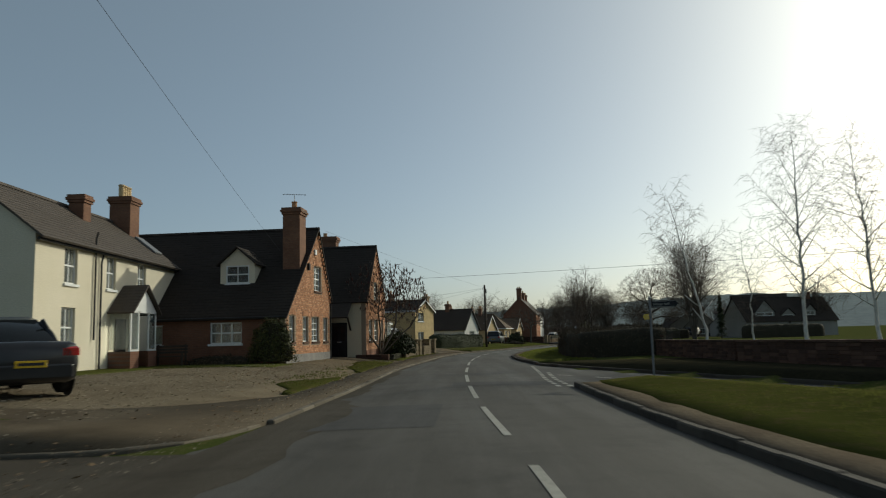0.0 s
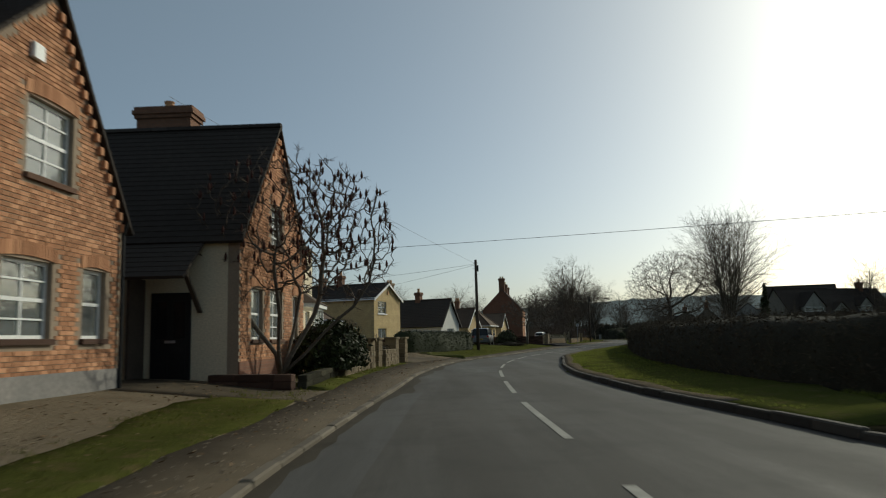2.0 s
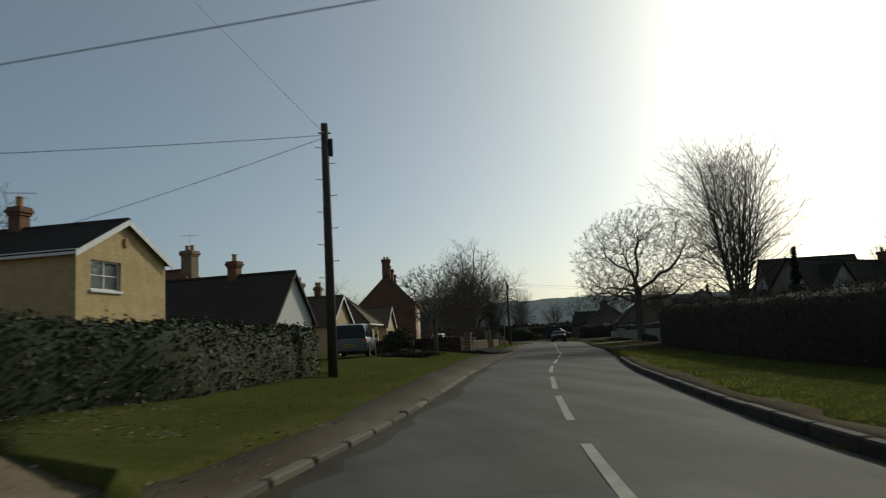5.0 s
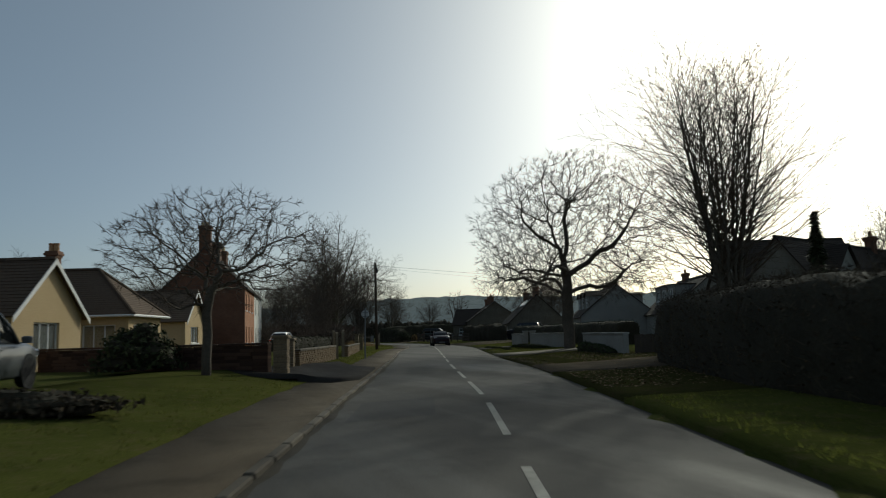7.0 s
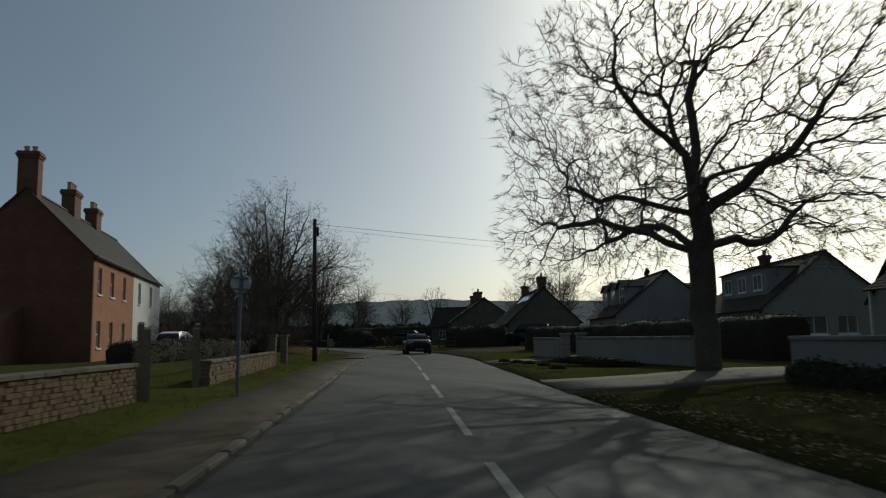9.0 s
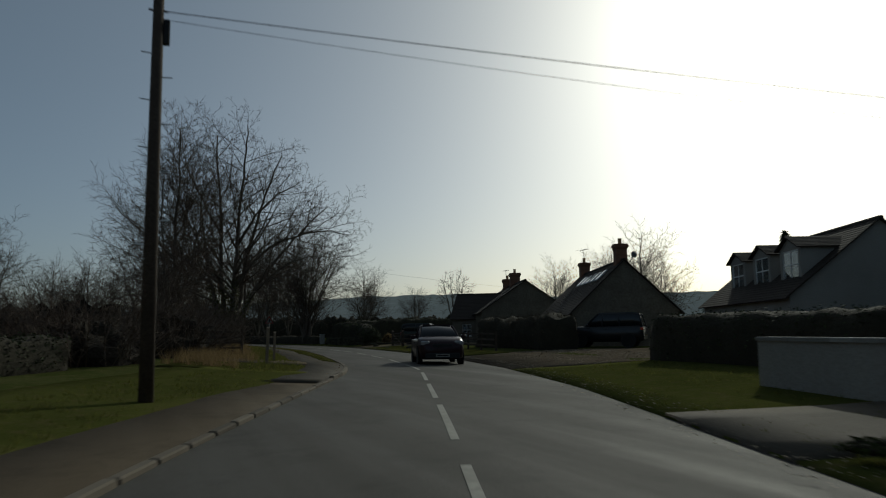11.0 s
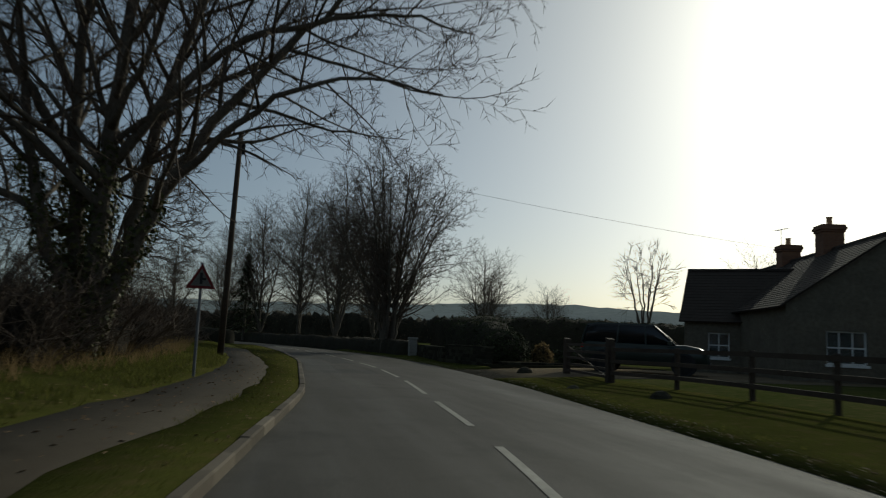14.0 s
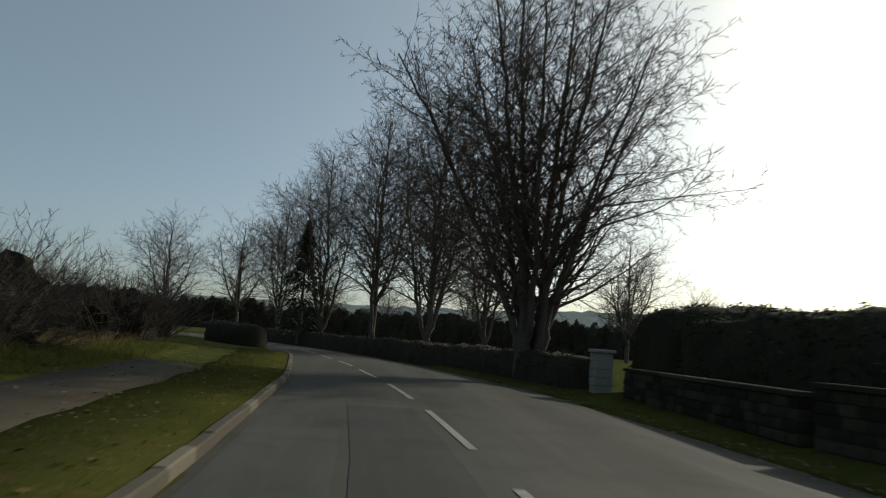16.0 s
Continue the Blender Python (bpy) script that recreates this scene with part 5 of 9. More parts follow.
for q in ((0, 0, 0.75, 0.12), (1.65, 0, 2.4, 0.12), (0, 0.12, 0.12, 1.35), (2.28, 0.12, 2.4, 1.35)):
    part("porch_wall", MB().box(q[0], q[1], -0.2, q[2], q[3], 0.75), BRICK_DARK, A, m=pm)
for px, py in ((0.02, 0.02), (2.3, 0.02), (0.7, 0.02), (1.62, 0.02)):
    part("porch_post", MB().box(px, py, 0.75, px + 0.08, py + 0.08, 2.3), WHITE, A, m=pm)
for q in ((0, 0, 0.752, 0.75, 0.14, 0.82), (1.65, 0, 0.752, 2.4, 0.14, 0.82), (0, 0.02, 2.22, 2.4, 0.1, 2.34), (0, 0.1, 2.22, 0.1, 1.35, 2.34), (2.3, 0.1, 2.22, 2.4, 1.35, 2.34)):
    part("porch_rail", MB().box(*q), WHITE, A, m=pm)
for gx0, gx1 in ((0.12, 0.68), (1.72, 2.28)):
    part("porch_pane", MB().box(gx0, 0.04, 0.84, gx1, 0.048, 2.2), GLASS, A, m=pm).visible_shadow = False
part("porch_pane", MB().box(0.05, 0.14, 0.84, 0.058, 1.3, 2.2), GLASS, A, m=pm).visible_shadow = False
part("porch_gable", MB().prism([(0.1, 2.34), (1.2, 3.2), (2.3, 2.34)], 0.02, 0.1), WHITE, A, m=pm)
part("porch_roof", roof_slope((-0.15, 1.35, 2.2), (-0.15, -0.25, 2.2), (1.2, -0.25, 3.32), (1.2, 1.35, 3.32), 0.08), SLATE, A, m=pm)
part("porch_roof", roof_slope((2.55, -0.25, 2.2), (2.55, 1.35, 2.2), (1.2, 1.35, 3.32), (1.2, -0.25, 3.32), 0.08), SLATE, A, m=pm)
part("door", MB().cbox(5.5, 0.06, 0, 6.35, 0.1, 2.0, 0.01), BLACK, A, m=pose(0, -0.13, 0))

# ---- first brick cottage: gable to the road, long roof sweeping down on the sunless side ----
# local x runs away from the road along the low wall, local y from the low wall to the far one
UB = (-0.997, 0.08)
BW = 7.5
# side walls in the darker brick, shade of the sunless side put in
B = gabled("brick_cottage", "old red-brick cottage with a sweeping dark tiled roof", (-5.45, 39.3), UB, 11.5, BW, 3.15, 6.45, BRICK_DARK, TILE_DARK, 0.22, 0.12,
           ridge_at=2.4 / BW, eave_back=2.1, base=0.3,
           left=[(0.55, 0.95, 1.3, 2.1, 1, 2, SILL), (2.6, 0.95, 3.4, 2.1, 1, 2, SILL), (4.05, 0.95, 5.3, 2.12, 2, 4, SILL), (6.2, 0.95, 6.95, 2.12, 1, 2, SILL), (4.5, 3.4, 5.75, 4.6, 2, 4, SILL)],
           back=[(8.2, 0.95, 9.6, 1.85, 3, 2), (5.4, 0.95, 6.1, 1.8, 1, 1)], left_mat=MORTAR)
chimney(B, 0.5, 4.55, 3.0, 7.15, 0.8, 1.0, BRICK_SOOT, 1, pot_h=0.35)
aerial(B, 0.5, 4.55, 7.4, 0.45, 0.4)
dormer(B, 7.95, 1.7, 3.5, 1.6, 1.05, TILE_DARK, RENDER_IVORY, 0.7, 2.7, m=pose(11.5, BW, 0, 0, 0, 180))
gutter(B, 0, 11.5, 2.0, m=pose(11.5, BW, 0, 0, 0, 180))
downpipe(B, 7.42, 0, 3.1, m=pose(0, BW, 0, 0, 0, 270))
part("lamp", MB().cbox(-0.12, 4.0, 4.3, 0.0, 4.2, 4.62, 0.03), PLASTIC, B)
part("alarm_box", MB().cbox(-0.09, 2.75, 5.15, 0.0, 3.05, 5.4, 0.02), WHITE, B)
part("plinth", MB().box(-0.045, 0, -0.3, 0.0, BW, 0.42), STONE_GREY, B)

# ---- second brick cottage ----
C = gabled("brick_cottage", "red-brick cottage with cream-rendered side and steep dark roof", (-3.4, 47.8), UB, 9.0, 6.0, 3.2, 6.5, RENDER_CREAM, TILE_DARK, 0.2, 0.12, base=0.3,
           left=[(0.9, 0.9, 1.8, 2.1, 1, 2, SILL), (2.45, 0.9, 3.6, 2.15, 2, 4, SILL), (4.75, 0.9, 5.3, 2.1, 1, 2, SILL), (2.55, 3.3, 3.6, 4.35, 2, 4, SILL)], left_mat=MORTAR)
chimney(C, 3.2, 2.4, 5.2, 7.3, 1.5, 0.75, BRICK_SOOT, 1, pot_h=0.25)
aerial(C, 6.4, 3.0, 6.6, 0.9, 0.9)
part("door", MB().cbox(1.05, 6.0, -0.05, 1.95, 6.045, 1.95, 0.012), BLACK, C, "black panelled front door")
part("door_panel", MB().box(1.15, 6.045, 0.15, 1.45, 6.06, 0.8).box(1.55, 6.045, 0.15, 1.85, 6.06, 0.8), BLACK, C)
part("door_light", MB().box(1.18, 6.046, 0.95, 1.42, 6.056, 1.75).box(1.58, 6.046, 0.95, 1.82, 6.056, 1.75), TINTED, C)
part("letterbox", MB().cbox(1.38, 6.05, 0.85, 1.62, 6.065, 0.91, 0.004), STEEL, C)
part("porch_roof", roof_slope((2.75, 7.25, 2.2), (0.75, 7.25, 2.2), (0.75, 6.0, 3.15), (2.75, 6.0, 3.15), 0.1), TILE_DARK, C)
for xx in (0.8, 2.6):
    part("bracket", MB().hexa([(xx, 6.0, 1.5), (xx + 0.09, 6.0, 1.5), (xx + 0.09, 6.1, 1.5), (xx, 6.1, 1.5), (xx, 6.9, 2.35), (xx + 0.09, 6.9, 2.35), (xx + 0.09, 7.02, 2.35), (xx, 7.02, 2.35)]), TIMBER_DARK, C)
part("porch_cheek", MB().box(2.1, 6.0, -0.1, 2.16, 6.75, 2.25), TIMBER_DARK, C)
part("step", MB().cbox(0.6, 6.02, -0.3, 2.6, 6.9, -0.08, 0.02), STONE_GREY, C)
part("plinth", MB().box(-0.03, 0, -0.3, 0.0, 6.0, 0.42), BRICK_DARK, C)

# ---- cream house with bay and garage ----
D = gabled("cream_house", "cream-rendered house with white windows and tiled roof", (-4.3, 48.9), (0, 1), 7.0, 7.0, 4.45, 7.2, RENDER_CREAM, TILE_BROWN, 0.25, 0.1, base=0.3,
           front=[(1.0, 2.95, 2.4, 4.1, 2, 1), (3.5, 2.95, 5.1, 4.1, 2, 1), (5.2, 0.75, 6.3, 2.0, 2, 1)])
part("bay", MB().prism([(1.0, 0), (1.5, -0.85), (4.0, -0.85), (4.5, 0)], -0.3, 0.75, "z"), RENDER_CREAM, D)
bw = pose(1.5, -0.85, 0)
window(D, bw, 0.05, 0.78, 2.45, 1.95, 4, 1, depth=0.0)
part("bay_head", MB().prism([(0.9, 0), (1.42, -0.97), (4.08, -0.97), (4.6, 0)], 1.97, 2.1, "z"), WHITE, D)
part("bay_roof", MB().add([(0.85, 0, 2.1), (1.4, -1.02, 2.1), (4.1, -1.02, 2.1), (4.65, 0, 2.1), (2.0, 0, 2.75), (3.4, 0, 2.75)], [(0, 1, 4), (1, 2, 5, 4), (2, 3, 5), (0, 4, 5, 3), (0, 3, 2, 1)]), TILE_BROWN, D)
GA = thing("garage", "cream flat-roofed garage with a grey ribbed roller door", "garage", frame_at(-4.35, 55.95, 0, 1, 0.3))
part("wall", wall_mesh(2.7, [(0, 2.4), (2.7, 2.4)], [(0.25, -0.25, 2.3, 1.75)], 0.22), RENDER_CREAM, GA)
part("wall", MB().box(0, 0.22, -0.25, 0.2, 5, 2.4).box(2.5, 0.22, -0.25, 2.7, 5, 2.4).box(0.2, 4.8, -0.25, 2.5, 5, 2.4), RENDER_CREAM, GA)
part("roof", MB().box(-0.02, 0.0, 2.404, 2.74, 5.02, 2.5), LEAD, GA)
rd = part("roller_door", MB().box(0.25, 0.13, -0.25, 2.3, 0.16, 1.75), LEAD, GA, "blue-grey ribbed roller door")
for i in range(14):
    part("slat", MB().cbox(0.25, 0.09, -0.25 + i * 0.143, 2.3, 0.128, -0.25 + i * 0.143 + 0.136, 0.016), LEAD, rd)


def hipped(name, label, O, u, L, Wd, eave, ridge, wall_mat, roof_mat, over=0.35, base=0.2, front=(), back=(), left=(), right=(), hip=None):
    """A bungalow or house under a hipped roof; the same local axes as gabled()."""
    h = thing(name, label, "house", frame_at(O[0], O[1], u[0], u[1], base))
    for wm, ln, wins, ins in ((pose(0, 0, 0), L, front, 0.25), (pose(L, 0, 0, 0, 0, 90), Wd, right, 0), (pose(L, Wd, 0, 0, 0, 180), L, back, 0.25), (pose(0, Wd, 0, 0, 0, 270), Wd, left, 0)):
        part("wall", wall_mesh(ln - 2 * ins, [(0, eave), (ln, eave)], [(a[0] - ins, a[1], a[2] - ins, a[3]) for a in wins], 0.25), wall_mat, h, m=wm @ pose(ins, 0, 0))
        for w in wins:
            window(h, wm, *w[:6])
    k = Wd / 2 if hip is None else hip
    o, z = over, eave - 0.1
    e = [(-o, -o, z), (L + o, -o, z), (L + o, Wd + o, z), (-o, Wd + o, z)]
    r0, r1 = (k, Wd / 2, ridge), (L - k, Wd / 2, ridge)
    for q in ((e[0], e[1], r1, r0), (e[2], e[3], r0, r1), (e[3], e[0], r0, r0), (e[1], e[2], r1, r1)):
        part("roof", roof_slope(*q), roof_mat, h)
    rt = MB()
    for a, b in ((e[0], r0), (e[3], r0), (e[1], r1), (e[2], r1), (r0, r1)):
        rt.tube([(a[0], a[1], a[2] + 0.05), (b[0], b[1], b[2] + 0.05)], 0.09, 6)
    part("ridge_tiles", rt, roof_mat, h)
    part("gutter", MB().tube([e[0], e[1], e[2], e[3], e[0]], 0.06, 6), WHITE, h)
    return h


gabled("brick_outhouse", "red-brick gabled house end under brown tiles", (-12.5, 70.5), (0, 1), 7.0, 6.5, 3.2, 5.8, BRICK_RED, TILE_BROWN, base=0.3)
hipped("tiled_bungalow", "low brick bungalow with mottled brown tiled roof", (-7.7, 71.2), (0.2, 0.98), 8.0, 6.0, 2.2, 4.6, BRICK_RED, TILE_BROWN, base=0.3, hip=2.4,
            front=[(1.0, 0.8, 2.2, 1.9, 2, 1), (4.5, 0.8, 6.0, 1.9, 2, 1)])

# ---- buff-brick house, gable to the road ----
UF = (-0.917, 0.4)
F = gabled("buff_brick_house", "buff-brick two-storey house with a white-edged dark roof", (-1.55, 89.3), UF, 10.0, 4.9, 4.2, 5.45, BRICK_YEL, TILE_DARK, 0.25, 0.18, base=0.3, barge=WHITE,
           left=[(0.7, 2.95, 2.25, 3.95, 2, 2, {"sash": False}), (0.7, 0.7, 2.2, 1.75, 2, 1)], back=[(8.2 - 4.4, 3.2, 9.0 - 4.4, 3.75, 1, 1)])
chimney(F, 4.4, 2.45, 5.2, 6.35, 0.5, 0.5, BRICK_SOOT, 1)
chimney(F, 6.2, 2.45, 5.2, 6.2, 0.5, 0.5, BRICK_SOOT, 1)
aerial(F, 4.4, 2.45, 6.3, 0.6, 0.5)
part("fascia", MB().box(-0.2, 5.1, 4.02, 10.2, 5.14, 4.2), WHITE, F)
part("lamp", MB().cbox(-0.07, 2.3, 4.55, 0.0, 2.5, 4.85, 0.02), TERRACOTTA, F)

# ---- bungalows further on ----
UG = (-0.889, 0.458)
G_ = gabled("white_gabled_bungalow", "bungalow with white gable and steep dark roof", (4.15, 101.4), UG, 9.0, 4.2, 2.3, 4.75, RENDER_WHITE, TILE_DARK, base=0.25,
            left=[(1.4, 0.75, 2.9, 1.85, 3, 2)], barge=BLACK)
chimney(G_, 3.5, 2.1, 4.3, 5.6, 0.55, 0.55, BRICK_SOOT, 1)
H_ = hipped("hipped_bungalow", "brown-roofed house with a pale banded chimney", (1.5, 109.5), (-0.889, 0.458), 9.0, 7.5, 2.8, 5.9, RENDER_CREAM, TILE_RED, base=0.25)
chimney(H_, 3.3, 3.75, 5.2, 7.1, 0.75, 0.75, BRICK_WALL, 2, pot_h=0.35)
aerial(H_, 3.3, 3.75, 7.1, 1.0, 0.2)
I1 = gabled("ochre_bungalow", "ochre-rendered bungalow with brown tiled roof", (7.2, 113.0), (-0.93, 0.36), 9.0, 4.6, 2.2, 4.1, RENDER_OCHRE, TILE_BROWN, base=0.25,
            left=[(1.3, 0.75, 3.0, 1.85, 3, 1)], barge=WHITE)
chimney(I1, 3.0, 2.3, 3.8, 5.2, 0.5, 0.5, BRICK_SOOT, 1)
I1b = hipped("ochre_bungalow", "ochre-rendered bungalow with hipped brown roof", (4.5, 119.0), (-0.93, 0.36), 8.0, 7.0, 2.3, 4.6, RENDER_OCHRE, TILE_BROWN, base=0.25)
chimney(I1b, 3.0, 3.5, 4.2, 5.6, 0.5, 0.5, BRICK_SOOT, 1)
gabled("ochre_bungalow_wing", "ochre-rendered gabled bungalow wing with white window", (12.75, 132.4), (-0.95, 0.3), 6.0, 4.2, 2.35, 4.1, RENDER_OCHRE, TILE_BROWN, base=0.3,
            left=[(1.2, 0.85, 2.9, 1.85, 3, 1)], barge=WHITE)
I3 = hipped("ochre_bungalow", "long ochre bungalow with white bay windows", (10.1, 122.6), (-0.95, 0.3), 9.0, 4.6, 2.35, 4.6, RENDER_OCHRE, TILE_BROWN, base=0.3,
            back=[(6.9, 0.7, 8.4, 1.85, 3, 1), (3.2, 0.7, 5.4, 1.85, 4, 1)], left=[(0.6, 0.7, 2.2, 1.85, 3, 1), (2.8, 0.7, 4.2, 1.85, 2, 1)])
chimney(I3, 4.5, 2.3, 4.2, 5.6, 0.5, 0.5, BRICK_SOOT, 2)

# ---- brick pair of cottages with tall chimneys ----
UJ = (0.188, 0.982)
# sunless gable takes the darker brick, its shade put into the colour
J1 = gabled("brick_terrace_house", "red-brick two-storey house with tall chimneys", (16.3, 141.3), UJ, 9.6, 6.2, 5.1, 8.25, BRICK_RED, SLATE, 0.2, 0.1, base=0.3, left_mat=BRICK_DARK,
            front=[(0.9, 3.3, 1.7, 4.6, 2, 2), (3.6, 3.3, 4.4, 4.6, 2, 2), (6.6, 3.3, 7.4, 4.6, 2, 2), (0.9, 0.7, 1.7, 2.0, 2, 2), (3.6, 0.2, 4.4, 2.0, 1, 2), (6.6, 0.7, 7.4, 2.0, 2, 2)])
J2 = gabled("rendered_terrace_house", "white-rendered two-storey house joined to the brick one", (16.3 + 0.188 * 9.62, 141.3 + 0.982 * 9.62), UJ, 9.6, 6.2, 5.1, 8.25, RENDER_WHITE, SLATE, 0.2, 0.1, base=0.3,
            front=[(1.5, 3.3, 2.4, 4.6, 2, 2), (5.5, 3.3, 6.4, 4.6, 2, 2), (1.5, 0.7, 2.4, 2.0, 2, 2), (5.5, 0.7, 6.4, 2.0, 2, 2)])
chimney(J1, 0.5, 3.1, 7.4, 10.1, 0.7, 0.9, BRICK_SOOT, 2, BUFF_POT, pot_h=0.3)
chimney(J1, 7.6, 3.1, 7.6, 9.6, 1.3, 0.7, BRICK_SOOT, 4, BUFF_POT, pot_h=0.45)
chimney(J2, 3.0, 3.1, 7.6, 9.4, 1.2, 0.7, BRICK_SOOT, 3, BUFF_POT, pot_h=0.45)
gutter(J1, 0, 9.6, 5.05)
part("lean_to", MB().prism([(-2.6, -0.2), (-2.6, 1.9), (0.0, 2.7), (0.0, -0.2)], 3.0, 6.0), BRICK_DARK, J1)

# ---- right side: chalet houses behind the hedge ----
R0 = gabled("chalet_house", "long white-rendered chalet house with dark tiled roof", (44.0, 111.0), (0.94, 0.34), 17.4, 5.2, 2.6, 6.0, RENDER_GREY_SHADE, TILE_DARK, base=0.2,
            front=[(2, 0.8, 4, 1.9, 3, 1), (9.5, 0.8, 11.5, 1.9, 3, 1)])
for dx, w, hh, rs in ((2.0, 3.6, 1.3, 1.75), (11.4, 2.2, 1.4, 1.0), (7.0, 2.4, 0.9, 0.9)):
    dormer(R0, dx, 0.3, 2.5, w, hh, TILE_DARK, RENDER_GREY_SHADE, rs, 3.2)
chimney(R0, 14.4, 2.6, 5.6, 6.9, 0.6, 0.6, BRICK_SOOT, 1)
R1 = gabled("chalet_house", "white-rendered gabled chalet wing with a dark tiled porch", (44.1, 116.7), (0.93, -0.35), 8.0, 8.4, 2.3, 6.6, RENDER_GREY_SHADE, TILE_DARK, base=0.2,
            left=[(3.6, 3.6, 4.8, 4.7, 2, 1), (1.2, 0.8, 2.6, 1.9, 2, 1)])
part("porch_roof", roof_slope((-1.9, 2.4, 2.5), (-1.9, 6.0, 2.5), (0.0, 5.2, 4.0), (0.0, 3.2, 4.0), 0.1), TILE_DARK, R1)
for py in (2.6, 5.7):
    part("porch_post", MB().cbox(-1.8, py, -0.3, -1.68, py + 0.12, 2.45, 0.01), WHITE, R1)
CH = (0.42, 0.906)
for O, nm in (((58.5, 145.4), 0), ((60.2, 133.0), 1)):
    h = gabled("chalet_bungalow", "white chalet bungalow with dormers in its dark roof, shade greyed into its walls", O, CH, 12.0, 7.8, 2.4, 5.55 + 0.1 * nm, RENDER_GREY_SHADE, TILE_DARK, base=0.25,
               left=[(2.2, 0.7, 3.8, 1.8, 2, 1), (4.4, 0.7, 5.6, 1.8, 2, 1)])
    back = pose(12.0, 7.8, 0, 0, 0, 180)
    if nm == 0:
        for dx in (0.8, 4.2, 7.6):
            dormer(h, 12 - dx - 2.2, 0.9, 3.0, 2.2, 1.55, TILE_DARK, RENDER_GREY_SHADE, 0.5, 2.6, m=back)
        dormer(h, 2.0, 0.9, 3.0, 2.6, 1.55, TILE_DARK, RENDER_GREY_SHADE, 0.25, 2.6)
    else:
        dormer(h, 2.4, 0.9, 3.0, 8.2, 1.9, TILE_DARK, RENDER_GREY_SHADE, 0.1, 2.8, False, m=back)
        for wx in (0.7, 3.4, 6.1):
            window(h, back @ pose(2.4 + wx, 0.9, 3.0), 0, 0.55, 1.4, 1.55, 2, 1, depth=-0.05)
        chimney(h, 9.0, 3.9, 5.2, 6.4, 0.6, 0.6, BRICK_SOOT, 1)

# ---- long stone house with roof windows ----
US = (0.36, 0.933)
S_ = gabled("stone_house", "long stone house, dark roof with a row of roof windows", (58.5, 164.2), US, 14.0, 7.0, 2.3, 5.6, STONE_HOUSE, TILE_DARK, base=0.2, left=[(2.6, 0.6, 4.2, 1.8, 3, 2)], back=[(8, 0.7, 9.4, 1.8, 3, 2), (3, 0.7, 4.4, 1.8, 3, 2)])
chimney(S_, 0.9, 3.5, 4.8, 6.75, 0.75, 0.75, BRICK_SOOT, 1)
chimney(S_, 12.6, 3.5, 5.0, 6.6, 0.75, 0.75, BRICK_SOOT, 1)
aerial(S_, 12.6, 3.5, 6.6, 1.1, 0.3)
for i in range(5):
    x = 1.9 + i * 1.6
    k = math.atan2(3.3, 3.5)
    rl = part("roof_light", MB().cbox(0, 0, 0, 0.7, 1.0, 0.07, 0.02), WHITE, S_, m=pose(x, 4.15, 2.3 + 3.3 * (7 - 4.15) / 3.5 + 0.12, math.degrees(-k), 0, 0))
    part("pane", MB().box(0.07, 0.07, 0.071, 0.63, 0.93, 0.078), CLEAR_LENS, rl)
part("satellite_dish", MB().lathe([(0.02, 0.0), (0.2, 0.03), (0.36, 0.11), (0.37, 0.12), (0.2, 0.05), (0.02, 0.02)], 20), LEAD, S_, m=pose(-0.5, 3.0, 5.9, 70, 0, 40) @ Matrix.Scale(0.6, 4))
part("dish_arm", MB().tube([(-0.1, 3.2, 5.4), (-0.45, 3.05, 5.7), (-0.5, 3.0, 5.9)], 0.025, 6), LEAD, S_)

# ---- dark house beyond the rail fence ----
K_ = gabled("stone_house", "stone house with two chimneys, gable to the fence", (61.7, 182.8), (0.32, 0.947), 14.5, 8.0, 2.85, 5.6, STONE_HOUSE, TILE_DARK, base=0.2,
            left=[(1.4, 0.7, 2.8, 1.9, 3, 2), (4.8, 0.7, 6.2, 1.9, 3, 2)])
chimney(K_, 6.0, 4.0, 5.0, 6.75, 0.9, 0.9, BRICK_SOOT, 1)
chimney(K_, 11.0, 4.0, 5.0, 6.5, 0.9, 0.9, BRICK_SOOT, 1)
aerial(K_, 12.0, 4.0, 5.6, 1.9, 0.3)
gabled("stone_wing", "lower stone wing of the house by the fence", (54.1, 192.1), (0.77, -0.64), 4.6, 4.6, 2.5, 4.75, STONE_HOUSE, TILE_DARK, base=0.2, front=[(1.0, 0.7, 1.9, 1.8, 2, 2), (2.8, 0.7, 3.7, 1.8, 2, 2)])

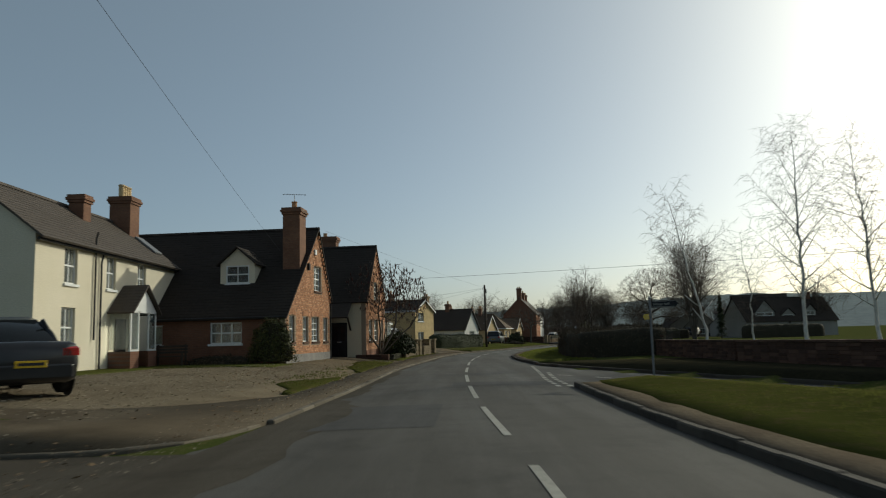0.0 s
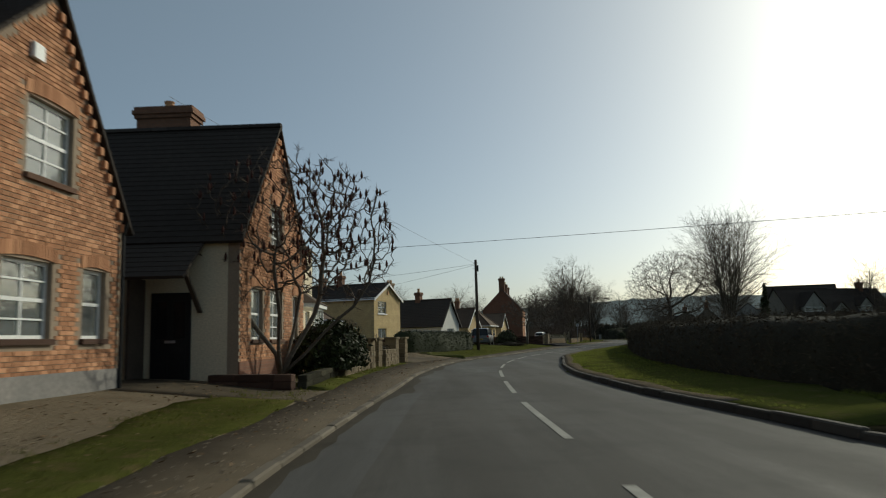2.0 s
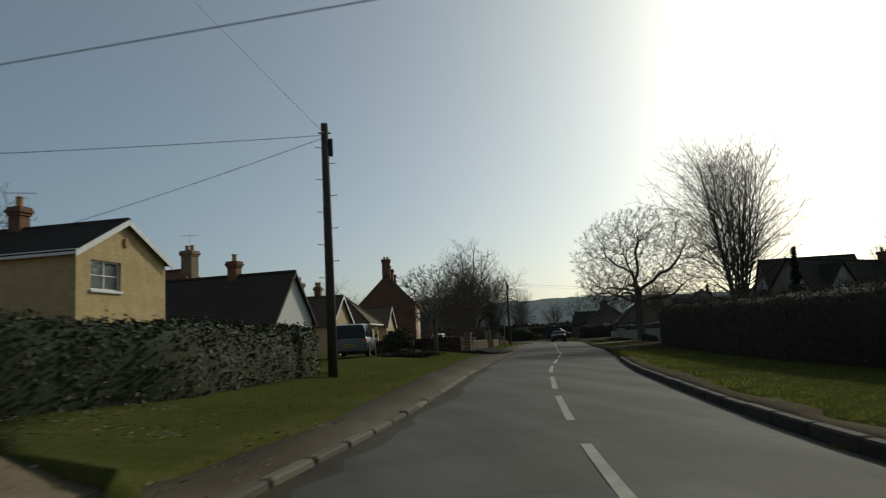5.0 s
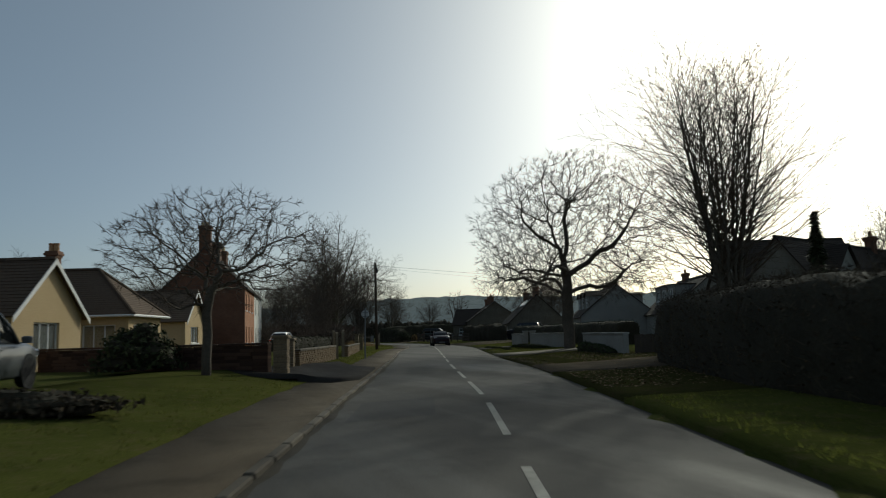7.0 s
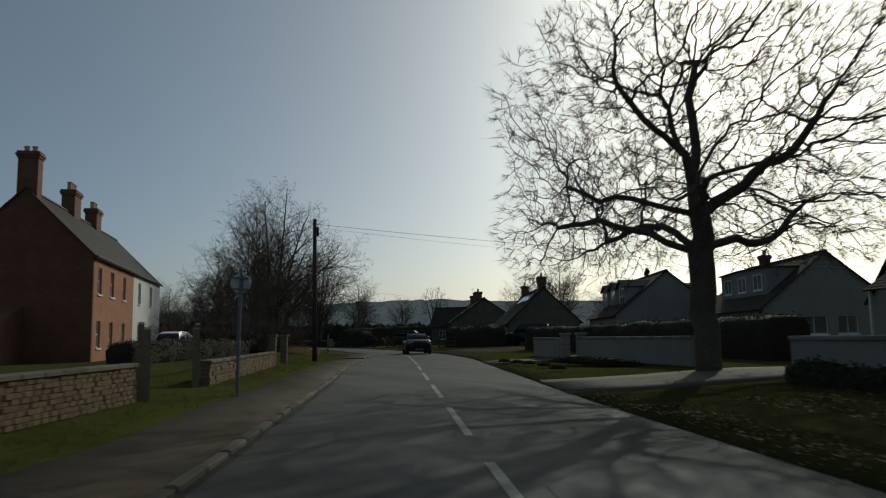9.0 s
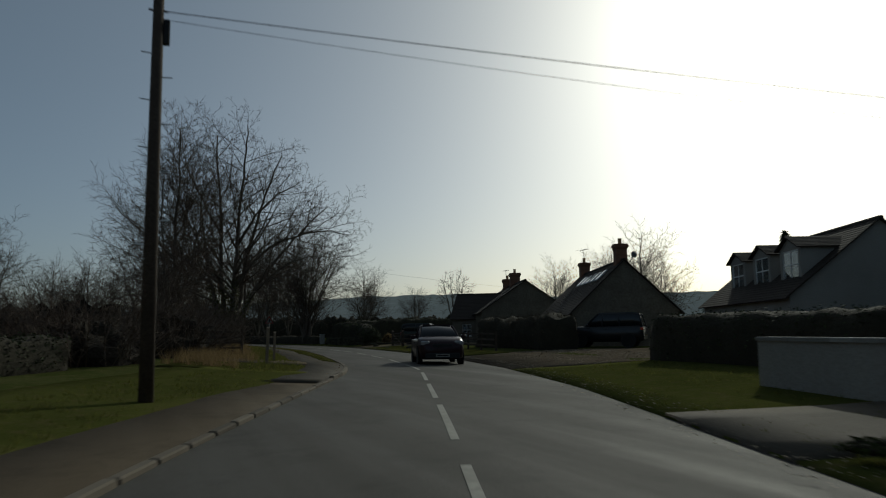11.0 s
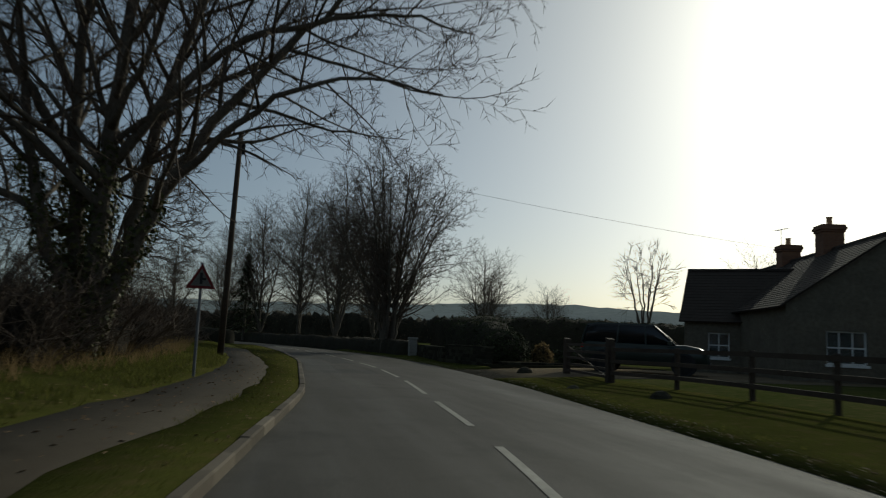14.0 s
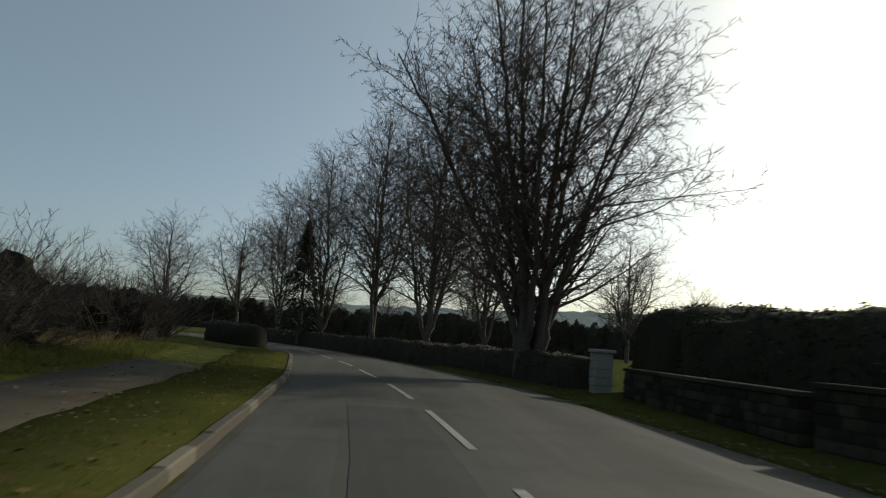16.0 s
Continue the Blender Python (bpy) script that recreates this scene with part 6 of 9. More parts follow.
# ---- hand-laid bricks of the two cottage gables, each with its own edges ----
def brick_skin(parent, m, length, top, holes, near, seed, h=0.075, w=0.225):
    """Bricks proud of the mortar on a wall's outer face. near: (x0, z0, x1, z1), the stretch whose bricks are single parts."""
    rng = random.Random(seed)
    tx, tz = np.array(top).T
    rest, singles = MB(), 0
    mesh = MB().cbox(-0.1065, -0.014, -0.032, 0.1065, 0.01, 0.033, 0.004).mesh("brick")
    mesh.materials.append(BRICK_PIECE)
    half = MB().cbox(-0.05, -0.014, -0.032, 0.05, 0.01, 0.033, 0.004).mesh("brick_half")
    half.materials.append(BRICK_PIECE)
    r = 0
    z = 0.44
    while z < max(tz):
        x = (0.1125 if r % 2 else 0.0) - 0.1
        header = r % 4 == 3
        bw = 0.1125 if header else w
        while x < length:
            cx, x = x + bw / 2, x + bw
            lo, hi = cx - bw / 2, cx + bw / 2
            if lo < 0.0 or hi > length or z + 0.06 > min(np.interp(lo, tx, tz), np.interp(hi, tx, tz)) - 0.02:
                continue
            if any(hi > a - 0.01 and lo < c + 0.01 and z + 0.037 > b - 0.01 and z - 0.037 < d + 0.01 for a, b, c, d in holes):
                continue
            dy = rng.uniform(-0.005, 0.004)
            if singles < 300 and near[0] < cx < near[2] and near[1] < z < near[3]:
                part("brick", half if header else mesh, BRICK_PIECE, parent, m=m @ pose(cx, dy, z, 0, rng.uniform(-0.6, 0.6), 0))
                singles += 1
            else:
                e, y = 0.004, -0.013 + dy
                k = bw / 2 - 0.006
                rest.add([(cx - k, 0, z - 0.032), (cx + k, 0, z - 0.032), (cx + k, 0, z + 0.032), (cx - k, 0, z + 0.032),
                          (cx - k + e, y, z - 0.028), (cx + k - e, y, z - 0.028), (cx + k - e, y, z + 0.028), (cx - k + e, y, z + 0.028)],
                         [(4, 5, 6, 7), (0, 1, 5, 4), (1, 2, 6, 5), (2, 3, 7, 6), (3, 0, 4, 7)])
        z += h
        r += 1
    ob = part("brickwork", rest, BRICK_PIECE, parent, m=m, fix=False)
    ob["kind"] = "stuff"


def arch(parent, m, x0, x1, z, seed):
    """A soldier arch of bricks over an opening."""
    mb = MB()
    n = round((x1 - x0 + 0.2) / 0.08)
    for i in range(n):
        f = (i + 0.5) / n * 2 - 1
        x = (x0 + x1) / 2 + f * (x1 - x0 + 0.2) / 2
        zz = z + 0.05 * (1 - f * f) - 0.02
        mb.box(x - 0.033, -0.03, zz, x + 0.033, 0.0, zz + 0.21)
    part("arch", mb, BRICK_PIECE, parent, m=m)


BM = pose(0, BW, 0, 0, 0, 270)
B_HOLES = [(0.55, 0.95, 1.3, 2.1), (2.6, 0.95, 3.4, 2.1), (4.05, 0.95, 5.3, 2.12), (6.2, 0.95, 6.95, 2.12), (4.5, 3.4, 5.75, 4.6)]
brick_skin(B, BM, BW, [(0, 2.1), (BW - 2.4, 6.45), (BW, 3.15)], [(a - 0.06, b - 0.1, c + 0.06, d + 0.2) for a, b, c, d in B_HOLES], (3.4, 0.5, 7.5, 2.6), 1)
for a, b, c, d in B_HOLES:
    arch(B, BM, a, c, d + 0.02, 1)
CM = pose(0, 6.0, 0, 0, 0, 270)
C_HOLES = [(0.9, 0.9, 1.8, 2.1), (2.45, 0.9, 3.6, 2.15), (4.75, 0.9, 5.3, 2.1), (2.55, 3.3, 3.6, 4.35)]
brick_skin(C, CM, 6.0, [(0, 3.2), (3.0, 6.5), (6.0, 3.2)], [(a - 0.06, b - 0.1, c + 0.06, d + 0.2) for a, b, c, d in C_HOLES], (0.0, 0.5, 2.6, 3.2), 2)
for a, b, c, d in C_HOLES:
    arch(C, CM, a, c, d + 0.02, 2)
# dentils along the gable edges
for parent, mm, top in ((B, BM, [(BW - 2.4, 6.45), (BW, 3.15)]), (C, CM, [(3.0, 6.5), (6.0, 3.2)]), (C, CM, [(3.0, 6.5), (0.0, 3.2)])):
    (x0, z0), (x1, z1) = top
    dentil = MB().box(-0.05, -0.09, -0.07, 0.05, 0, 0.07).mesh("dentil")
    for i in range(16):
        f = (i + 0.5) / 16
        part("dentil", dentil, BRICK_PIECE, parent, m=mm @ pose(x0 + (x1 - x0) * f, 0, z0 + (z1 - z0) * f - 0.27))


# ---- garden walls of single stones ----
def stone_wall(name, label, a, b, h, z=0.15, thick=0.3, course=0.17, seed=1, long=(0.22, 0.48), mat=None, cope=True, both=True, core=None, cope_mat=None):
    rng = random.Random(seed)
    dx, dy = b[0] - a[0], b[1] - a[1]
    L = math.hypot(dx, dy)
    w = thing(name, label, "wall", frame_at(a[0], a[1], dx, dy, z))
    part("core", MB().box(0.015, -thick + 0.02, -0.3, L - 0.015, -0.02, h - 0.01), core or MORTAR, w)
    meshes = []
    for k in range(3):
        mb = MB().cbox(-0.5, -0.5, -0.5, 0.5, 0.5, 0.5, 0.07)
        mb.v = [(x + 0.05 * noise.noise(Vector((x * 3, y * 3, z_ * 3 + k * 7))), y, z_ + 0.05 * noise.noise(Vector((x * 2 + 9, y, z_ * 3 + k * 5)))) for x, y, z_ in mb.v]
        me = mb.mesh("stone")
        me.materials.append(mat or STONE)
        meshes.append(me)
    n = max(1, round(h / course))
    ch = h / n
    for j in range(n):
        x = 0.0
        while x < L - 0.02:
            ln = min(rng.uniform(*long), L - x)
            if L - x - ln < 0.12:
                ln = L - x
            ob = part("stone", meshes[rng.randrange(3)], mat or STONE, w)
            ob.matrix_basis = pose(x + ln / 2, -thick / 2 + rng.uniform(-0.012, 0.012), (j + 0.5) * ch) @ Matrix.Diagonal((ln - 0.012, thick + rng.uniform(0, 0.03), ch - 0.012, 1))
            x += ln
    if cope:
        x = 0.0
        while x < L - 0.02:
            ln = min(rng.uniform(0.5, 0.7), L - x)
            part("coping_stone", MB().cbox(x + 0.004, -thick - 0.04, h + 0.002, x + ln - 0.004, 0.04, h + 0.07, 0.015), cope_mat or mat or STONE, w)
            x += ln
    return w


def pillar(name, label, x, y, h, s=0.5, z=0.15, turn=75.0, seed=1, mat=None):
    rng = random.Random(seed)
    w = thing(name, label, "pillar", pose(x, y, z, 0, 0, turn), "gate pillars")
    n = round(h / 0.2)
    for j in range(n):
        f = rng.uniform(0.35, 0.65) * s
        for k, (x0, x1) in enumerate(((0, f - 0.004), (f + 0.004, s))):
            part("stone", MB().cbox(x0 - s / 2, -s / 2 + rng.uniform(-0.01, 0.01), j * h / n - (0.3 if j == 0 else 0), x1 - s / 2, s / 2 + rng.uniform(-0.01, 0.01), (j + 1) * h / n - 0.008, 0.015), mat or STONE, w)
    part("cap", MB().cbox(-s / 2 - 0.05, -s / 2 - 0.05, h, s / 2 + 0.05, s / 2 + 0.05, h + 0.08, 0.025), mat or STONE, w)
    return w


stone_wall("garden_wall", "low stone garden wall with plants along its top", (-2.35, 46.6), (-1.95, 51.5), 0.62, 0.15, seed=3, cope=False)
pillar("gate_pillar", "square stone gate pillar with an oval name plate", -1.8, 51.95, 0.98, 0.48, seed=4)
pillar("gate_pillar", "square stone gate pillar at the garden path", -1.62, 53.35, 0.98, 0.48, seed=5)
stone_wall("garden_wall", "low stone garden wall stepping down beside the drive", (-1.5, 53.7), (-1.15, 56.4), 0.6, 0.15, seed=6, cope=False)
pillar("gate_pillar", "square stone gate pillar beside the drive", -1.08, 56.75, 1.0, 0.46, seed=7)
pillar("gate_pillar", "square stone gate pillar at the drive entrance", -0.72, 58.0, 1.0, 0.44, seed=8)
stone_wall("side_wall", "low stone wall along the drive side", (-1.3, 57.0), (-4.2, 58.0), 0.75, 0.2, seed=9)
plate = part("name_plate", MB().lathe([(0.16, -0.015), (0.19, -0.008), (0.19, 0.008), (0.16, 0.015)], 20), STONE, None, m=pose(-1.45, 51.75, 1.2, 90, 0, 90) @ Matrix.Diagonal((1.25, 0.75, 1, 1)))
tagged(plate, "oval pale stone name plate on the pillar", "plate")
part("lettering", MB().box(-0.13, -0.02, 0.017, 0.13, 0.02, 0.02), TIMBER_DARK, plate)

# ---- trees ----
def stems(rng, n, base, spread, h, r0=0.3):
    """Several stems that rise and lean out from one base."""
    o = []
    for i in range(n):
        a = 2 * math.pi * (i + rng.uniform(-0.3, 0.3)) / n
        lean = spread * rng.uniform(0.5, 1.0)
        line = []
        for k in range(8):
            f = k / 7
            line.append((r0 * math.cos(a) * (0.4 + f) + lean * math.cos(a) * f ** 1.4 + 0.22 * noise.noise(Vector((f * 4, i * 3.1, 0))) * f, r0 * math.sin(a) * (0.4 + f) + lean * math.sin(a) * f ** 1.4 + 0.22 * noise.noise(Vector((f * 4, i * 3.1, 9))) * f, base + h * f))
        o.append(line)
    return o


R = random.Random(5)
oak = grow(3, many_env(*[blob_env(0.8, 0, 6.95, 6.1, 6.2, 4.6, -0.95, 0.42)] * 5, blob_env(-2.5, -1.0, 4.2, 2.4, 3.0, 1.8, -0.9, 0.45), blob_env(4.6, 0.5, 4.4, 2.8, 3.0, 1.7, -0.9, 0.45), blob_env(-1.4, 3.9, 4.2, 2.4, 2.6, 2.2, -0.9, 0.45)), 8400,
           [[(0, 0, -0.3), (0, 0, 0.4), (0.02, 0, 1.2), (0.0, 0.02, 2.2), (-0.05, 0, 3.2), (0.0, 0, 4.2), (-0.15, 0, 5.0), (-0.35, 0, 5.8), (-0.7, 0.1, 6.6), (-1.0, 0.1, 7.4)],
            [5, (0.6, -0.1, 4.6), (1.3, -0.3, 5.0), (2.1, -0.4, 5.7), (2.9, -0.5, 6.0), (3.7, -0.6, 6.9)],
            [5, (-0.8, 0.2, 4.35), (-1.8, 0.4, 4.6), (-2.7, 0.6, 4.5), (-3.6, 0.8, 4.9)],
            [6, (0.25, 0.3, 5.7), (0.35, 0.4, 6.6), (0.3, 0.5, 7.6), (0.6, 0.5, 8.5)], [4, (0.9, 0.5, 3.5), (2.0, 0.8, 3.75), (3.2, 1.0, 3.7), (4.2, 1.2, 4.1), (5.2, 1.3, 4.9)],
            [5, (-0.6, -0.9, 4.5), (-1.6, -2.0, 4.6), (-2.6, -2.8, 4.3), (-3.6, -3.3, 3.8)], [4, (-0.8, 1.0, 3.8), (-1.7, 2.1, 4.3), (-2.4, 3.2, 4.2)], [4, (0.2, 1.2, 3.9), (0.3, 2.8, 4.3), (0.0, 4.2, 4.0)], [7, (-1.2, -0.2, 6.2), (-2.0, -0.4, 6.5), (-2.9, -0.6, 7.2)]], 0.25, 2.4, 0.4, 0.0, 0.36)
plant_tree("oak_tree", "tall bare oak with wide twisting limbs beside the driveway", 31.8, 117.85, 0.1, oak, 0.33, twigs=5, twig_len=0.5, thick=0.05, power=2.0, tip=0.008, twig_r=0.006, fill=0.98)
lime = branchy(8, stems(R, 14, -0.2, 2.2, 13.4, 0.5), [0.14 - 0.004 * k for k in range(14)], (0.4, 0.4), (0.5, 0.38), (46, 40), 0.024, 0.05, (0.25, 0.12), 0.5, 0.008, longest=5.2, per=0.2)
plant("lime_tree", "tall bare tree of many upright stems behind the hedge", 35.7, 109.2, 0.1, lime)
ash = branchy(11, [[(0, 0, -0.3), (0, 0, 0.6), (-0.1, 0, 1.6), (-0.4, 0.1, 2.6), (-0.6, 0.1, 4.5), (-0.75, 0.1, 6.5), (-0.7, 0.2, 9.0), (-1.0, 0.2, 12.0), (-1.2, 0.3, 15.6)],
                   [(0.05, -0.1, 0.4), (0.1, -0.2, 1.8), (0.15, -0.4, 4.5), (0.25, -0.5, 6.5), (0.4, -0.3, 9.5), (0.7, -0.3, 13.0), (0.9, -0.4, 16.4)],
                   [(0.2, 0.2, 0.6), (0.5, 0.4, 2.5), (0.75, 0.6, 4.2), (1.1, 0.7, 6.5), (1.8, 0.8, 9.5), (2.8, 0.9, 12.5), (3.6, 1.0, 14.6)],
                   [(0.2, -0.1, 0.9), (0.8, -0.3, 2.5), (1.4, -0.5, 4.0), (2.4, -0.8, 5.6), (3.8, -1.0, 7.4), (5.2, -1.2, 9.0), (6.6, -1.4, 10.4)],
                   [(1.4, -0.5, 4.0), (2.6, -1.3, 5.3), (4.0, -1.8, 6.3), (5.6, -2.2, 6.7), (7.4, -2.5, 6.4)],
                   [(-0.5, 0.1, 3.0), (-1.5, -0.1, 3.6), (-2.8, -0.2, 4.2), (-4.2, -0.4, 4.6), (-6.4, -0.5, 4.9)],
                   [(-0.6, 0.1, 4.6), (-1.6, -0.5, 6.2), (-2.7, -0.9, 8.2), (-3.8, -1.2, 10.4), (-4.8, -1.5, 12.6)],
                   [(-0.7, 0.1, 6.2), (-1.6, 0.9, 7.6), (-2.8, 2.0, 9.2), (-4.2, 3.0, 10.8)],
                   [(0.2, -0.5, 5.4), (1.0, -1.4, 6.8), (1.8, -2.8, 8.6), (2.4, -4.0, 10.6)],
                   [(0.2, -0.4, 4.0), (-0.8, -1.6, 5.0), (-1.8, -3.2, 5.6), (-2.8, -4.8, 5.8)],
                   [(1.0, 0.6, 6.0), (2.2, 1.6, 7.4), (3.6, 2.6, 8.8), (5.2, 3.4, 9.8)],
                   [(0.25, -0.4, 4.5), (1.5, -0.8, 6.4), (3.1, -1.1, 7.7), (4.9, -1.2, 8.4), (6.8, -1.3, 8.7), (8.3, -1.4, 8.4)],
                   [(0.4, -0.3, 7.6), (1.6, -0.5, 9.8), (3.2, -0.4, 11.4), (5.0, -0.2, 12.5)],
                   [(-0.7, 0.1, 8.0), (-1.8, -0.4, 10.0), (-3.0, -0.8, 12.2), (-3.6, -1.0, 14.2)],
                   [(0.3, -0.3, 3.4), (-0.9, -1.0, 4.6), (-2.6, -1.8, 6.0), (-4.4, -2.4, 7.2), (-6.0, -2.8, 8.0)],
                   [(-0.1, 0.0, 1.2), (-0.9, -0.3, 2.6), (-1.5, -0.4, 5.0), (-2.0, -0.5, 8.2), (-2.3, -0.5, 11.6)]],
              [0.28, 0.25, 0.22, 0.2, 0.11, 0.12, 0.13, 0.1, 0.11, 0.1, 0.1, 0.13, 0.11, 0.1, 0.11, 0.2], (0.5, 0.46, 0.5), (0.6, 0.45, 0.38), (50, 48, 45), 0.014, 0.085, (0.25, 0.12, 0.1), 0.36, 0.010, longest=5.6, per=0.15)
ash_tree = plant("ash_tree", "large bare roadside tree forking low into several ivied trunks", 31.9, 180.0, 0.15, ash)
ivy_on(ash_tree, [(0, 0, 0.2), (0, 0, 1.4), (-0.4, 0.1, 2.6), (-0.6, 0.1, 4.4)], 0.36, 1500, 5)
ivy_on(ash_tree, [(-0.1, 0, 1.2), (-0.9, -0.3, 2.6), (-1.5, -0.4, 4.6)], 0.3, 900, 9)
ivy_on(ash_tree, [(0.2, -0.1, 0.9), (0.8, -0.3, 2.5), (1.4, -0.5, 4.0)], 0.26, 600, 10)
ivy_on(ash_tree, [(0, 0, 1.4), (0.1, -0.3, 2.6), (0.2, -0.4, 5.0)], 0.32, 1000, 6)
fan_lines = [[(0.25 * math.cos(a), 0.25 * math.sin(a), -0.3)] + [(0.25 * math.cos(a) + math.cos(a) * w * f ** 1.25 + 0.15 * noise.noise(Vector((f * 3, a, 0))), 0.25 * math.sin(a) + math.sin(a) * w * f ** 1.25, 0.5 + hh * f) for f in (0.05, 0.15, 0.3, 0.5, 0.75, 1.0)]
             for a, w, hh in ((0.1, 3.5, 9.2), (0.9, 2.4, 11.2), (1.7, 4.2, 10.0), (2.4, 3.0, 11.4), (3.1, 4.6, 9.8), (3.8, 2.4, 11.6), (4.5, 4.2, 10.2), (5.2, 2.5, 11.2), (5.8, 3.2, 10.2), (0.5, 1.0, 12.6), (3.5, 0.9, 12.8))]
plant("hornbeam_tree", "broad fan-shaped bare tree of many stems by the bend", 43.5, 210.5, 0.1,
                 branchy(17, fan_lines, [0.17, 0.19, 0.16, 0.18, 0.17, 0.19, 0.16, 0.18, 0.16, 0.2, 0.19], (0.42, 0.46, 0.5), (0.48, 0.4, 0.4), (46, 44, 42), 0.026, 0.07, (0.2, 0.1, 0.1), 0.34, 0.013, longest=4.4, per=0.14))
mid_tree = plant("bare_tree", "bare roadside tree with a rounded twiggy crown", 26.5, 184.0, 0.3,
                 branchy(23, [[(0, 0, -0.3), (0, 0, 1.2), (0.05, 0, 2.4), (0, 0, 4.5), (0.1, 0.1, 7.0), (0, 0, 9.6)], [(0, 0, 1.6), (0.7, 0.2, 3.0), (1.4, 0.4, 5.0), (2.0, 0.5, 7.6)], [(0, 0, 1.4), (-0.8, 0.1, 2.8), (-1.6, 0, 4.6), (-2.2, -0.2, 7.0)], [(0, 0, 1.9), (0.1, 0.9, 3.4), (0.2, 1.7, 5.4), (0.2, 2.0, 7.4)], [(0, 0, 1.8), (-0.1, -0.9, 3.2), (0.1, -1.7, 5.0), (0, -2.2, 7.2)]],
                         [0.2, 0.13, 0.13, 0.12, 0.12], (0.55, 0.5), (0.36, 0.26), (52, 48), 0.016, 0.09, (0.2, 0.12), 0.55, 0.012, longest=4.2, per=0.2))
tall_tree = plant("bare_tree", "slender tall bare tree in a row by the bend", 41.6, 228.0, 0.3,
                  branchy(29, [[(0, 0, -0.3), (0, 0, 1.2), (0.1, 0, 3.5), (0.0, 0.1, 7.0), (0.3, 0, 11.0), (0.2, 0, 15.0)], [(0, 0, 0.9), (0.5, 0.1, 2.6), (1.1, 0.2, 5.5), (1.7, 0.3, 9.0), (2.0, 0.3, 12.6)], [(0, 0, 0.6), (-0.5, 0, 1.9), (-1.0, 0.1, 4.6), (-1.6, 0.1, 8.0), (-1.9, 0, 12.0)], [(0.05, 0, 2.6), (0.2, -0.9, 5.0), (0.3, -1.5, 8.4), (0.2, -1.7, 11.5)]],
                          [0.22, 0.15, 0.15, 0.13], (0.42, 0.46), (0.34, 0.26), (48, 46), 0.02, 0.08, (0.2, 0.12), 0.55, 0.012, longest=4.8, per=0.2))
shrub_sk = grow(33, many_env(blob_env(0, 0, 5.4, 4.2, 4.0, 4.0, -0.9, 0.45)), 3200, [[(0, 0, -0.3), (0, 0, 0.6), (0, 0, 1.4), (0, 0, 2.0)]] + [[3] + s[1:] for s in stems(R, 7, 1.9, 1.8, 4.2, 0.2)], 0.25, 2.2, 0.42, 0.05, 0.28)
shrub_tree = plant_tree("field_maple", "bushy bare tree with an ivied trunk beside the pole", 28.9, 195.5, 0.3, shrub_sk, 0.24, twigs=4, twig_len=0.6, thick=0.04, tip=0.010, twig_r=0.010, power=2.0)
ivy_on(shrub_tree, [(0, 0, 0.2), (0, 0, 2.0), (0, 0, 3.6)], 0.55, 1500, 7)


def scale_copy(ob, x, y, z, s, turn, label=""):
    c = copy_thing(ob, pose(x, y, z, 0, 0, turn))
    c.scale = (s, s, s)
    if label:
        c["label"] = label
    return c


for x, y, s, a in ((38.6, 235, 1.0, 80), (34.8, 243, 0.95, 200), (46, 236, 0.85, 140), (43, 246, 0.9, 20), (30.5, 252, 0.8, 300), (27.6, 166.0, 0.8, 60)):
    scale_copy(tall_tree, x, y, 0.3, s, a)
for x, y, s, a in ((22, 190, 0.7, 120), (27.0, 163, 0.55, 10), (65, 262, 1.3, 40), (20, 292, 1.5, 90), (8, 300, 1.6, 190),
                   (54, 300, 1.3, 100), (75, 292, 1.1, 250), (86, 292, 1.1, 10), (98, 215, 1.0, 310), (60, 170, 0.8, 30), (70, 188, 0.9, 222), (58, 118, 0.9, 66), (-14, 98, 1.0, 15), (-22, 92, 1.1, 75),
                   (-6, 190, 1.2, 45), (10, 215, 1.3, 155), (100, 250, 1.4, 20), (30, 330, 1.2, 77), (42, 340, 1.1, 177)):
    scale_copy(mid_tree, x, y, 0.3, s, a, "bare tree standing among the gardens and fields")
pop_sk = grow(31, blob_env(0, 0, 5.6, 2.6, 2.6, 3.4, -0.7, 0.6), 260, [[(0, 0, -0.2), (0, 0, 0.6)]] + [[1] + s[1:] for s in stems(R, 8, 0.6, 1.6, 6.5, 0.25)], 0.4, 2.6, 0.9, 0.5, 0.1)
plant_tree("pollard_willow", "pollarded bare willow with thin upright rods", 62.3, 211.0, 0.3, pop_sk, 0.3, twigs=3, twig_len=1.2, thick=0.03, twig_r=0.014, tip=0.012)
haw = grow(37, many_env(blob_env(0.3, 0, 3.6, 3.2, 3.0, 1.75, -0.85, 0.45)), 2400, [[(0, 0, -0.2), (0, 0, 0.6), (0.03, 0, 1.3), (0, 0, 1.9), (0.1, 0, 2.5)]], 0.22, 2.0, 0.36, -0.02, 0.36)
plant_tree("hawthorn_tree", "small bare spreading tree on the grass verge", 11.3, 102.4, 0.15, haw, 0.13, twigs=3, twig_len=0.42, thick=0.03, tip=0.008)


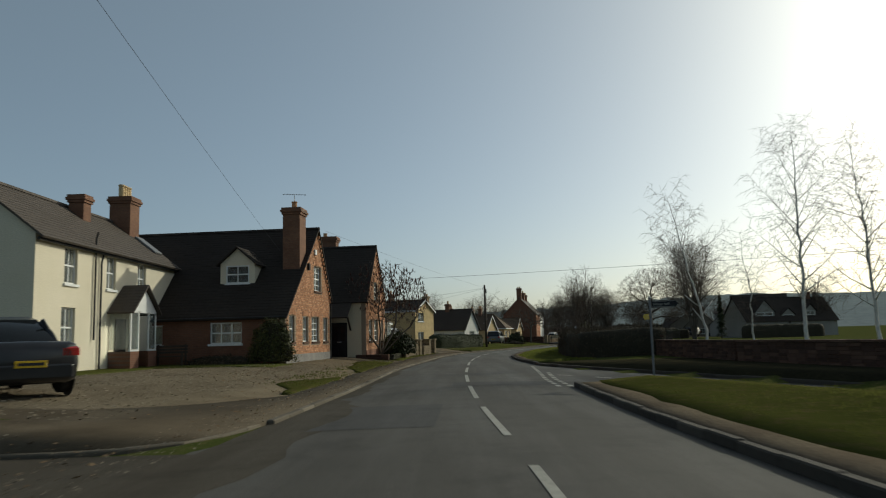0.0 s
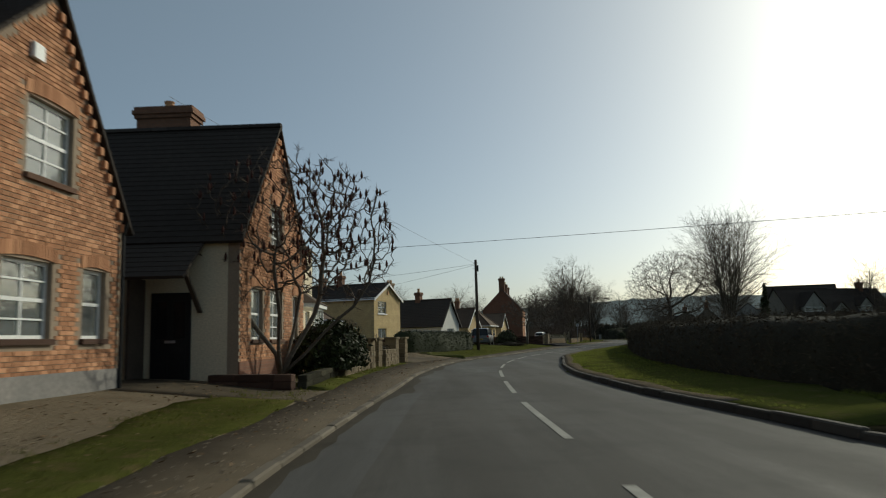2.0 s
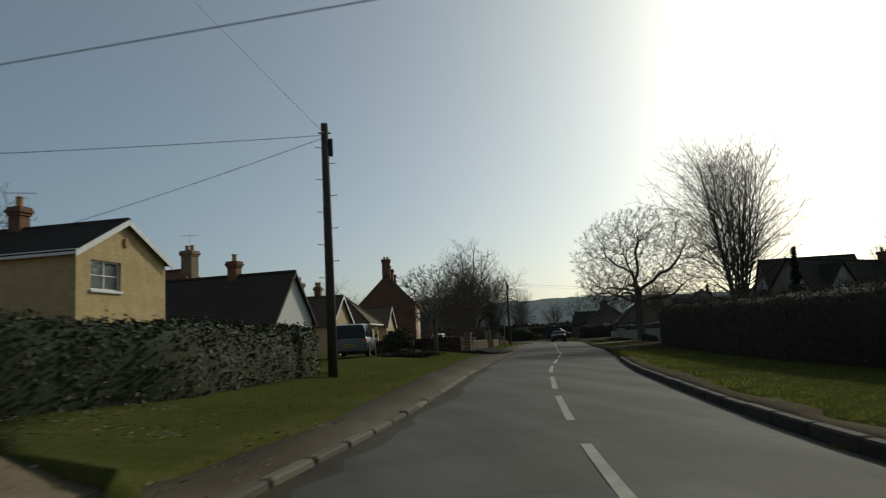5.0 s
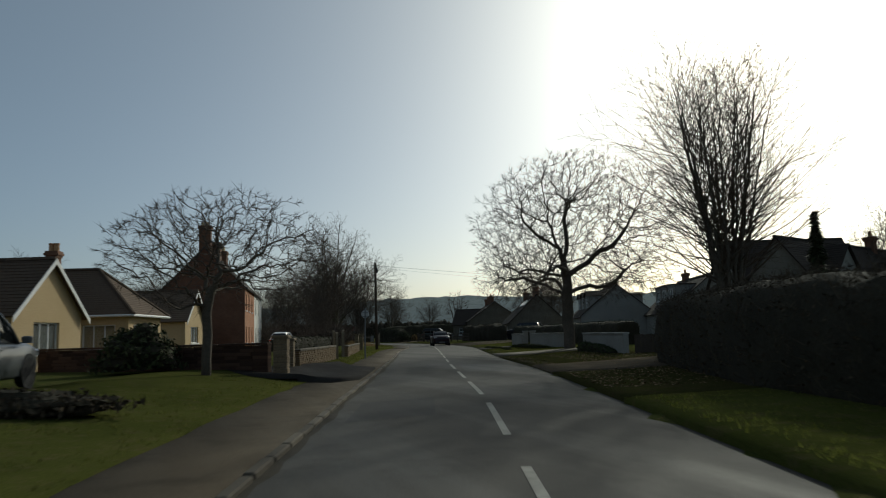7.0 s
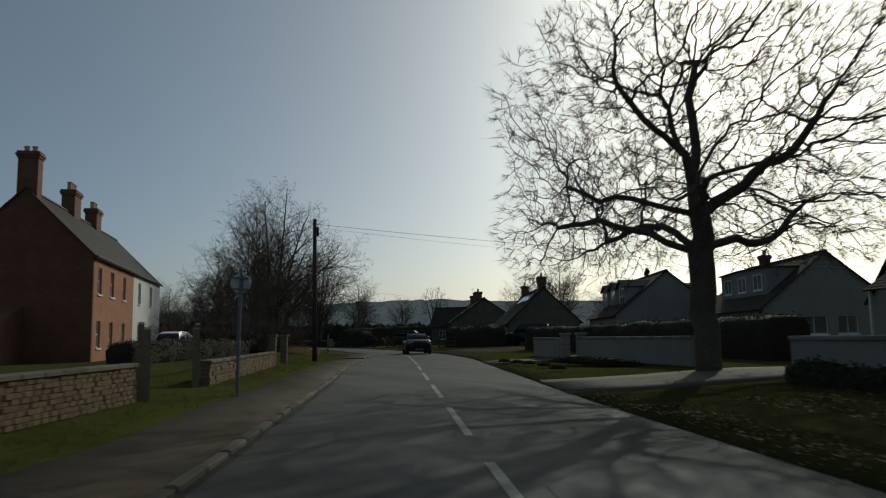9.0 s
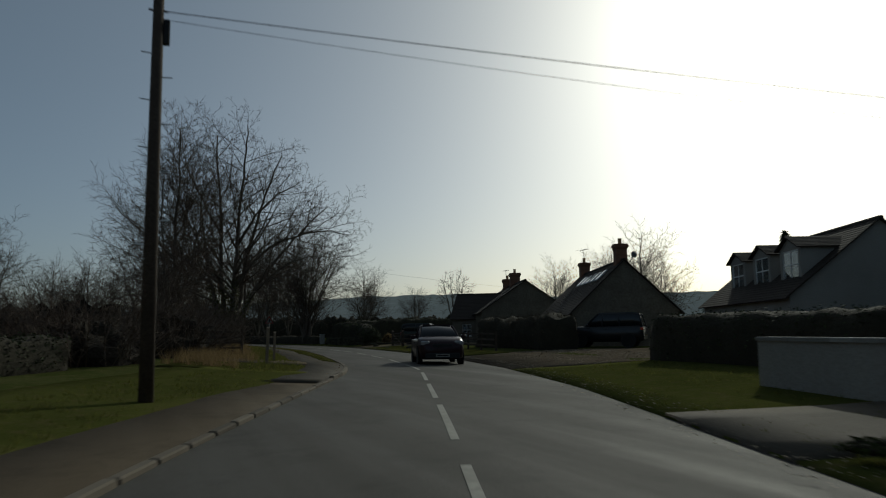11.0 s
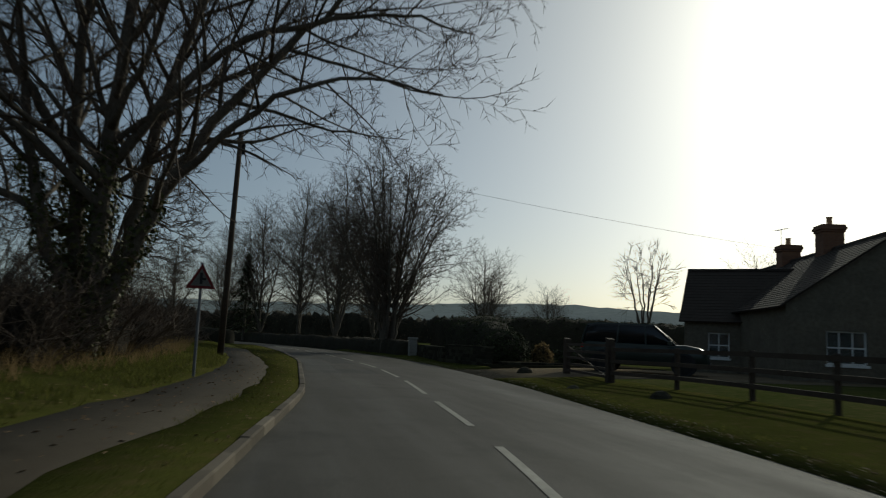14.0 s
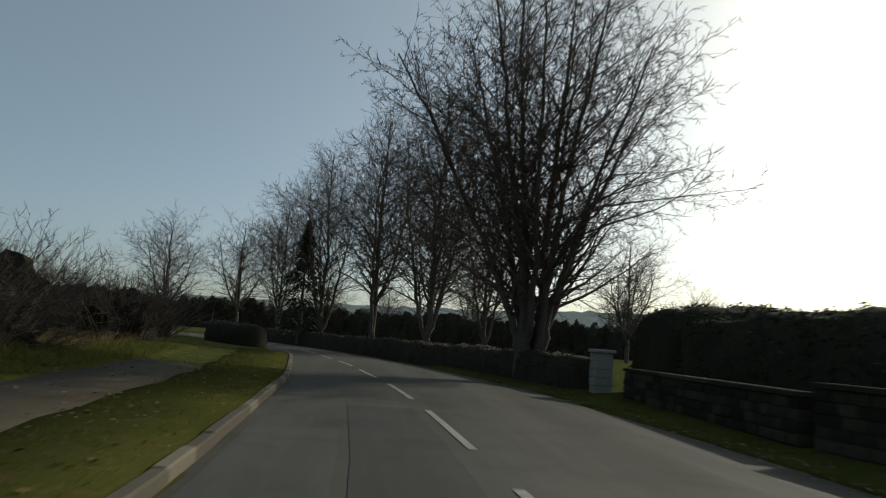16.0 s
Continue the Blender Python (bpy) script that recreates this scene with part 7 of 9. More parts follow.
def birch(x, y, h, seed, lean=(0, 0), label="slender white-barked birch with drooping fine twigs"):
    line = [(lean[0] * f ** 1.3 + 0.3 * noise.noise(Vector((f * 3, seed, 0))) * f, lean[1] * f ** 1.3 + 0.3 * noise.noise(Vector((f * 3, seed, 5))) * f, h * 0.97 * f) for f in [k / 14 for k in range(15)]]
    line[0] = (0, 0, -0.3)

    meshes = branchy(seed, [line], [0.009 * h], (0.26, 0.55), (0.26, 0.16), (48, 55), 0.035, 0.07, (0.22, 0.15), 0.42, 0.0055, thick=0.02, r_min=0.005, longest=2.6, per=0.13, taper=0.93, hang=0.2)
    return plant("birch_tree", label, x, y, 0.2, meshes, BARK_BIRCH, BARK_TWIG, "birches behind the wall")


birch(15.6, 31.6, 10.0, 41)
birch(19.0, 32.4, 9.8, 43, (-0.4, 0))
birch(12.25, 33.6, 7.6, 47, (-1.5, 0.2), "leaning white-barked birch with drooping fine twigs")
birch(14.2, 33.4, 5.2, 53, (-0.3, 0))

# ---- hedges ----
hedge_run("field_hedge", "long dark clipped hedge along the grass verge", [(10.75, 34.95), (9.4, 35.15), (7.1, 36.4), (6.75, 39.0), (7.35, 45.6), (8.75, 53.6), (10.6, 61.6), (14.3, 75.4), (20.4, 92.0), (25.0, 101.0)], -1.8, table((30, 1.33), (60, 1.36), (76, 1.6), (92, 2.05)), 620, LEAF_HEDGE, seed=2, size=0.04, twigs=0.35)
hedge_run("laurel_hedge", "clipped evergreen hedge beside the grass verge", [(-0.45, 68.7), (1.6, 71.9), (4.0, 79.3)], 1.3, 1.3, 1100, LEAF_LAUREL, LEAF_DARK, 0.045, 3, 0.1)
hedge_run("tall_hedge", "tall dark evergreen hedge behind the wall", [(46.3, 205.6), (56.0, 208.5), (75.0, 212.0)], 2.0, table((204, 2.15), (208.5, 2.7), (212, 2.8)), 420, LEAF_DARK, LEAF_CORE, 0.07, 4, 0.22, 0.2)
hedge_run("garden_hedge", "dark garden hedge by the gate", [(46.0, 196.5), (46.6, 200.5), (46.2, 205.5)], -1.8, table((196, 1.5), (199, 2.1), (206, 2.1)), 520, LEAF_DARK, LEAF_CORE, 0.06, 5, 0.25, 0.2)
hedge_run("far_hedgerow", "tall ragged hedgerow across the far fields", [(-40, 255), (-5, 288), (30, 300), (70, 286), (120, 262)], 3.5, 4.3, 150, LEAF_HEDGE, size=0.2, seed=14, rag=1.3, twigs=0.3)
hedge_run("front_hedge", "low dark hedge behind the brick front wall", [(18.0, 133.2), (21.5, 141.0), (24.5, 147.0)], 1.0, 0.95, 300, LEAF_DARK, seed=15, rag=0.2)

# ---- poles and wires ----
def utility_pole(label, x, y, z, h, lean=(0, 0)):
    p = thing("utility_pole", label, "utility pole", pose(x, y, z), "utility poles")
    part("shaft", MB().tube([(0, 0, -0.3), (lean[0] * 0.5, lean[1] * 0.5, h / 2), (lean[0], lean[1], h)], [0.125, 0.108, 0.09], 12), TIMBER_DARK, p, smooth=True)
    for i in range(9):
        k = 2.6 + i * 0.42
        f = k / h
        s = 1 if i % 2 else -1
        part("step_peg", MB().tube([(lean[0] * f, lean[1] * f, k), (lean[0] * f + 0.26 * s, lean[1] * f, k + 0.02)], 0.011, 5), STEEL, p)
    part("bracket", MB().tube([(lean[0] - 0.16, lean[1], h - 0.25), (lean[0] + 0.16, lean[1], h - 0.25)], 0.02, 6).cbox(lean[0] + 0.08, lean[1] - 0.06, h - 0.85, lean[0] + 0.2, lean[1] + 0.06, h - 0.4, 0.02), PLASTIC, p)
    return p


def wire(a, b, sag, r=0.012):
    a, b = Vector(a), Vector(b)
    pts = []
    for i in range(25):
        f = i / 24
        q = a.lerp(b, f)
        q.z -= sag * 4 * f * (1 - f)
        pts.append(q)
    return tagged(part("overhead_wire", MB().tube(pts, r, 5), PLASTIC), "thin black overhead telephone wire", "wire", "overhead wires")


utility_pole("dark wooden telegraph pole with step pegs beside the hedge", 4.25, 78.2, 0.1, 6.6, (-0.03, 0))
utility_pole("dark wooden telegraph pole on the verge", 26.3, 138.6, 0.15, 7.0)
utility_pole("tall wooden telegraph pole on the field verge", 34.15, 191.2, 0.12, 8.7, (0.12, 0))
utility_pole("wooden telegraph pole behind the brown roofs", -12.9, 81.6, 0.3, 7.8)
utility_pole("wooden telegraph pole beyond the side road", 55.0, 46.6, 0.3, 7.4)
wire((-12.9, 81.6, 7.6), (55.0, 46.6, 7.2), 0.25, 0.014)
wire((4.25, 78.2, 6.4), (-6.8, 45.7, 8.02), 0.15, 0.006)
wire((-1.0, -8.0, 6.35), (-7.6, 38.6, 5.6), 0.2, 0.004)
wire((4.25, 78.2, 6.4), (-10.5, 73.9, 4.5), 0.12, 0.008)
wire((4.25, 78.2, 6.35), (-8.5, 87.1, 4.5), 0.15, 0.008)
wire((26.3, 138.6, 6.9), (57.5, 129.6, 4.4), 0.25, 0.009)
wire((26.3, 138.6, 6.75), (57.4, 130.4, 4.4), 0.45, 0.005)
wire((34.4, 191.2, 8.5), (60.7, 189.0, 5.4), 0.35, 0.006)

# ---- vehicles ----
def loft(sections, n_ring):
    mb = MB()
    for s in sections:
        mb.v += s
    k = len(sections)
    for j in range(k - 1):
        mb.f += [(j * n_ring + i, j * n_ring + (i + 1) % n_ring, (j + 1) * n_ring + (i + 1) % n_ring, (j + 1) * n_ring + i) for i in range(n_ring)]
    mb.f += [tuple(range(n_ring - 1, -1, -1)), tuple(range((k - 1) * n_ring, k * n_ring))]
    return mb


def ring(x, zb, zt, hw, r=0.12, tuck=0.06):
    """A rounded cross-section at station x."""
    r = min(r, (zt - zb) / 2.2)
    half = [(hw - r - tuck, zb), (hw - tuck * 0.6, zb + r * 0.5), (hw, zb + (zt - zb) * 0.45), (hw - 0.015, zt - r), (hw - r * 0.45, zt - r * 0.28), (hw - r * 1.4, zt)]
    return [(x, y, z) for y, z in half] + [(x, 0, zt + 0.012)] + [(x, -y, z) for y, z in half[::-1]] + [(x, 0, zb)]


def wheel(parent, x, y, r, w=0.2):
    s = 1 if y > 0 else -1
    ty = part("wheel", MB().lathe([(r * 0.62, -w / 2), (r * 0.94, -w / 2), (r, -w / 2 + 0.03), (r, w / 2 - 0.03), (r * 0.94, w / 2), (r * 0.62, w / 2)], 24, "y"), RUBBER, parent, m=pose(x, y, r))
    rim = MB().lathe([(0.05, s * w * 0.40), (r * 0.2, s * w * 0.42), (r * 0.24, s * w * 0.3), (r * 0.56, s * w * 0.26), (r * 0.62, s * w * 0.45), (r * 0.64, s * w * 0.45), (r * 0.64, -s * w * 0.4)], 24, "y")
    part("rim", rim, STEEL, ty, "silver alloy wheel rim")
    sp = MB()
    for i in range(5):
        a = 2 * math.pi * i / 5
        c, q = math.cos(a), math.sin(a)
        sp.hexa([(r * 0.15 * c - 0.03 * q, s * w * 0.36, r * 0.15 * q + 0.03 * c), (r * 0.6 * c - 0.02 * q, s * w * 0.4, r * 0.6 * q + 0.02 * c), (r * 0.6 * c + 0.02 * q, s * w * 0.4, r * 0.6 * q - 0.02 * c), (r * 0.15 * c + 0.03 * q, s * w * 0.36, r * 0.15 * q - 0.03 * c),
                 (r * 0.15 * c - 0.03 * q, s * w * 0.46, r * 0.15 * q + 0.03 * c), (r * 0.6 * c - 0.02 * q, s * w * 0.46, r * 0.6 * q + 0.02 * c), (r * 0.6 * c + 0.02 * q, s * w * 0.46, r * 0.6 * q - 0.02 * c), (r * 0.15 * c + 0.03 * q, s * w * 0.46, r * 0.15 * q - 0.03 * c)])
    part("spokes", sp, STEEL, ty)
    return ty


def car(name, label, m, L, Wd, H, paint, kind="hatch", group="", plate_front=None):
    """A vehicle whose nose points along local +x. kind: hatch, saloon, estate or van."""
    c = thing(name, label, "car" if kind != "van" else "van", m, group)
    hw = Wd / 2
    r = 0.33 if H < 1.65 else 0.37
    cl = 0.2 if H < 1.65 else 0.28
    belt = H * {"crossover": 0.655, "hatch": 0.62, "saloon": 0.62, "estate": 0.6, "van": 0.56}[kind]
    nose = {"crossover": 0.66, "hatch": 0.56, "saloon": 0.55, "estate": 0.57, "van": 0.56}[kind] * H
    tail = {"crossover": 0.7, "hatch": 0.66, "saloon": 0.66, "estate": 0.62, "van": 0.58}[kind] * H
    x0, x1 = -L / 2, L / 2
    st = [(x0, cl + 0.14, tail - 0.12, hw * 0.78), (x0 + 0.06, cl + 0.06, tail - 0.03, hw * 0.9), (x0 + 0.3, cl, tail, hw * 0.97), (x0 + 0.9, cl, belt + 0.02, hw), (0.0, cl, belt, hw),
          (x1 - 1.35, cl, belt - 0.01, hw), (x1 - 0.8, cl, nose + 0.06, hw * 0.985), (x1 - 0.35, cl, nose - 0.02, hw * 0.95), (x1 - 0.1, cl + 0.03, nose - 0.14, hw * 0.87), (x1, cl + 0.1, nose - 0.26, hw * 0.74)]
    part("body", loft([ring(*s) for s in st], 14), paint, c, smooth=True)
    # glasshouse
    if kind == "saloon":
        g = [(x0 + 0.95, belt - 0.03, belt + 0.02, hw * 0.84), (x0 + 1.6, belt - 0.03, H - 0.08, hw * 0.72), (x0 + 2.2, belt - 0.03, H, hw * 0.72), (x1 - 2.1, belt - 0.03, H - 0.03, hw * 0.71), (x1 - 1.2, belt - 0.03, belt + 0.02, hw * 0.83)]
    elif kind == "hatch":
        g = [(x0 + 0.12, belt - 0.05, tail + 0.02, hw * 0.8), (x0 + 0.5, belt - 0.05, H - 0.1, hw * 0.73), (x0 + 1.2, belt - 0.03, H, hw * 0.75), (x1 - 1.9, belt - 0.03, H - 0.03, hw * 0.74), (x1 - 1.0, belt - 0.05, belt + 0.03, hw * 0.85)]
    elif kind == "crossover":
        g = [(x0 + 0.14, belt - 0.05, tail + 0.01, hw * 0.78), (x0 + 0.62, belt - 0.05, H - 0.16, hw * 0.7), (x0 + 1.45, belt - 0.03, H - 0.02, hw * 0.74), (x1 - 1.95, belt - 0.03, H, hw * 0.74), (x1 - 1.0, belt - 0.05, belt + 0.03, hw * 0.86)]
    elif kind == "estate":
        g = [(x0 + 0.03, belt - 0.05, belt + 0.05, hw * 0.86), (x0 + 0.22, belt - 0.05, H - 0.06, hw * 0.8), (x0 + 0.6, belt - 0.03, H, hw * 0.8), (x1 - 1.95, belt - 0.03, H - 0.02, hw * 0.79), (x1 - 1.15, belt - 0.05, belt + 0.03, hw * 0.87)]
    else:
        g = [(x0 + 0.02, belt - 0.06, belt + 0.05, hw * 0.95), (x0 + 0.08, belt - 0.06, H - 0.05, hw * 0.88), (x0 + 0.5, belt - 0.05, H, hw * 0.88), (x1 - 1.7, belt - 0.05, H - 0.03, hw * 0.87), (x1 - 0.75, belt - 0.06, belt + 0.03, hw * 0.9)]
    part("glass", loft([ring(x, a, b, w, 0.1, 0.0) for x, a, b, w in g], 14), TINTED, c, "dark window glass", smooth=True)
    rf = MB()
    for (xa, _, za, wa), (xb, _, zb, wb) in zip(g[1:], g[2:4]):
        rf.hexa([(xa, -wa + 0.07, za - 0.02), (xb, -wb + 0.07, zb - 0.02), (xb, wb - 0.07, zb - 0.02), (xa, wa - 0.07, za - 0.02),
                 (xa, -wa + 0.1, za + 0.028), (xb, -wb + 0.1, zb + 0.028), (xb, wb - 0.1, zb + 0.028), (xa, wa - 0.1, za + 0.028)])
    part("roof", rf, paint, c)
    for s in (1, -1):
        for (xa, za, wa), (xb, zb, wb) in (((g[0][0], belt, g[0][3]), (g[1][0], g[1][2], g[1][3])), ((g[4][0], belt, g[4][3]), (g[3][0], g[3][2], g[3][3])),
                                           ((0.1, belt, hw * 0.86), (0.05, H - 0.03, g[2][3] - 0.03)), ((x0 + 1.35, belt, hw * 0.86), (x0 + 1.4, H - 0.03, g[2][3] - 0.03))):
            if kind == "van" and xa < x1 - 2:
                continue
            part("pillar", MB().tube([(xa, s * (wa + 0.004), za - 0.03), ((xa + xb) / 2, s * ((wa + wb) / 2 + 0.012), (za + zb) / 2), (xb, s * (wb - 0.035), zb - 0.02)], 0.035, 6), paint, c)
    if kind == "van":
        for ya, yb in ((hw * 0.95, hw * 0.955), (-hw * 0.955, -hw * 0.95)):
            part("side_panel", MB().box(x0 + 0.1, ya, belt - 0.05, x1 - 1.9, yb, H - 0.14), paint, c)
        part("lettering", MB().box(x0 + 0.9, -hw * 0.962, belt + 0.32, x0 + 2.2, -hw * 0.957, belt + 0.42), STEEL, c, "pale lettering bar")
    for wx in (x0 + 0.85, x1 - 0.88):
        for s in (1, -1):
            wheel(c, wx, s * (hw - 0.1), r)
            part("wheel_arch", MB().lathe([(r + 0.01, 0), (r + 0.07, 0), (r + 0.06, 0.02), (r + 0.01, 0.02)], 24, "y"), PLASTIC, c, m=pose(wx, s * (hw - 0.012) - 0.01, r))
    part("bumper", MB().cbox(x0 - 0.03, -hw * 0.8, cl + 0.12, x0 + 0.1, hw * 0.8, cl + 0.36, 0.04), paint, c)
    part("bumper", MB().cbox(x1 - 0.12, -hw * 0.74, cl + 0.06, x1 + 0.03, hw * 0.74, cl + 0.26, 0.04), PLASTIC, c)
    part("grille", MB().cbox(x1 - 0.05, -hw * 0.42, nose - 0.32, x1 + 0.015, hw * 0.42, nose - 0.2, 0.02), PLASTIC, c)
    for s in (1, -1):
        part("headlight", MB().cbox(x1 - 0.32, s * hw * 0.72 - 0.17, nose - 0.24, x1 - 0.06, s * hw * 0.72 + 0.17, nose - 0.09, 0.04), CLEAR_LENS, c)
        part("tail_light", MB().cbox(x0 + 0.0, s * hw * 0.74 - 0.15, tail - 0.26, x0 + 0.2, s * hw * 0.74 + 0.17, tail - 0.1, 0.03), RED_LENS, c)
        part("mirror", MB().cbox(x1 - 1.42, s * (hw + 0.11) - 0.1, belt - 0.01, x1 - 1.26, s * (hw + 0.11) + 0.1, belt + 0.14, 0.03), paint, c)
        part("door_handle", MB().cbox(-0.25, s * (hw + 0.005) - 0.015, belt - 0.16, -0.07, s * (hw + 0.005) + 0.015, belt - 0.13, 0.005), paint, c)
    pr = part("number_plate", MB().cbox(x0 - 0.045, -0.26, cl + 0.3, x0 - 0.031, 0.26, cl + 0.42, 0.003), YELLOW_PLATE, c, "yellow plate with a dark bar")
    part("plate_bar", MB().box(x0 - 0.05, -0.21, cl + 0.335, x0 - 0.0455, 0.21, cl + 0.385), PLASTIC, pr)
    pf = part("number_plate", MB().cbox(x1 + 0.031, -0.26, cl + 0.1, x1 + 0.045, 0.26, cl + 0.21, 0.003), RENDER_GREY_SHADE, c, "white plate with a dark bar")
    part("plate_bar", MB().box(x1 + 0.0455, -0.21, cl + 0.135, x1 + 0.05, 0.21, cl + 0.18), PLASTIC, pf)
    return c


def at_ground(x, y, ux, uy, dz=0.0):
    return frame_at(x, y, ux, uy, max(land(x, y) + 0.05, 0.02) + dz)


car("parked_saloon", "dark grey saloon parked on the gravel forecourt", at_ground(-7.95, 15.15, -0.72, 0.69), 4.7, 1.8, 1.44, CAR_BLACK, "saloon")
car("parked_van", "black panel van parked on the drive", at_ground(-5.05, 67.4, 0.12, 0.99, -0.02), 4.9, 1.9, 1.85, CAR_BLACK, "van")
car("parked_suv", "silver-grey estate car parked before the bungalows", at_ground(6.3, 98.2, 0.2, 0.98), 4.5, 1.8, 1.6, CAR_GREY, "estate")
car("parked_car", "white hatchback parked beside the brick houses", at_ground(20.6, 150.0, 0.35, 0.94, -0.15), 4.1, 1.75, 1.5, CAR_WHITE, "hatch")
car("oncoming_crossover", "dark plum crossover hatchback on the road", frame_at(37.12, 153.05, -0.255, -0.967, 0.02), 4.1, 1.77, 1.5, CAR_PLUM, "crossover")
car("parked_offroader", "dark off-road estate car parked in the stony yard", at_ground(51.5, 162.3, -0.72, 0.69), 4.5, 1.9, 1.95, CAR_BLACK, "estate")
car("parked_car", "dark hatchback parked behind the off-roader", at_ground(56.0, 158.5, -0.72, 0.69), 4.1, 1.75, 1.5, CAR_GREY, "hatch")
car("parked_offroader", "long dark green off-road car behind the field gate", at_ground(49.8, 187.7, 0.83, -0.56), 4.6, 1.85, 1.8, CAR_GREEN, "estate")

# ---- boundary walls, gates, fences ----
def rendered_wall(name, label, a, b, h, z=0.15, t=0.22, mat=None):
    dx, dy = b[0] - a[0], b[1] - a[1]
    L = math.hypot(dx, dy)
    w = thing(name, label, "wall", frame_at(a[0], a[1], dx, dy, z))
    part("wall", MB().box(0, -t, -0.3, L, 0, h), mat or RENDER_GREY_SHADE, w)
    n = max(1, round(L / 0.6))
    for i in range(n):
        part("coping_stone", MB().cbox(L * i / n + 0.004, -t - 0.05, h + 0.002, L * (i + 1) / n - 0.004, 0.05, h + 0.075, 0.015), KERB, w)
    return w


def post(name, label, x, y, z, h, s, mat, lean=(0, 0), group=""):
    p = thing(name, label, "post", pose(x, y, z), group)
    part("shaft", MB().hexa([(-s / 2, -s / 2, -0.3), (s / 2, -s / 2, -0.3), (s / 2, s / 2, -0.3), (-s / 2, s / 2, -0.3),
                             (-s / 2 + lean[0], -s / 2 + lean[1], h), (s / 2 + lean[0], -s / 2 + lean[1], h), (s / 2 + lean[0], s / 2 + lean[1], h + 0.04), (-s / 2 + lean[0], s / 2 + lean[1], h + 0.04)]), mat, p)
    return p


def rail_fence(name, label, pts, h, mat, rails=3, s=0.1):
    f = thing(name, label, "fence")
    for i, (x, y) in enumerate(pts):
        part("post", MB().cbox(-s / 2, -s / 2, -0.3, s / 2, s / 2, h, 0.012), mat, f, m=pose(x, y, land(x, y) + 0.03, 0, 0, 20 * i % 7))
    for a, b in zip(pts, pts[1:]):
        za, zb = land(*a) + 0.03, land(*b) + 0.03
        for k in range(rails):
            hh = h * (0.3 + 0.62 * k / max(1, rails - 1))
            L = math.hypot(b[0] - a[0], b[1] - a[1])
            m = frame_at(a[0], a[1], b[0] - a[0], b[1] - a[1], za)
            part("rail", MB().hexa([(0, 0.05, hh - 0.05), (L, 0.05, hh - 0.05 + zb - za), (L, 0.09, hh - 0.05 + zb - za), (0, 0.09, hh - 0.05), (0, 0.05, hh + 0.05), (L, 0.05, hh + 0.05 + zb - za), (L, 0.09, hh + 0.05 + zb - za), (0, 0.09, hh + 0.05)]), mat, f, m=m)
    return f


def bar_gate(name, label, a, b, h, mat):
    L = math.hypot(b[0] - a[0], b[1] - a[1])
    g = thing(name, label, "gate", frame_at(a[0], a[1], b[0] - a[0], b[1] - a[1], land(*a) + 0.05))
    for k in range(5):
        z = 0.15 + (h - 0.2) * k / 4
        part("bar", MB().box(0.05, -0.02, z - 0.04, L - 0.05, 0.02, z + 0.04), mat, g)
    for x in (0.05, L - 0.13):
        part("stile", MB().box(x, -0.035, 0.08, x + 0.08, 0.035, h), mat, g)
    part("brace", MB().hexa([(0.13, 0.021, 0.15), (0.22, 0.021, 0.15), (0.22, 0.05, 0.15), (0.13, 0.05, 0.15), (L - 0.22, 0.021, h - 0.08), (L - 0.13, 0.021, h - 0.08), (L - 0.13, 0.05, h - 0.08), (L - 0.22, 0.05, h - 0.08)]), mat, g)
    return g


# junction wall of brick, the shade of its backlit face put into the colour
stone_wall("junction_wall", "long brick wall beside the side road, its shade in the colour", (10.5, 35.0), (10.75, 26.0), 0.76, 0.1, 0.24, 0.108, 11, (0.42, 0.5), BRICK_OLD_SHADE, True, core=BRICK_OLD_SHADE)
stone_wall("junction_wall", "long brick wall beside the side road, its shade in the colour", (10.76, 25.9), (12.3, 16.5), 0.76, 0.1, 0.24, 0.108, 12, (0.42, 0.5), BRICK_OLD_SHADE, True, core=BRICK_OLD_SHADE)
stone_wall("junction_wall", "long brick wall beside the side road, its shade in the colour", (12.32, 16.4), (15.6, 6.0), 0.76, 0.1, 0.24, 0.152, 13, (0.8, 1.0), BRICK_OLD_SHADE, True, core=BRICK_OLD_SHADE)
pillar("wall_pier", "dark brick pier at the end of the wall", 10.45, 35.35, 0.95, 0.5, 0.1, 75, 14, BRICK_OLD_SHADE)
# left of the road, before the bungalows
pillar("gate_pillar", "brick gate pillar with a flat cap beside the verge", 13.55, 103.8, 1.1, 0.42, 0.2, 70, 15, BRICK_WALL)
pillar("gate_pillar", "brick gate pillar at the bungalow drive", 14.4, 107.7, 1.0, 0.36, 0.2, 70, 16, BRICK_WALL)
stone_wall("front_wall", "low buff brick front wall with pale coping", (14.6, 108.0), (17.9, 116.8), 0.6, 0.2, 0.22, 0.075, 17, (0.21, 0.24), BRICK_BUFF, True, cope_mat=KERB_DIRT)
stone_wall("front_wall", "low buff brick front wall with pale coping", (19.5, 121.0), (23.0, 132.2), 0.5, 0.2, 0.22, 0.1, 18, (0.3, 0.36), BRICK_BUFF, True, cope_mat=KERB_DIRT)
stone_wall("side_wall", "dark brick side wall of the bungalow garden", (13.2, 104.2), (6.2, 109.6), 0.85, 0.25, 0.22, 0.106, 19, (0.45, 0.6), BRICK_OLD_SHADE, True, core=BRICK_OLD_SHADE)
for i, (x, y, h) in enumerate(((18.15, 117.4, 1.35), (19.4, 120.7, 1.4))):
    post("gate_post", "tall square timber gate post", x, y, 0.2, h, 0.11, TIMBER, group="gate posts")
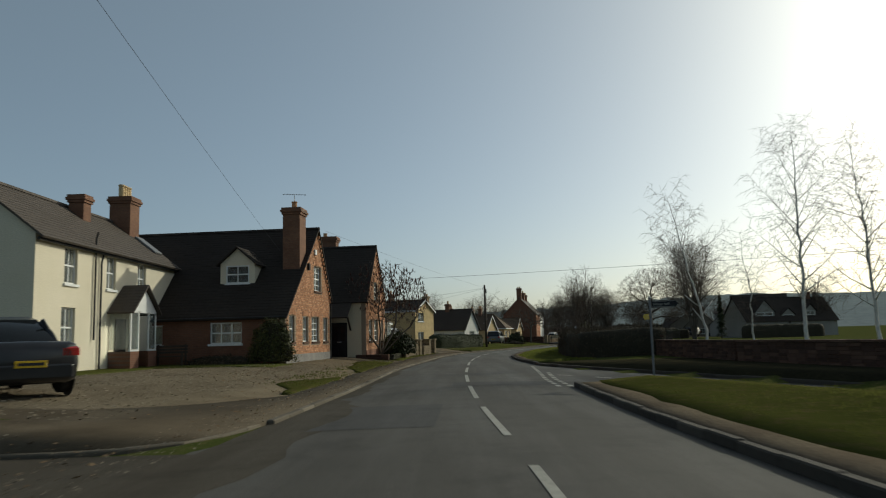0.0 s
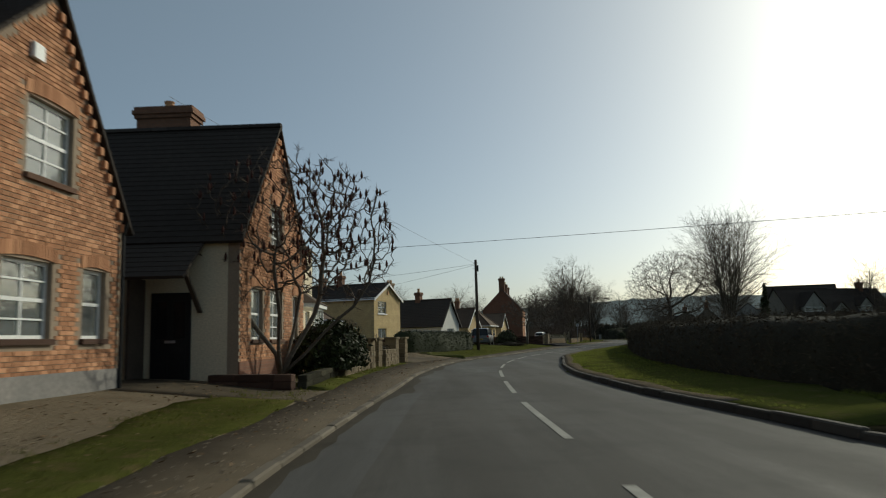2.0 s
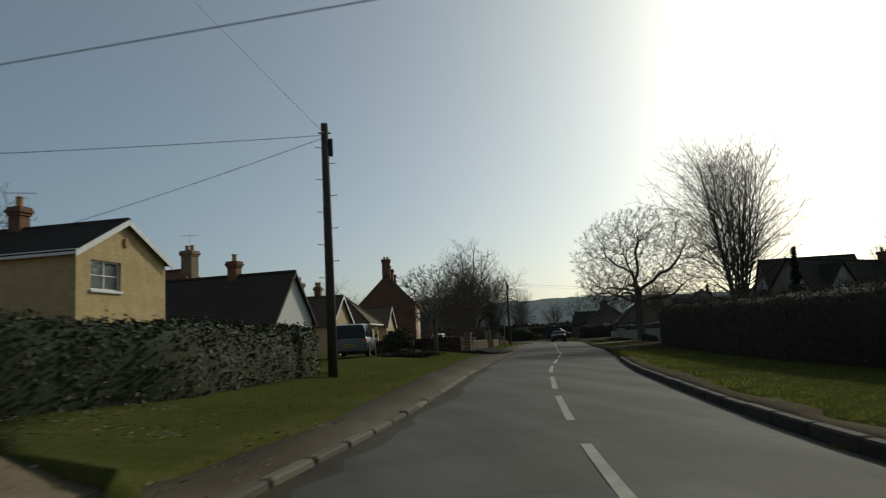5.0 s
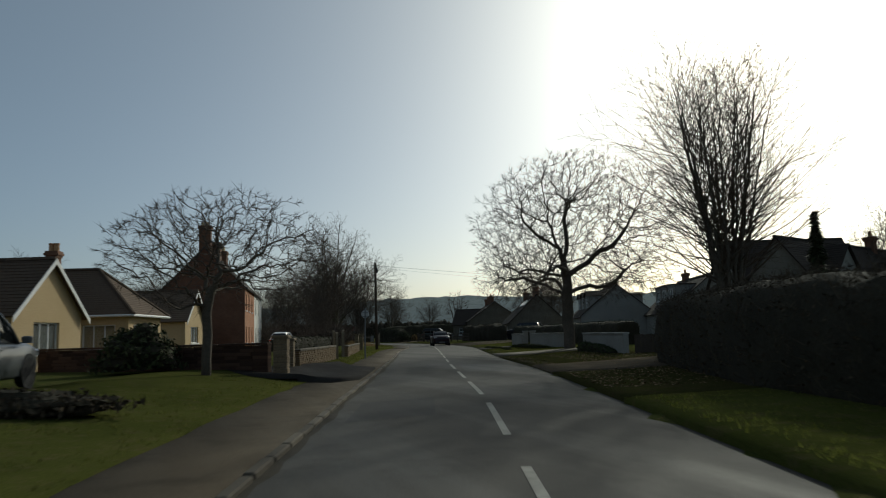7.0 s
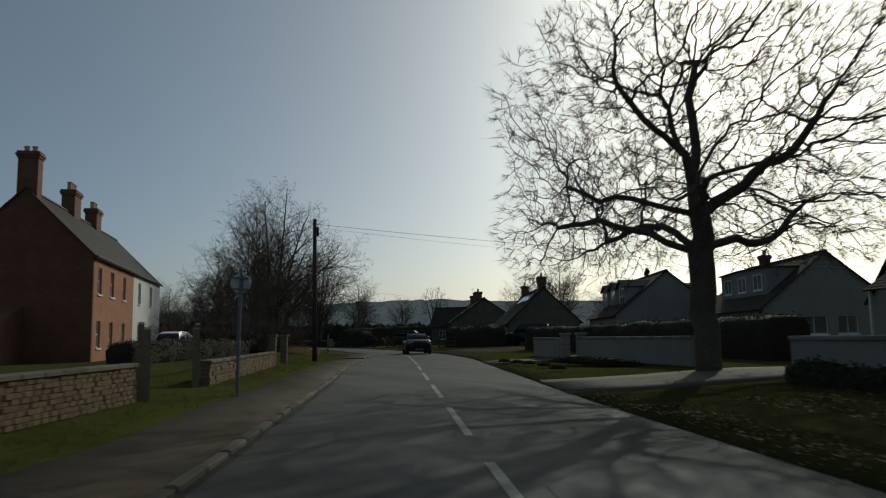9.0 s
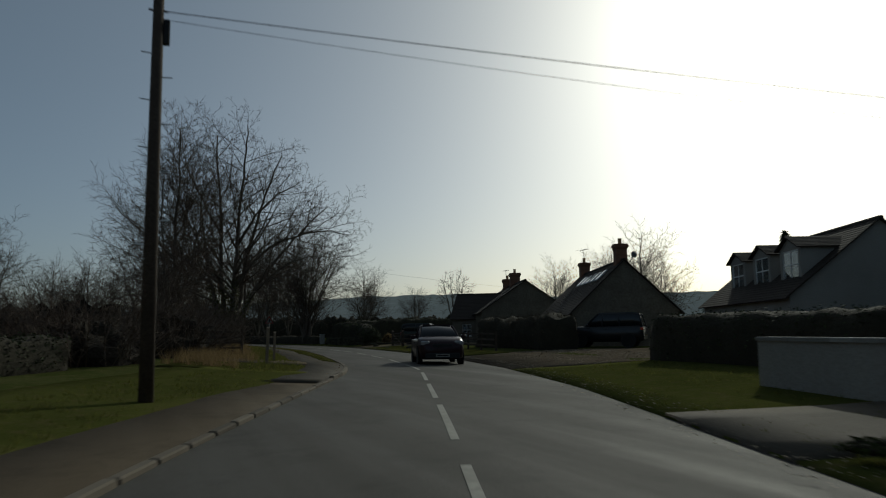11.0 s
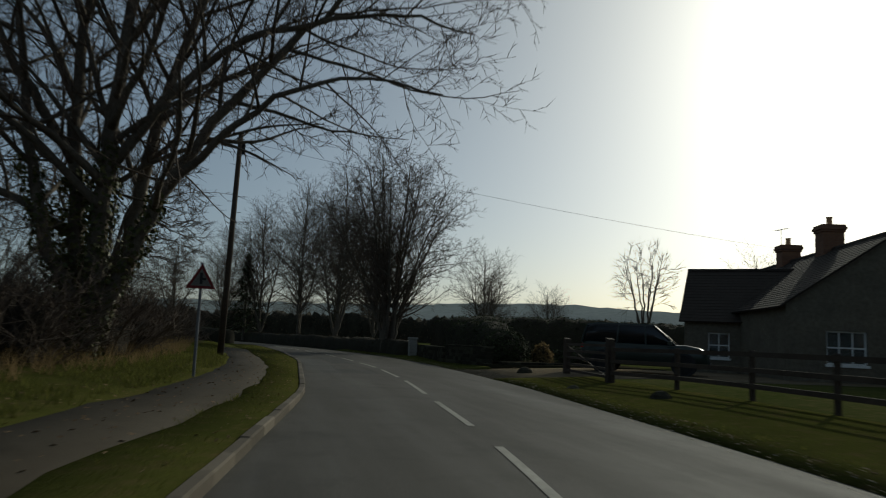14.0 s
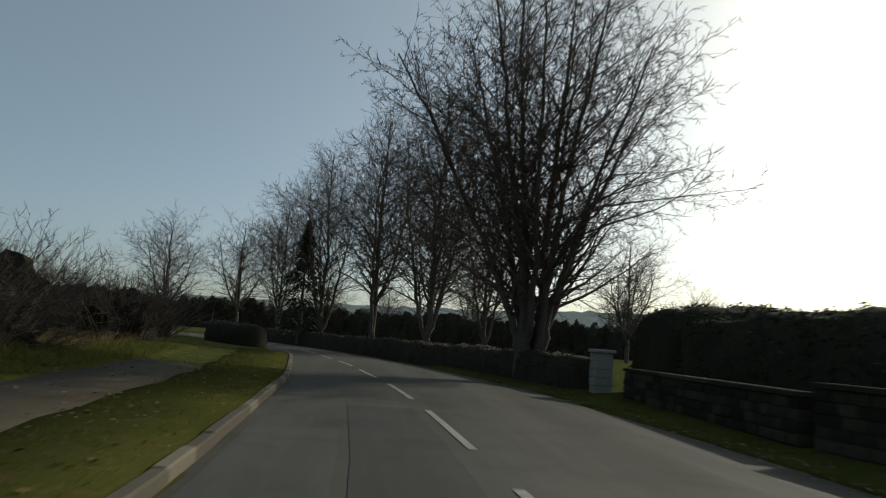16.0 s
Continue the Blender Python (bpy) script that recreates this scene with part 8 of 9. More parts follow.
for x, y in ((23.35, 133.4), (24.2, 135.4)):
    pillar("gate_pillar", "narrow buff stone gate pillar near the pole", x, y, 1.15, 0.28, 0.2, 70, 20)
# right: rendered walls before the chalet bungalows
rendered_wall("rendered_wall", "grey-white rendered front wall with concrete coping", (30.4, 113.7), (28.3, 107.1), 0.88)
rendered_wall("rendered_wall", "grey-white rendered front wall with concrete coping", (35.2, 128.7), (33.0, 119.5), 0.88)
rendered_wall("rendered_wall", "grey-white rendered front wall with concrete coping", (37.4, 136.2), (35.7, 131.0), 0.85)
for x, y in ((35.35, 129.1), (35.6, 130.7)):
    pillar("gate_pillar", "rendered gate pillar at a garden path", x, y, 1.05, 0.35, 0.15, 70, 21, RENDER_GREY_SHADE)
hedge_run("low_hedge", "low dark clipped hedge before the rendered wall", [(29.7, 113.6), (27.95, 108.2)], 0.45, table((108, 0.22), (110, 0.4), (114, 0.5)), 420, LEAF_DARK, seed=31, rag=0.1)
# dark boards added in place of the wall's return face in shadow
return_boards = thing("boarded_fence", "dark boards in place of the shaded return of the rendered wall", "fence", frame_at(28.45, 106.9, 0.95, -0.31, 0.15))
for i in range(26):
    part("board", MB().box(i * 0.125, 0, -0.1, i * 0.125 + 0.117, 0.02 + 0.012 * (i % 2), 0.84 + 0.012 * (i % 3)), TIMBER_DARK, return_boards)
part("rail", MB().box(0, 0.035, 0.6, 3.2, 0.08, 0.68), TIMBER_DARK, return_boards)
post("gate_post", "weathered square timber gate post at the wall end", 18.25, 117.15, 0.2, 1.25, 0.12, TIMBER, group="garden gate posts")
post("gate_post", "weathered square timber gate post at the wall end", 19.35, 120.6, 0.2, 1.3, 0.12, TIMBER, group="garden gate posts")
# field side gate and marker posts
post("marker_post", "pale timber post on the grass verge", 30.2, 151.6, 0.15, 1.3, 0.09, TIMBER, (0.05, 0))
post("marker_post", "pale timber post on the grass verge", 30.9, 154.4, 0.15, 1.15, 0.08, TIMBER, (0.03, 0))
bar_gate("field_gate", "dark weathered five-bar timber gate", (30.2, 158.0), (27.0, 157.2), 1.1, TIMBER_DARK)
band("field_gateway", kl, -1, 151.6, 155.2, lambda y: strip_w(y) + 1.27, 4.6, 0.13, 0.3, DIRT, "worn dirt gateway crossing the verge", "driveway", fine=6, lift=0.02)
# rail fence and gate by the stone house
rail_fence("rail_fence", "dark timber post and rail fence along the verge", [(43.9, 161.5), (44.4, 164.5), (44.9, 167.5), (45.25, 170.5), (45.5, 173.0), (45.7, 175.6), (45.75, 178.6), (45.4, 181.4)], 1.05, TIMBER_DARK, 3)
for x, y in ((45.4, 181.6), (46.3, 186.9)):
    post("gate_post", "stout timber gate post", x, y, 0.18, 1.2, 0.2, TIMBER_DARK, group="stout gate posts")
bar_gate("yard_gate", "timber five-bar gate across the drive", (45.5, 181.8), (46.2, 186.7), 1.1, TIMBER_DARK)
stone_wall("roadside_wall", "low dark stone wall below the garden hedge", (44.6, 203.9), (44.3, 196.5), 0.62, 0.12, 0.3, 0.14, 22, (0.25, 0.5), STONE_DARK, core=STONE_DARK)
stone_wall("roadside_wall", "low dark stone wall curving to the drive", (44.35, 196.3), (45.05, 191.8), 0.76, 0.12, 0.3, 0.14, 23, (0.25, 0.5), STONE_DARK, core=STONE_DARK)
stone_wall("bed_edging", "low dark stone edging round a garden bed", (45.3, 191.85), (49.6, 193.4), 0.24, 0.12, 0.25, 0.12, 29, (0.3, 0.5), STONE_DARK, False, core=STONE_DARK)
band("bed_soil", kr, 1, 191.6, 200.5, 1.5, 9.5, 0.2, 0.26, SOIL, "dark garden soil behind the stone wall", "soil", fine=5, lift=0.02)
bush("round_shrub", "large dark rounded evergreen bush behind the stone wall", 46.35, 194.3, 0.2, 1.25, 1.25, 1.75, 2600, LEAF_DARK, 0.05, 61)
bush("round_shrub", "dark rounded evergreen bush in the garden bed", 50.6, 195.9, 0.2, 1.3, 1.2, 1.05, 1500, LEAF_DARK, 0.05, 62)
bush("plume_shrub", "pale dry grassy shrub beside the dark bushes", 48.4, 194.9, 0.2, 0.55, 0.55, 1.1, 900, STRAW, 0.06, 63, LEAF_HEDGE)
pillar("gate_pillar", "pale square stone gate pier", 44.2, 205.3, 1.0, 0.45, 0.12, 90, 24, RENDER_GREY_SHADE)
for x, y, s in ((45.0, 187.6, 0.3), (44.2, 176.6, 0.26), (43.6, 179.9, 0.22), (28.2, 99.0, 0.2)):
    mb = MB().lathe([(0.02, 0.72), (0.5, 0.6), (0.85, 0.32), (1.0, 0.0), (0.9, -0.3)], 9)
    mb.v = [(a * s * (1 + 0.3 * noise.noise(Vector((a * 2, b * 2, c)))), b * s * 0.9, c * s) for a, b, c in mb.v]
    tagged(part("verge_stone", mb, STONE_DARK, m=pose(x, y, land(x, y) + 0.06)), "rough dark boulder set on the verge", "stone", "verge stones")

# ---- signs ----
fp = thing("fingerpost", "slim dark metal direction signpost on the junction verge", "signpost", pose(6.0, 19.3, 0.1))
part("post", MB().cyl(0, 0, -0.3, 1.98, 0.028, 0.028, 12), LEAD, fp)
part("cap", MB().lathe([(0.04, 1.98), (0.048, 2.01), (0.02, 2.05)], 12), LEAD, fp)
arm = part("sign_arm", MB().prism([(0.04, 1.74), (0.6, 1.74), (0.68, 1.825), (0.6, 1.91), (0.04, 1.91)], -0.012, 0.012), PLASTIC, fp, "dark finger board with pale lettering", m=pose(0, 0, 0.02, 0, 0, -18))
part("border", MB().box(0.06, -0.015, 1.752, 0.59, -0.0125, 1.762).box(0.06, -0.015, 1.888, 0.59, -0.0125, 1.898), RENDER_GREY_SHADE, arm)
words = bpy.data.curves.new("lettering", "FONT")
words.body, words.size, words.extrude = "Village hall", 0.095, 0.001
words.materials.append(RENDER_GREY_SHADE)
letters = new("lettering", words)
letters.parent, letters.matrix_basis = arm, pose(0.07, -0.0145, 1.795, 90, 0, 0)
arm2 = part("sign_arm", MB().prism([(0.04, 1.45), (0.15, 1.45), (0.19, 1.52), (0.15, 1.59), (0.04, 1.59)], -0.012, 0.012), YELLOW_PLATE, fp, "small yellow footpath arrow plate", m=pose(0, 0, 0.02, 0, 0, 170))
part("arrow", MB().box(0.07, -0.015, 1.5, 0.14, -0.0125, 1.54), PLASTIC, arm2)
rs = thing("round_sign", "back of a round road sign on a grey post", "road sign", pose(20.0, 118.4, 0.15))
part("post", MB().tube([(0, 0, -0.3), (0.02, 0, 1.2), (0.06, 0, 2.55)], 0.038, 10), LEAD, rs)
part("disc", MB().lathe([(0.2, -0.012), (0.205, -0.008), (0.205, 0.008), (0.195, 0.012), (0.02, 0.01)], 32, "y"), STEEL, rs, "grey back of the sign disc", m=pose(0.055, 0.05, 2.25, 0, 0, -18))
part("clip", MB().box(-0.12, -0.05, 2.33, 0.2, -0.03, 2.37).box(-0.12, -0.05, 2.1, 0.2, -0.03, 2.14), LEAD, rs)
ts = thing("warning_sign", "triangular red-bordered warning sign on a grey post", "road sign", pose(34.4, 178.6, 0.15))
part("post", MB().tube([(0, 0, -0.3), (0.0, 0, 2.42)], 0.034, 10), LEAD, ts)
part("sign_plate", MB().prism([(-0.31, 1.86), (0.31, 1.86), (0.0, 2.4)], -0.06, -0.045), SIGN_RED, ts, "red-edged triangular plate")
part("sign_face", MB().prism([(-0.21, 1.92), (0.21, 1.92), (0.0, 2.28)], -0.066, -0.061), SIGN_FACE, ts)
part("symbol", MB().box(-0.03, -0.071, 1.96, 0.03, -0.067, 2.2).box(0.03, -0.071, 2.04, 0.1, -0.067, 2.09), PLASTIC, ts)

# ---- shrubs and scrub ----
bush("rhododendron_bush", "large glossy evergreen bush by the garden wall", -2.5, 46.6, 0.2, 1.1, 1.4, 1.7, 3000, LEAF_LAUREL, 0.07, 61, LEAF_CORE)
bush("ivy_shrub", "clipped ivy shrub on the cottage corner", -6.5, 31.3, 0.25, 1.0, 0.5, 2.25, 3600, IVY, 0.05, 62, LEAF_CORE)
bush("low_shrub", "dark shrub under the cottage window", -8.6, 31.25, 0.3, 1.8, 0.35, 0.55, 900, LEAF_HEDGE, 0.05, 63)
bush("trailing_plant", "dark trailing plant on the garden wall", -2.15, 50.2, 0.6, 0.35, 0.5, 0.45, 500, LEAF_LAUREL, 0.045, 64)
bush("trailing_plant", "dark trailing plant on the garden wall", -2.3, 47.9, 0.6, 0.3, 0.6, 0.35, 400, LEAF_LAUREL, 0.045, 65)
bush("trailing_plant", "dark heather trailing over the garden wall", -1.35, 55.6, 0.55, 0.3, 0.55, 0.4, 400, LEAF_HEDGE, 0.045, 66)
bush("round_shrub", "dark rounded garden shrub", 1.6, 92.5, 0.3, 0.9, 0.9, 1.6, 700, LEAF_DARK, 0.07, 67)
bush("round_shrub", "dark rounded garden shrub", 9.5, 105.5, 0.3, 1.3, 1.3, 1.7, 900, LEAF_DARK, 0.08, 68)
bush("low_shrub", "low brown heather by the verge", 8.3, 93.0, 0.25, 1.6, 0.7, 0.5, 500, LEAF_HEDGE, 0.06, 69)
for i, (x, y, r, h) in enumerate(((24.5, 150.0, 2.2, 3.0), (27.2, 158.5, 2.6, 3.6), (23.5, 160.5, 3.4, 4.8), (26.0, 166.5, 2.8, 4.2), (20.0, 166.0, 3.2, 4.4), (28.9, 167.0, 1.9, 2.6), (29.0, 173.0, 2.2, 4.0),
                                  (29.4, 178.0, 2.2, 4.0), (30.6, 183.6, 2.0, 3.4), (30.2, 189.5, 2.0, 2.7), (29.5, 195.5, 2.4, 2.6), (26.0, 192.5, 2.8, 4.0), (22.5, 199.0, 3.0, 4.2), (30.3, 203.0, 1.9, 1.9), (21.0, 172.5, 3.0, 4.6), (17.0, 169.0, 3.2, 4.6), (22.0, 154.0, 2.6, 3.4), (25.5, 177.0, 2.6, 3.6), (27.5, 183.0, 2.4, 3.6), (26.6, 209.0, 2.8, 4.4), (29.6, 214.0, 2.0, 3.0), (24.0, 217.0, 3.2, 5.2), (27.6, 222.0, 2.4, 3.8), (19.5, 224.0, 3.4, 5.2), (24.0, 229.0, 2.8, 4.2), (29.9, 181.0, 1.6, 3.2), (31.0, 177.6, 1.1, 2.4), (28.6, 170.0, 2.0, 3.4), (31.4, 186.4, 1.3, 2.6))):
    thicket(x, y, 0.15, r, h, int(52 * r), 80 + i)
for x, y, w in ((32.9, 124.0, 1.8),):
    bush("low_shrub", "low dark planting at the foot of the wall", x - 0.5, y, 0.15, 0.35, w * 1.6, 0.34, 1100, MOSS, 0.04, 110, LEAF_CORE)
for i, (x, y) in enumerate(((32.2, 130.0), (32.1, 128.7), (31.8, 127.3), (31.3, 125.3), (30.4, 123.0))):
    bush("verge_shrub", "small clipped shrub on the verge", x, y, 0.12, 0.26, 0.3, 0.16, 160, MOSS, 0.035, 120 + i)
hedge_run("drive_hedge", "dark hedge behind the rail fence", [(46.2, 160.5), (47.0, 166.0), (47.2, 171.6)], -2.2, 1.85, 520, LEAF_HEDGE, seed=7, rag=0.35, twigs=0.5)
hedge_run("bend_hedge", "low dark hedge round the outside of the bend", [(43.8, 206.3), (42.85, 211.5), (41.75, 217.5), (40.2, 224.0), (37.4, 233.0), (33.5, 243.0), (26.0, 256.0)], -1.2, 1.1, 200, LEAF_HEDGE, seed=8)
hedge_run("bend_hedge", "dark clipped hedge on the inside of the bend", [(29.2, 230.0), (32.2, 227.0)], 1.2, 1.2, 260, LEAF_DARK, seed=9)
hedge_run("boundary_hedge", "dark hedge between the gardens", [(40.0, 100.0), (52.0, 104.0)], 1.6, 1.8, 200, LEAF_DARK, seed=10)
hedge_run("yard_hedge", "dark hedge behind the verge walls", [(37.0, 120.5), (38.8, 128.0), (40.5, 136.0), (42.0, 146.0)], -1.4, 1.5, 220, LEAF_DARK, seed=11)


def conifer(name, label, x, y, z, h, r, n, seed):
    rng = np.random.RandomState(seed)
    root = thing(name, label, "conifer", pose(x, y, z))
    part("trunk", MB().tube([(0, 0, -0.2), (0, 0, h * 0.95)], [0.02 * h, 0.01], 8), BARK, root)
    mb = MB()
    for _ in range(n):
        f = rng.rand() ** 0.8
        a = rng.uniform(0, 2 * math.pi)
        rr = r * (1 - f) ** 0.8 * rng.uniform(0.35, 1.05) * (0.8 + 0.3 * math.sin(f * 40))
        p = np.array([rr * math.cos(a), rr * math.sin(a), 0.06 * h + f * h * 0.94 - 0.15 * rr])
        d = np.array([math.cos(a), math.sin(a), -0.35]) + rng.normal(0, 0.35, 3)
        d /= np.linalg.norm(d)
        e = np.cross(d, [0, 0, 1.0]) + rng.normal(0, 0.3, 3)
        e /= np.linalg.norm(e) + 1e-6
        s = (0.1 + 0.05 * h ** 0.5) * rng.uniform(0.6, 1.3)
        mb.add([p - d * s, p + e * s * 0.3, p + d * s * 1.2, p - e * s * 0.3], [(0, 1, 2, 3)])
    part("foliage", mb, LEAF_DARK, root, fix=False)
    return root


conifer("column_conifer", "narrow dark conifer beside the chalet house", 38.8, 106.8, 0.2, 6.2, 0.85, 1800, 131)
conifer("pine_tree", "dark conifer among the bare trees by the bend", 33.2, 243.5, 0.3, 9.0, 2.6, 2600, 133)
conifer("pine_tree", "dark conifer behind the stone house", 63.5, 160.0, 0.3, 7.0, 2.2, 1600, 134)

# ---- sumac in its brick planter ----
sum_sk = grow(71, blob_env(0.2, 0.2, 3.3, 2.75, 2.4, 2.2, -0.75, 0.5), 2600, [[(0, 0, 0), (-0.1, -0.1, 0.5), (-0.6, -0.3, 1.2), (-1.1, -0.5, 2.0), (-1.4, -0.6, 2.8)], [0, (0.25, 0.1, 0.5), (0.6, 0.2, 1.1), (0.9, 0.3, 1.9), (1.0, 0.3, 2.9)],
              [0, (0.1, 0.4, 0.5), (0.2, 0.8, 1.2), (0.3, 1.0, 2.0)], [0, (0.5, 0.3, 0.45), (1.0, 0.4, 1.0), (1.7, 0.4, 1.6), (2.1, 0.4, 2.2)], [0, (0.0, -0.3, 0.6), (0.1, -0.7, 1.4), (0.0, -0.9, 2.4)]], 0.19, 1.8, 0.28, 0.14, 0.22)
sumac = plant_tree("sumac_tree", "bare sumac with dark upright seed heads in a planter", -3.25, 43.4, 0.35, sum_sk, 0.085, BARK, BARK_TWIG, twigs=2, twig_len=0.3, thick=0.02, fill=0.4, twig_r=0.009, tip=0.012)
SN, SP = sum_sk[:2]
ends = [i for i in range(len(SN)) if i not in set(SP)]
for i in [k for k in ends if SN[k][2] > 2.2][:280]:
    p = SN[i]
    part("seed_head", MB().lathe([(0.01, -0.03), (0.034, 0.03), (0.03, 0.09), (0.006, 0.17)], 6, at=tuple(p)), SEEDHEAD, sumac)
# planter faces in dark brick and stone, their shadow put into the colour
stone_wall("planter_wall", "low stone planter edging below the sumac", (-4.35, 41.55), (-2.5, 41.0), 0.3, 0.17, 0.2, 0.15, 25, (0.6, 0.9), BRICK_OLD_SHADE, False, core=BRICK_OLD_SHADE)
stone_wall("planter_wall", "low stone planter edging below the sumac", (-2.5, 41.2), (-2.42, 46.4), 0.26, 0.17, 0.2, 0.13, 26, (0.6, 0.9), STONE_DARK, False, core=STONE_DARK)
bench = thing("garden_bench", "dark timber bench against the cottage wall", "bench", pose(-11.2, 30.6, 0.36, 0, 0, 0))
for i in range(4):
    part("seat_slat", MB().cbox(0, 0.02 + i * 0.11, 0.42, 1.3, 0.11 + i * 0.11, 0.45, 0.006), TIMBER_DARK, bench)
for i in range(3):
    part("back_slat", MB().cbox(0, 0.46, 0.55 + i * 0.12, 1.3, 0.49, 0.64 + i * 0.12, 0.006), TIMBER_DARK, bench)
for x in (0.05, 1.18):
    for y, h in ((0.03, 0.62), (0.44, 0.92)):
        part("leg", MB().box(x, y, -0.05, x + 0.07, y + 0.06, h), TIMBER_DARK, bench)

# ---- drive entrance with its pillar, boarded fence and weeping tree ----
pillar("gate_pillar", "square stone gate pillar at the gravel drive", -1.05, 63.9, 0.98, 0.36, 0.12, 80, 27)
bf = thing("boarded_fence", "dark close-boarded timber fence beside the drive", "fence", frame_at(-6.2, 62.9, 0.982, 0.19, 0.12))
for i in range(40):
    part("board", MB().box(i * 0.125, 0, -0.1, i * 0.125 + 0.115, 0.02 + 0.012 * (i % 2), 0.86 + 0.01 * (i % 3)), TIMBER_DARK, bf)
part("rail", MB().box(0, 0.035, 0.6, 5.0, 0.08, 0.68), TIMBER_DARK, bf)
# yard wall in the darkened brick, its shadow put into the colour
stone_wall("yard_wall", "low dark brick wall before the buff house", (-8.2, 82.0), (-0.9, 78.6), 0.95, 0.2, 0.22, 0.16, 28, (0.5, 0.9), BRICK_OLD_SHADE, True, core=BRICK_OLD_SHADE)
weep_sk = grow(75, blob_env(0, 0, 1.9, 1.15, 1.15, 0.65, -0.7, 0.5), 420, [[(0, 0, -0.2), (0.02, 0, 0.5), (0, 0, 1.1), (0.03, 0, 1.7)]], 0.16, 1.4, 0.26, -0.05, 0.3)
plant_tree("weeping_tree", "small weeping ornamental tree, bare, on the gravel", -5.4, 79.2, 0.25, weep_sk, 0.06, STONE_GREY, BARK_TWIG, twigs=4, twig_len=0.5, droop=1.1, spread=0.3, thick=0.02)

# ---- grass blades, dry stems and dead leaves ----
def tufts(name, label, edge, sign, a, b, d0, d1, per, h, mat, blades=6, seed=1, wide=0.012, lean=0.5, category="grass"):
    """Tufts of blades scattered over a strip beside the road."""
    rng = np.random.RandomState(seed)
    mb = MB()
    w = lambda v, y: v(y) if callable(v) else v
    n = int((b - a) * abs(w(d1, (a + b) / 2) - w(d0, (a + b) / 2)) * per)
    for _ in range(n):
        y = rng.uniform(a, b)
        d = rng.uniform(w(d0, y), w(d1, y))
        x, q = out(edge, y, sign * d)
        if noise.noise(Vector((x * 0.8, q * 0.8, seed))) < -0.25:
            continue
        z = max(land(x, q) + 0.03, 0.04)
        for _ in range(blades):
            px, py = x + rng.normal(0, 0.05), q + rng.normal(0, 0.05)
            hh = h * rng.uniform(0.5, 1.3)
            t = rng.uniform(0, 6.28)
            lx, ly = rng.normal(0, lean * hh, 2)
            ux, uy = wide * math.cos(t), wide * math.sin(t)
            k = len(mb.v)
            mb.v += [(px - ux, py - uy, z - 0.02), (px + ux, py + uy, z - 0.02), (px + lx, py + ly, z + hh)]
            mb.f.append((k, k + 1, k + 2))
    return tagged(part(name, mb, mat, fix=False), label, category, kind="stuff")


def litter(name, label, edge, sign, a, b, d0, d1, n, seed, mat, size=0.03):
    """Dead leaves and bits lying on a strip beside the road."""
    rng = np.random.RandomState(seed)
    mb = MB()
    for _ in range(n):
        y, d = rng.uniform(a, b), rng.uniform(d0, d1)
        x, q = out(edge, y, sign * d)
        z = max(land(x, q) + 0.045, 0.1 if sign < 0 else 0.05)
        t, s = rng.uniform(0, 6.28), size * rng.uniform(0.5, 1.5)
        c, e = math.cos(t) * s, math.sin(t) * s
        mb.add([(x - c, q - e, z), (x + e * 0.5, q - c * 0.5, z + s * rng.uniform(0, 0.5)), (x + c, q + e, z + s * rng.uniform(0, 0.6)), (x - e * 0.5, q + c * 0.5, z)], [(0, 1, 2, 3)])
    return tagged(part(name, mb, mat, fix=False), label, "leaf litter", kind="stuff")


tufts("verge_grass", "short grass on the verge below the hedge, sunlight in its colour", kr, 1, 35, 70, 0.3, 2.9, 60, 0.06, BLADE_SUN, seed=1)
tufts("verge_grass", "short grass on the far verge, sunlight in its colour", kr, 1, 70, 92, 0.25, 2.6, 34, 0.07, BLADE_SUN, seed=2)
tufts("verge_grass", "short grass on the junction verge", kr, 1, 2, 19, 1.15, 4.0, 26, 0.06, BLADE, seed=3)
tufts("verge_grass", "rough grass before the cottages", kl, -1, 20, 46, lambda y: foot_w(y), lambda y: foot_w(y) + 1.5, 20, 0.07, BLADE, seed=4)
tufts("verge_grass", "rough grass under the garden walls", kl, -1, 45, 58, lambda y: foot_w(y), lambda y: foot_w(y) + 1.6, 24, 0.09, BLADE, seed=5)
tufts("verge_grass", "mown grass beside the evergreen hedge", kl, -1, 69, 103, lambda y: foot_w(y), lambda y: foot_w(y) + 2.2, 14, 0.07, BLADE, seed=6)
tufts("verge_grass", "patchy grass before the low brick walls", kl, -1, 108, 146, lambda y: foot_w(y), lambda y: foot_w(y) + 2.4, 12, 0.08, BLADE, seed=7)
tufts("verge_grass", "patchy grass before the rendered walls", kr, 1, 106, 147, 0.4, 4.5, 10, 0.06, BLADE, seed=8)
tufts("verge_grass", "tufted grass between kerb and footway", kl, -1, 154.5, 215, 0.12, strip_w, 30, 0.08, BLADE, seed=9)
tufts("verge_grass", "tufted grass beside the field footway", kl, -1, 146, 212, lambda y: strip_w(y) + 1.45, lambda y: strip_w(y) + 3.2, 22, 0.13, BLADE, seed=10)
tufts("dry_grass", "long straw-coloured dead grass at the field edge", kl, -1, 147, 168, lambda y: strip_w(y) + 3.0, lambda y: strip_w(y) + 5.6, 12, 0.4, STRAW, 8, 11, 0.008, 0.35)
tufts("dry_grass", "dead grass and stalks below the scrub", kl, -1, 168, 212, lambda y: strip_w(y) + 2.8, lambda y: strip_w(y) + 4.8, 8, 0.35, STRAW, 7, 12, 0.008, 0.4)
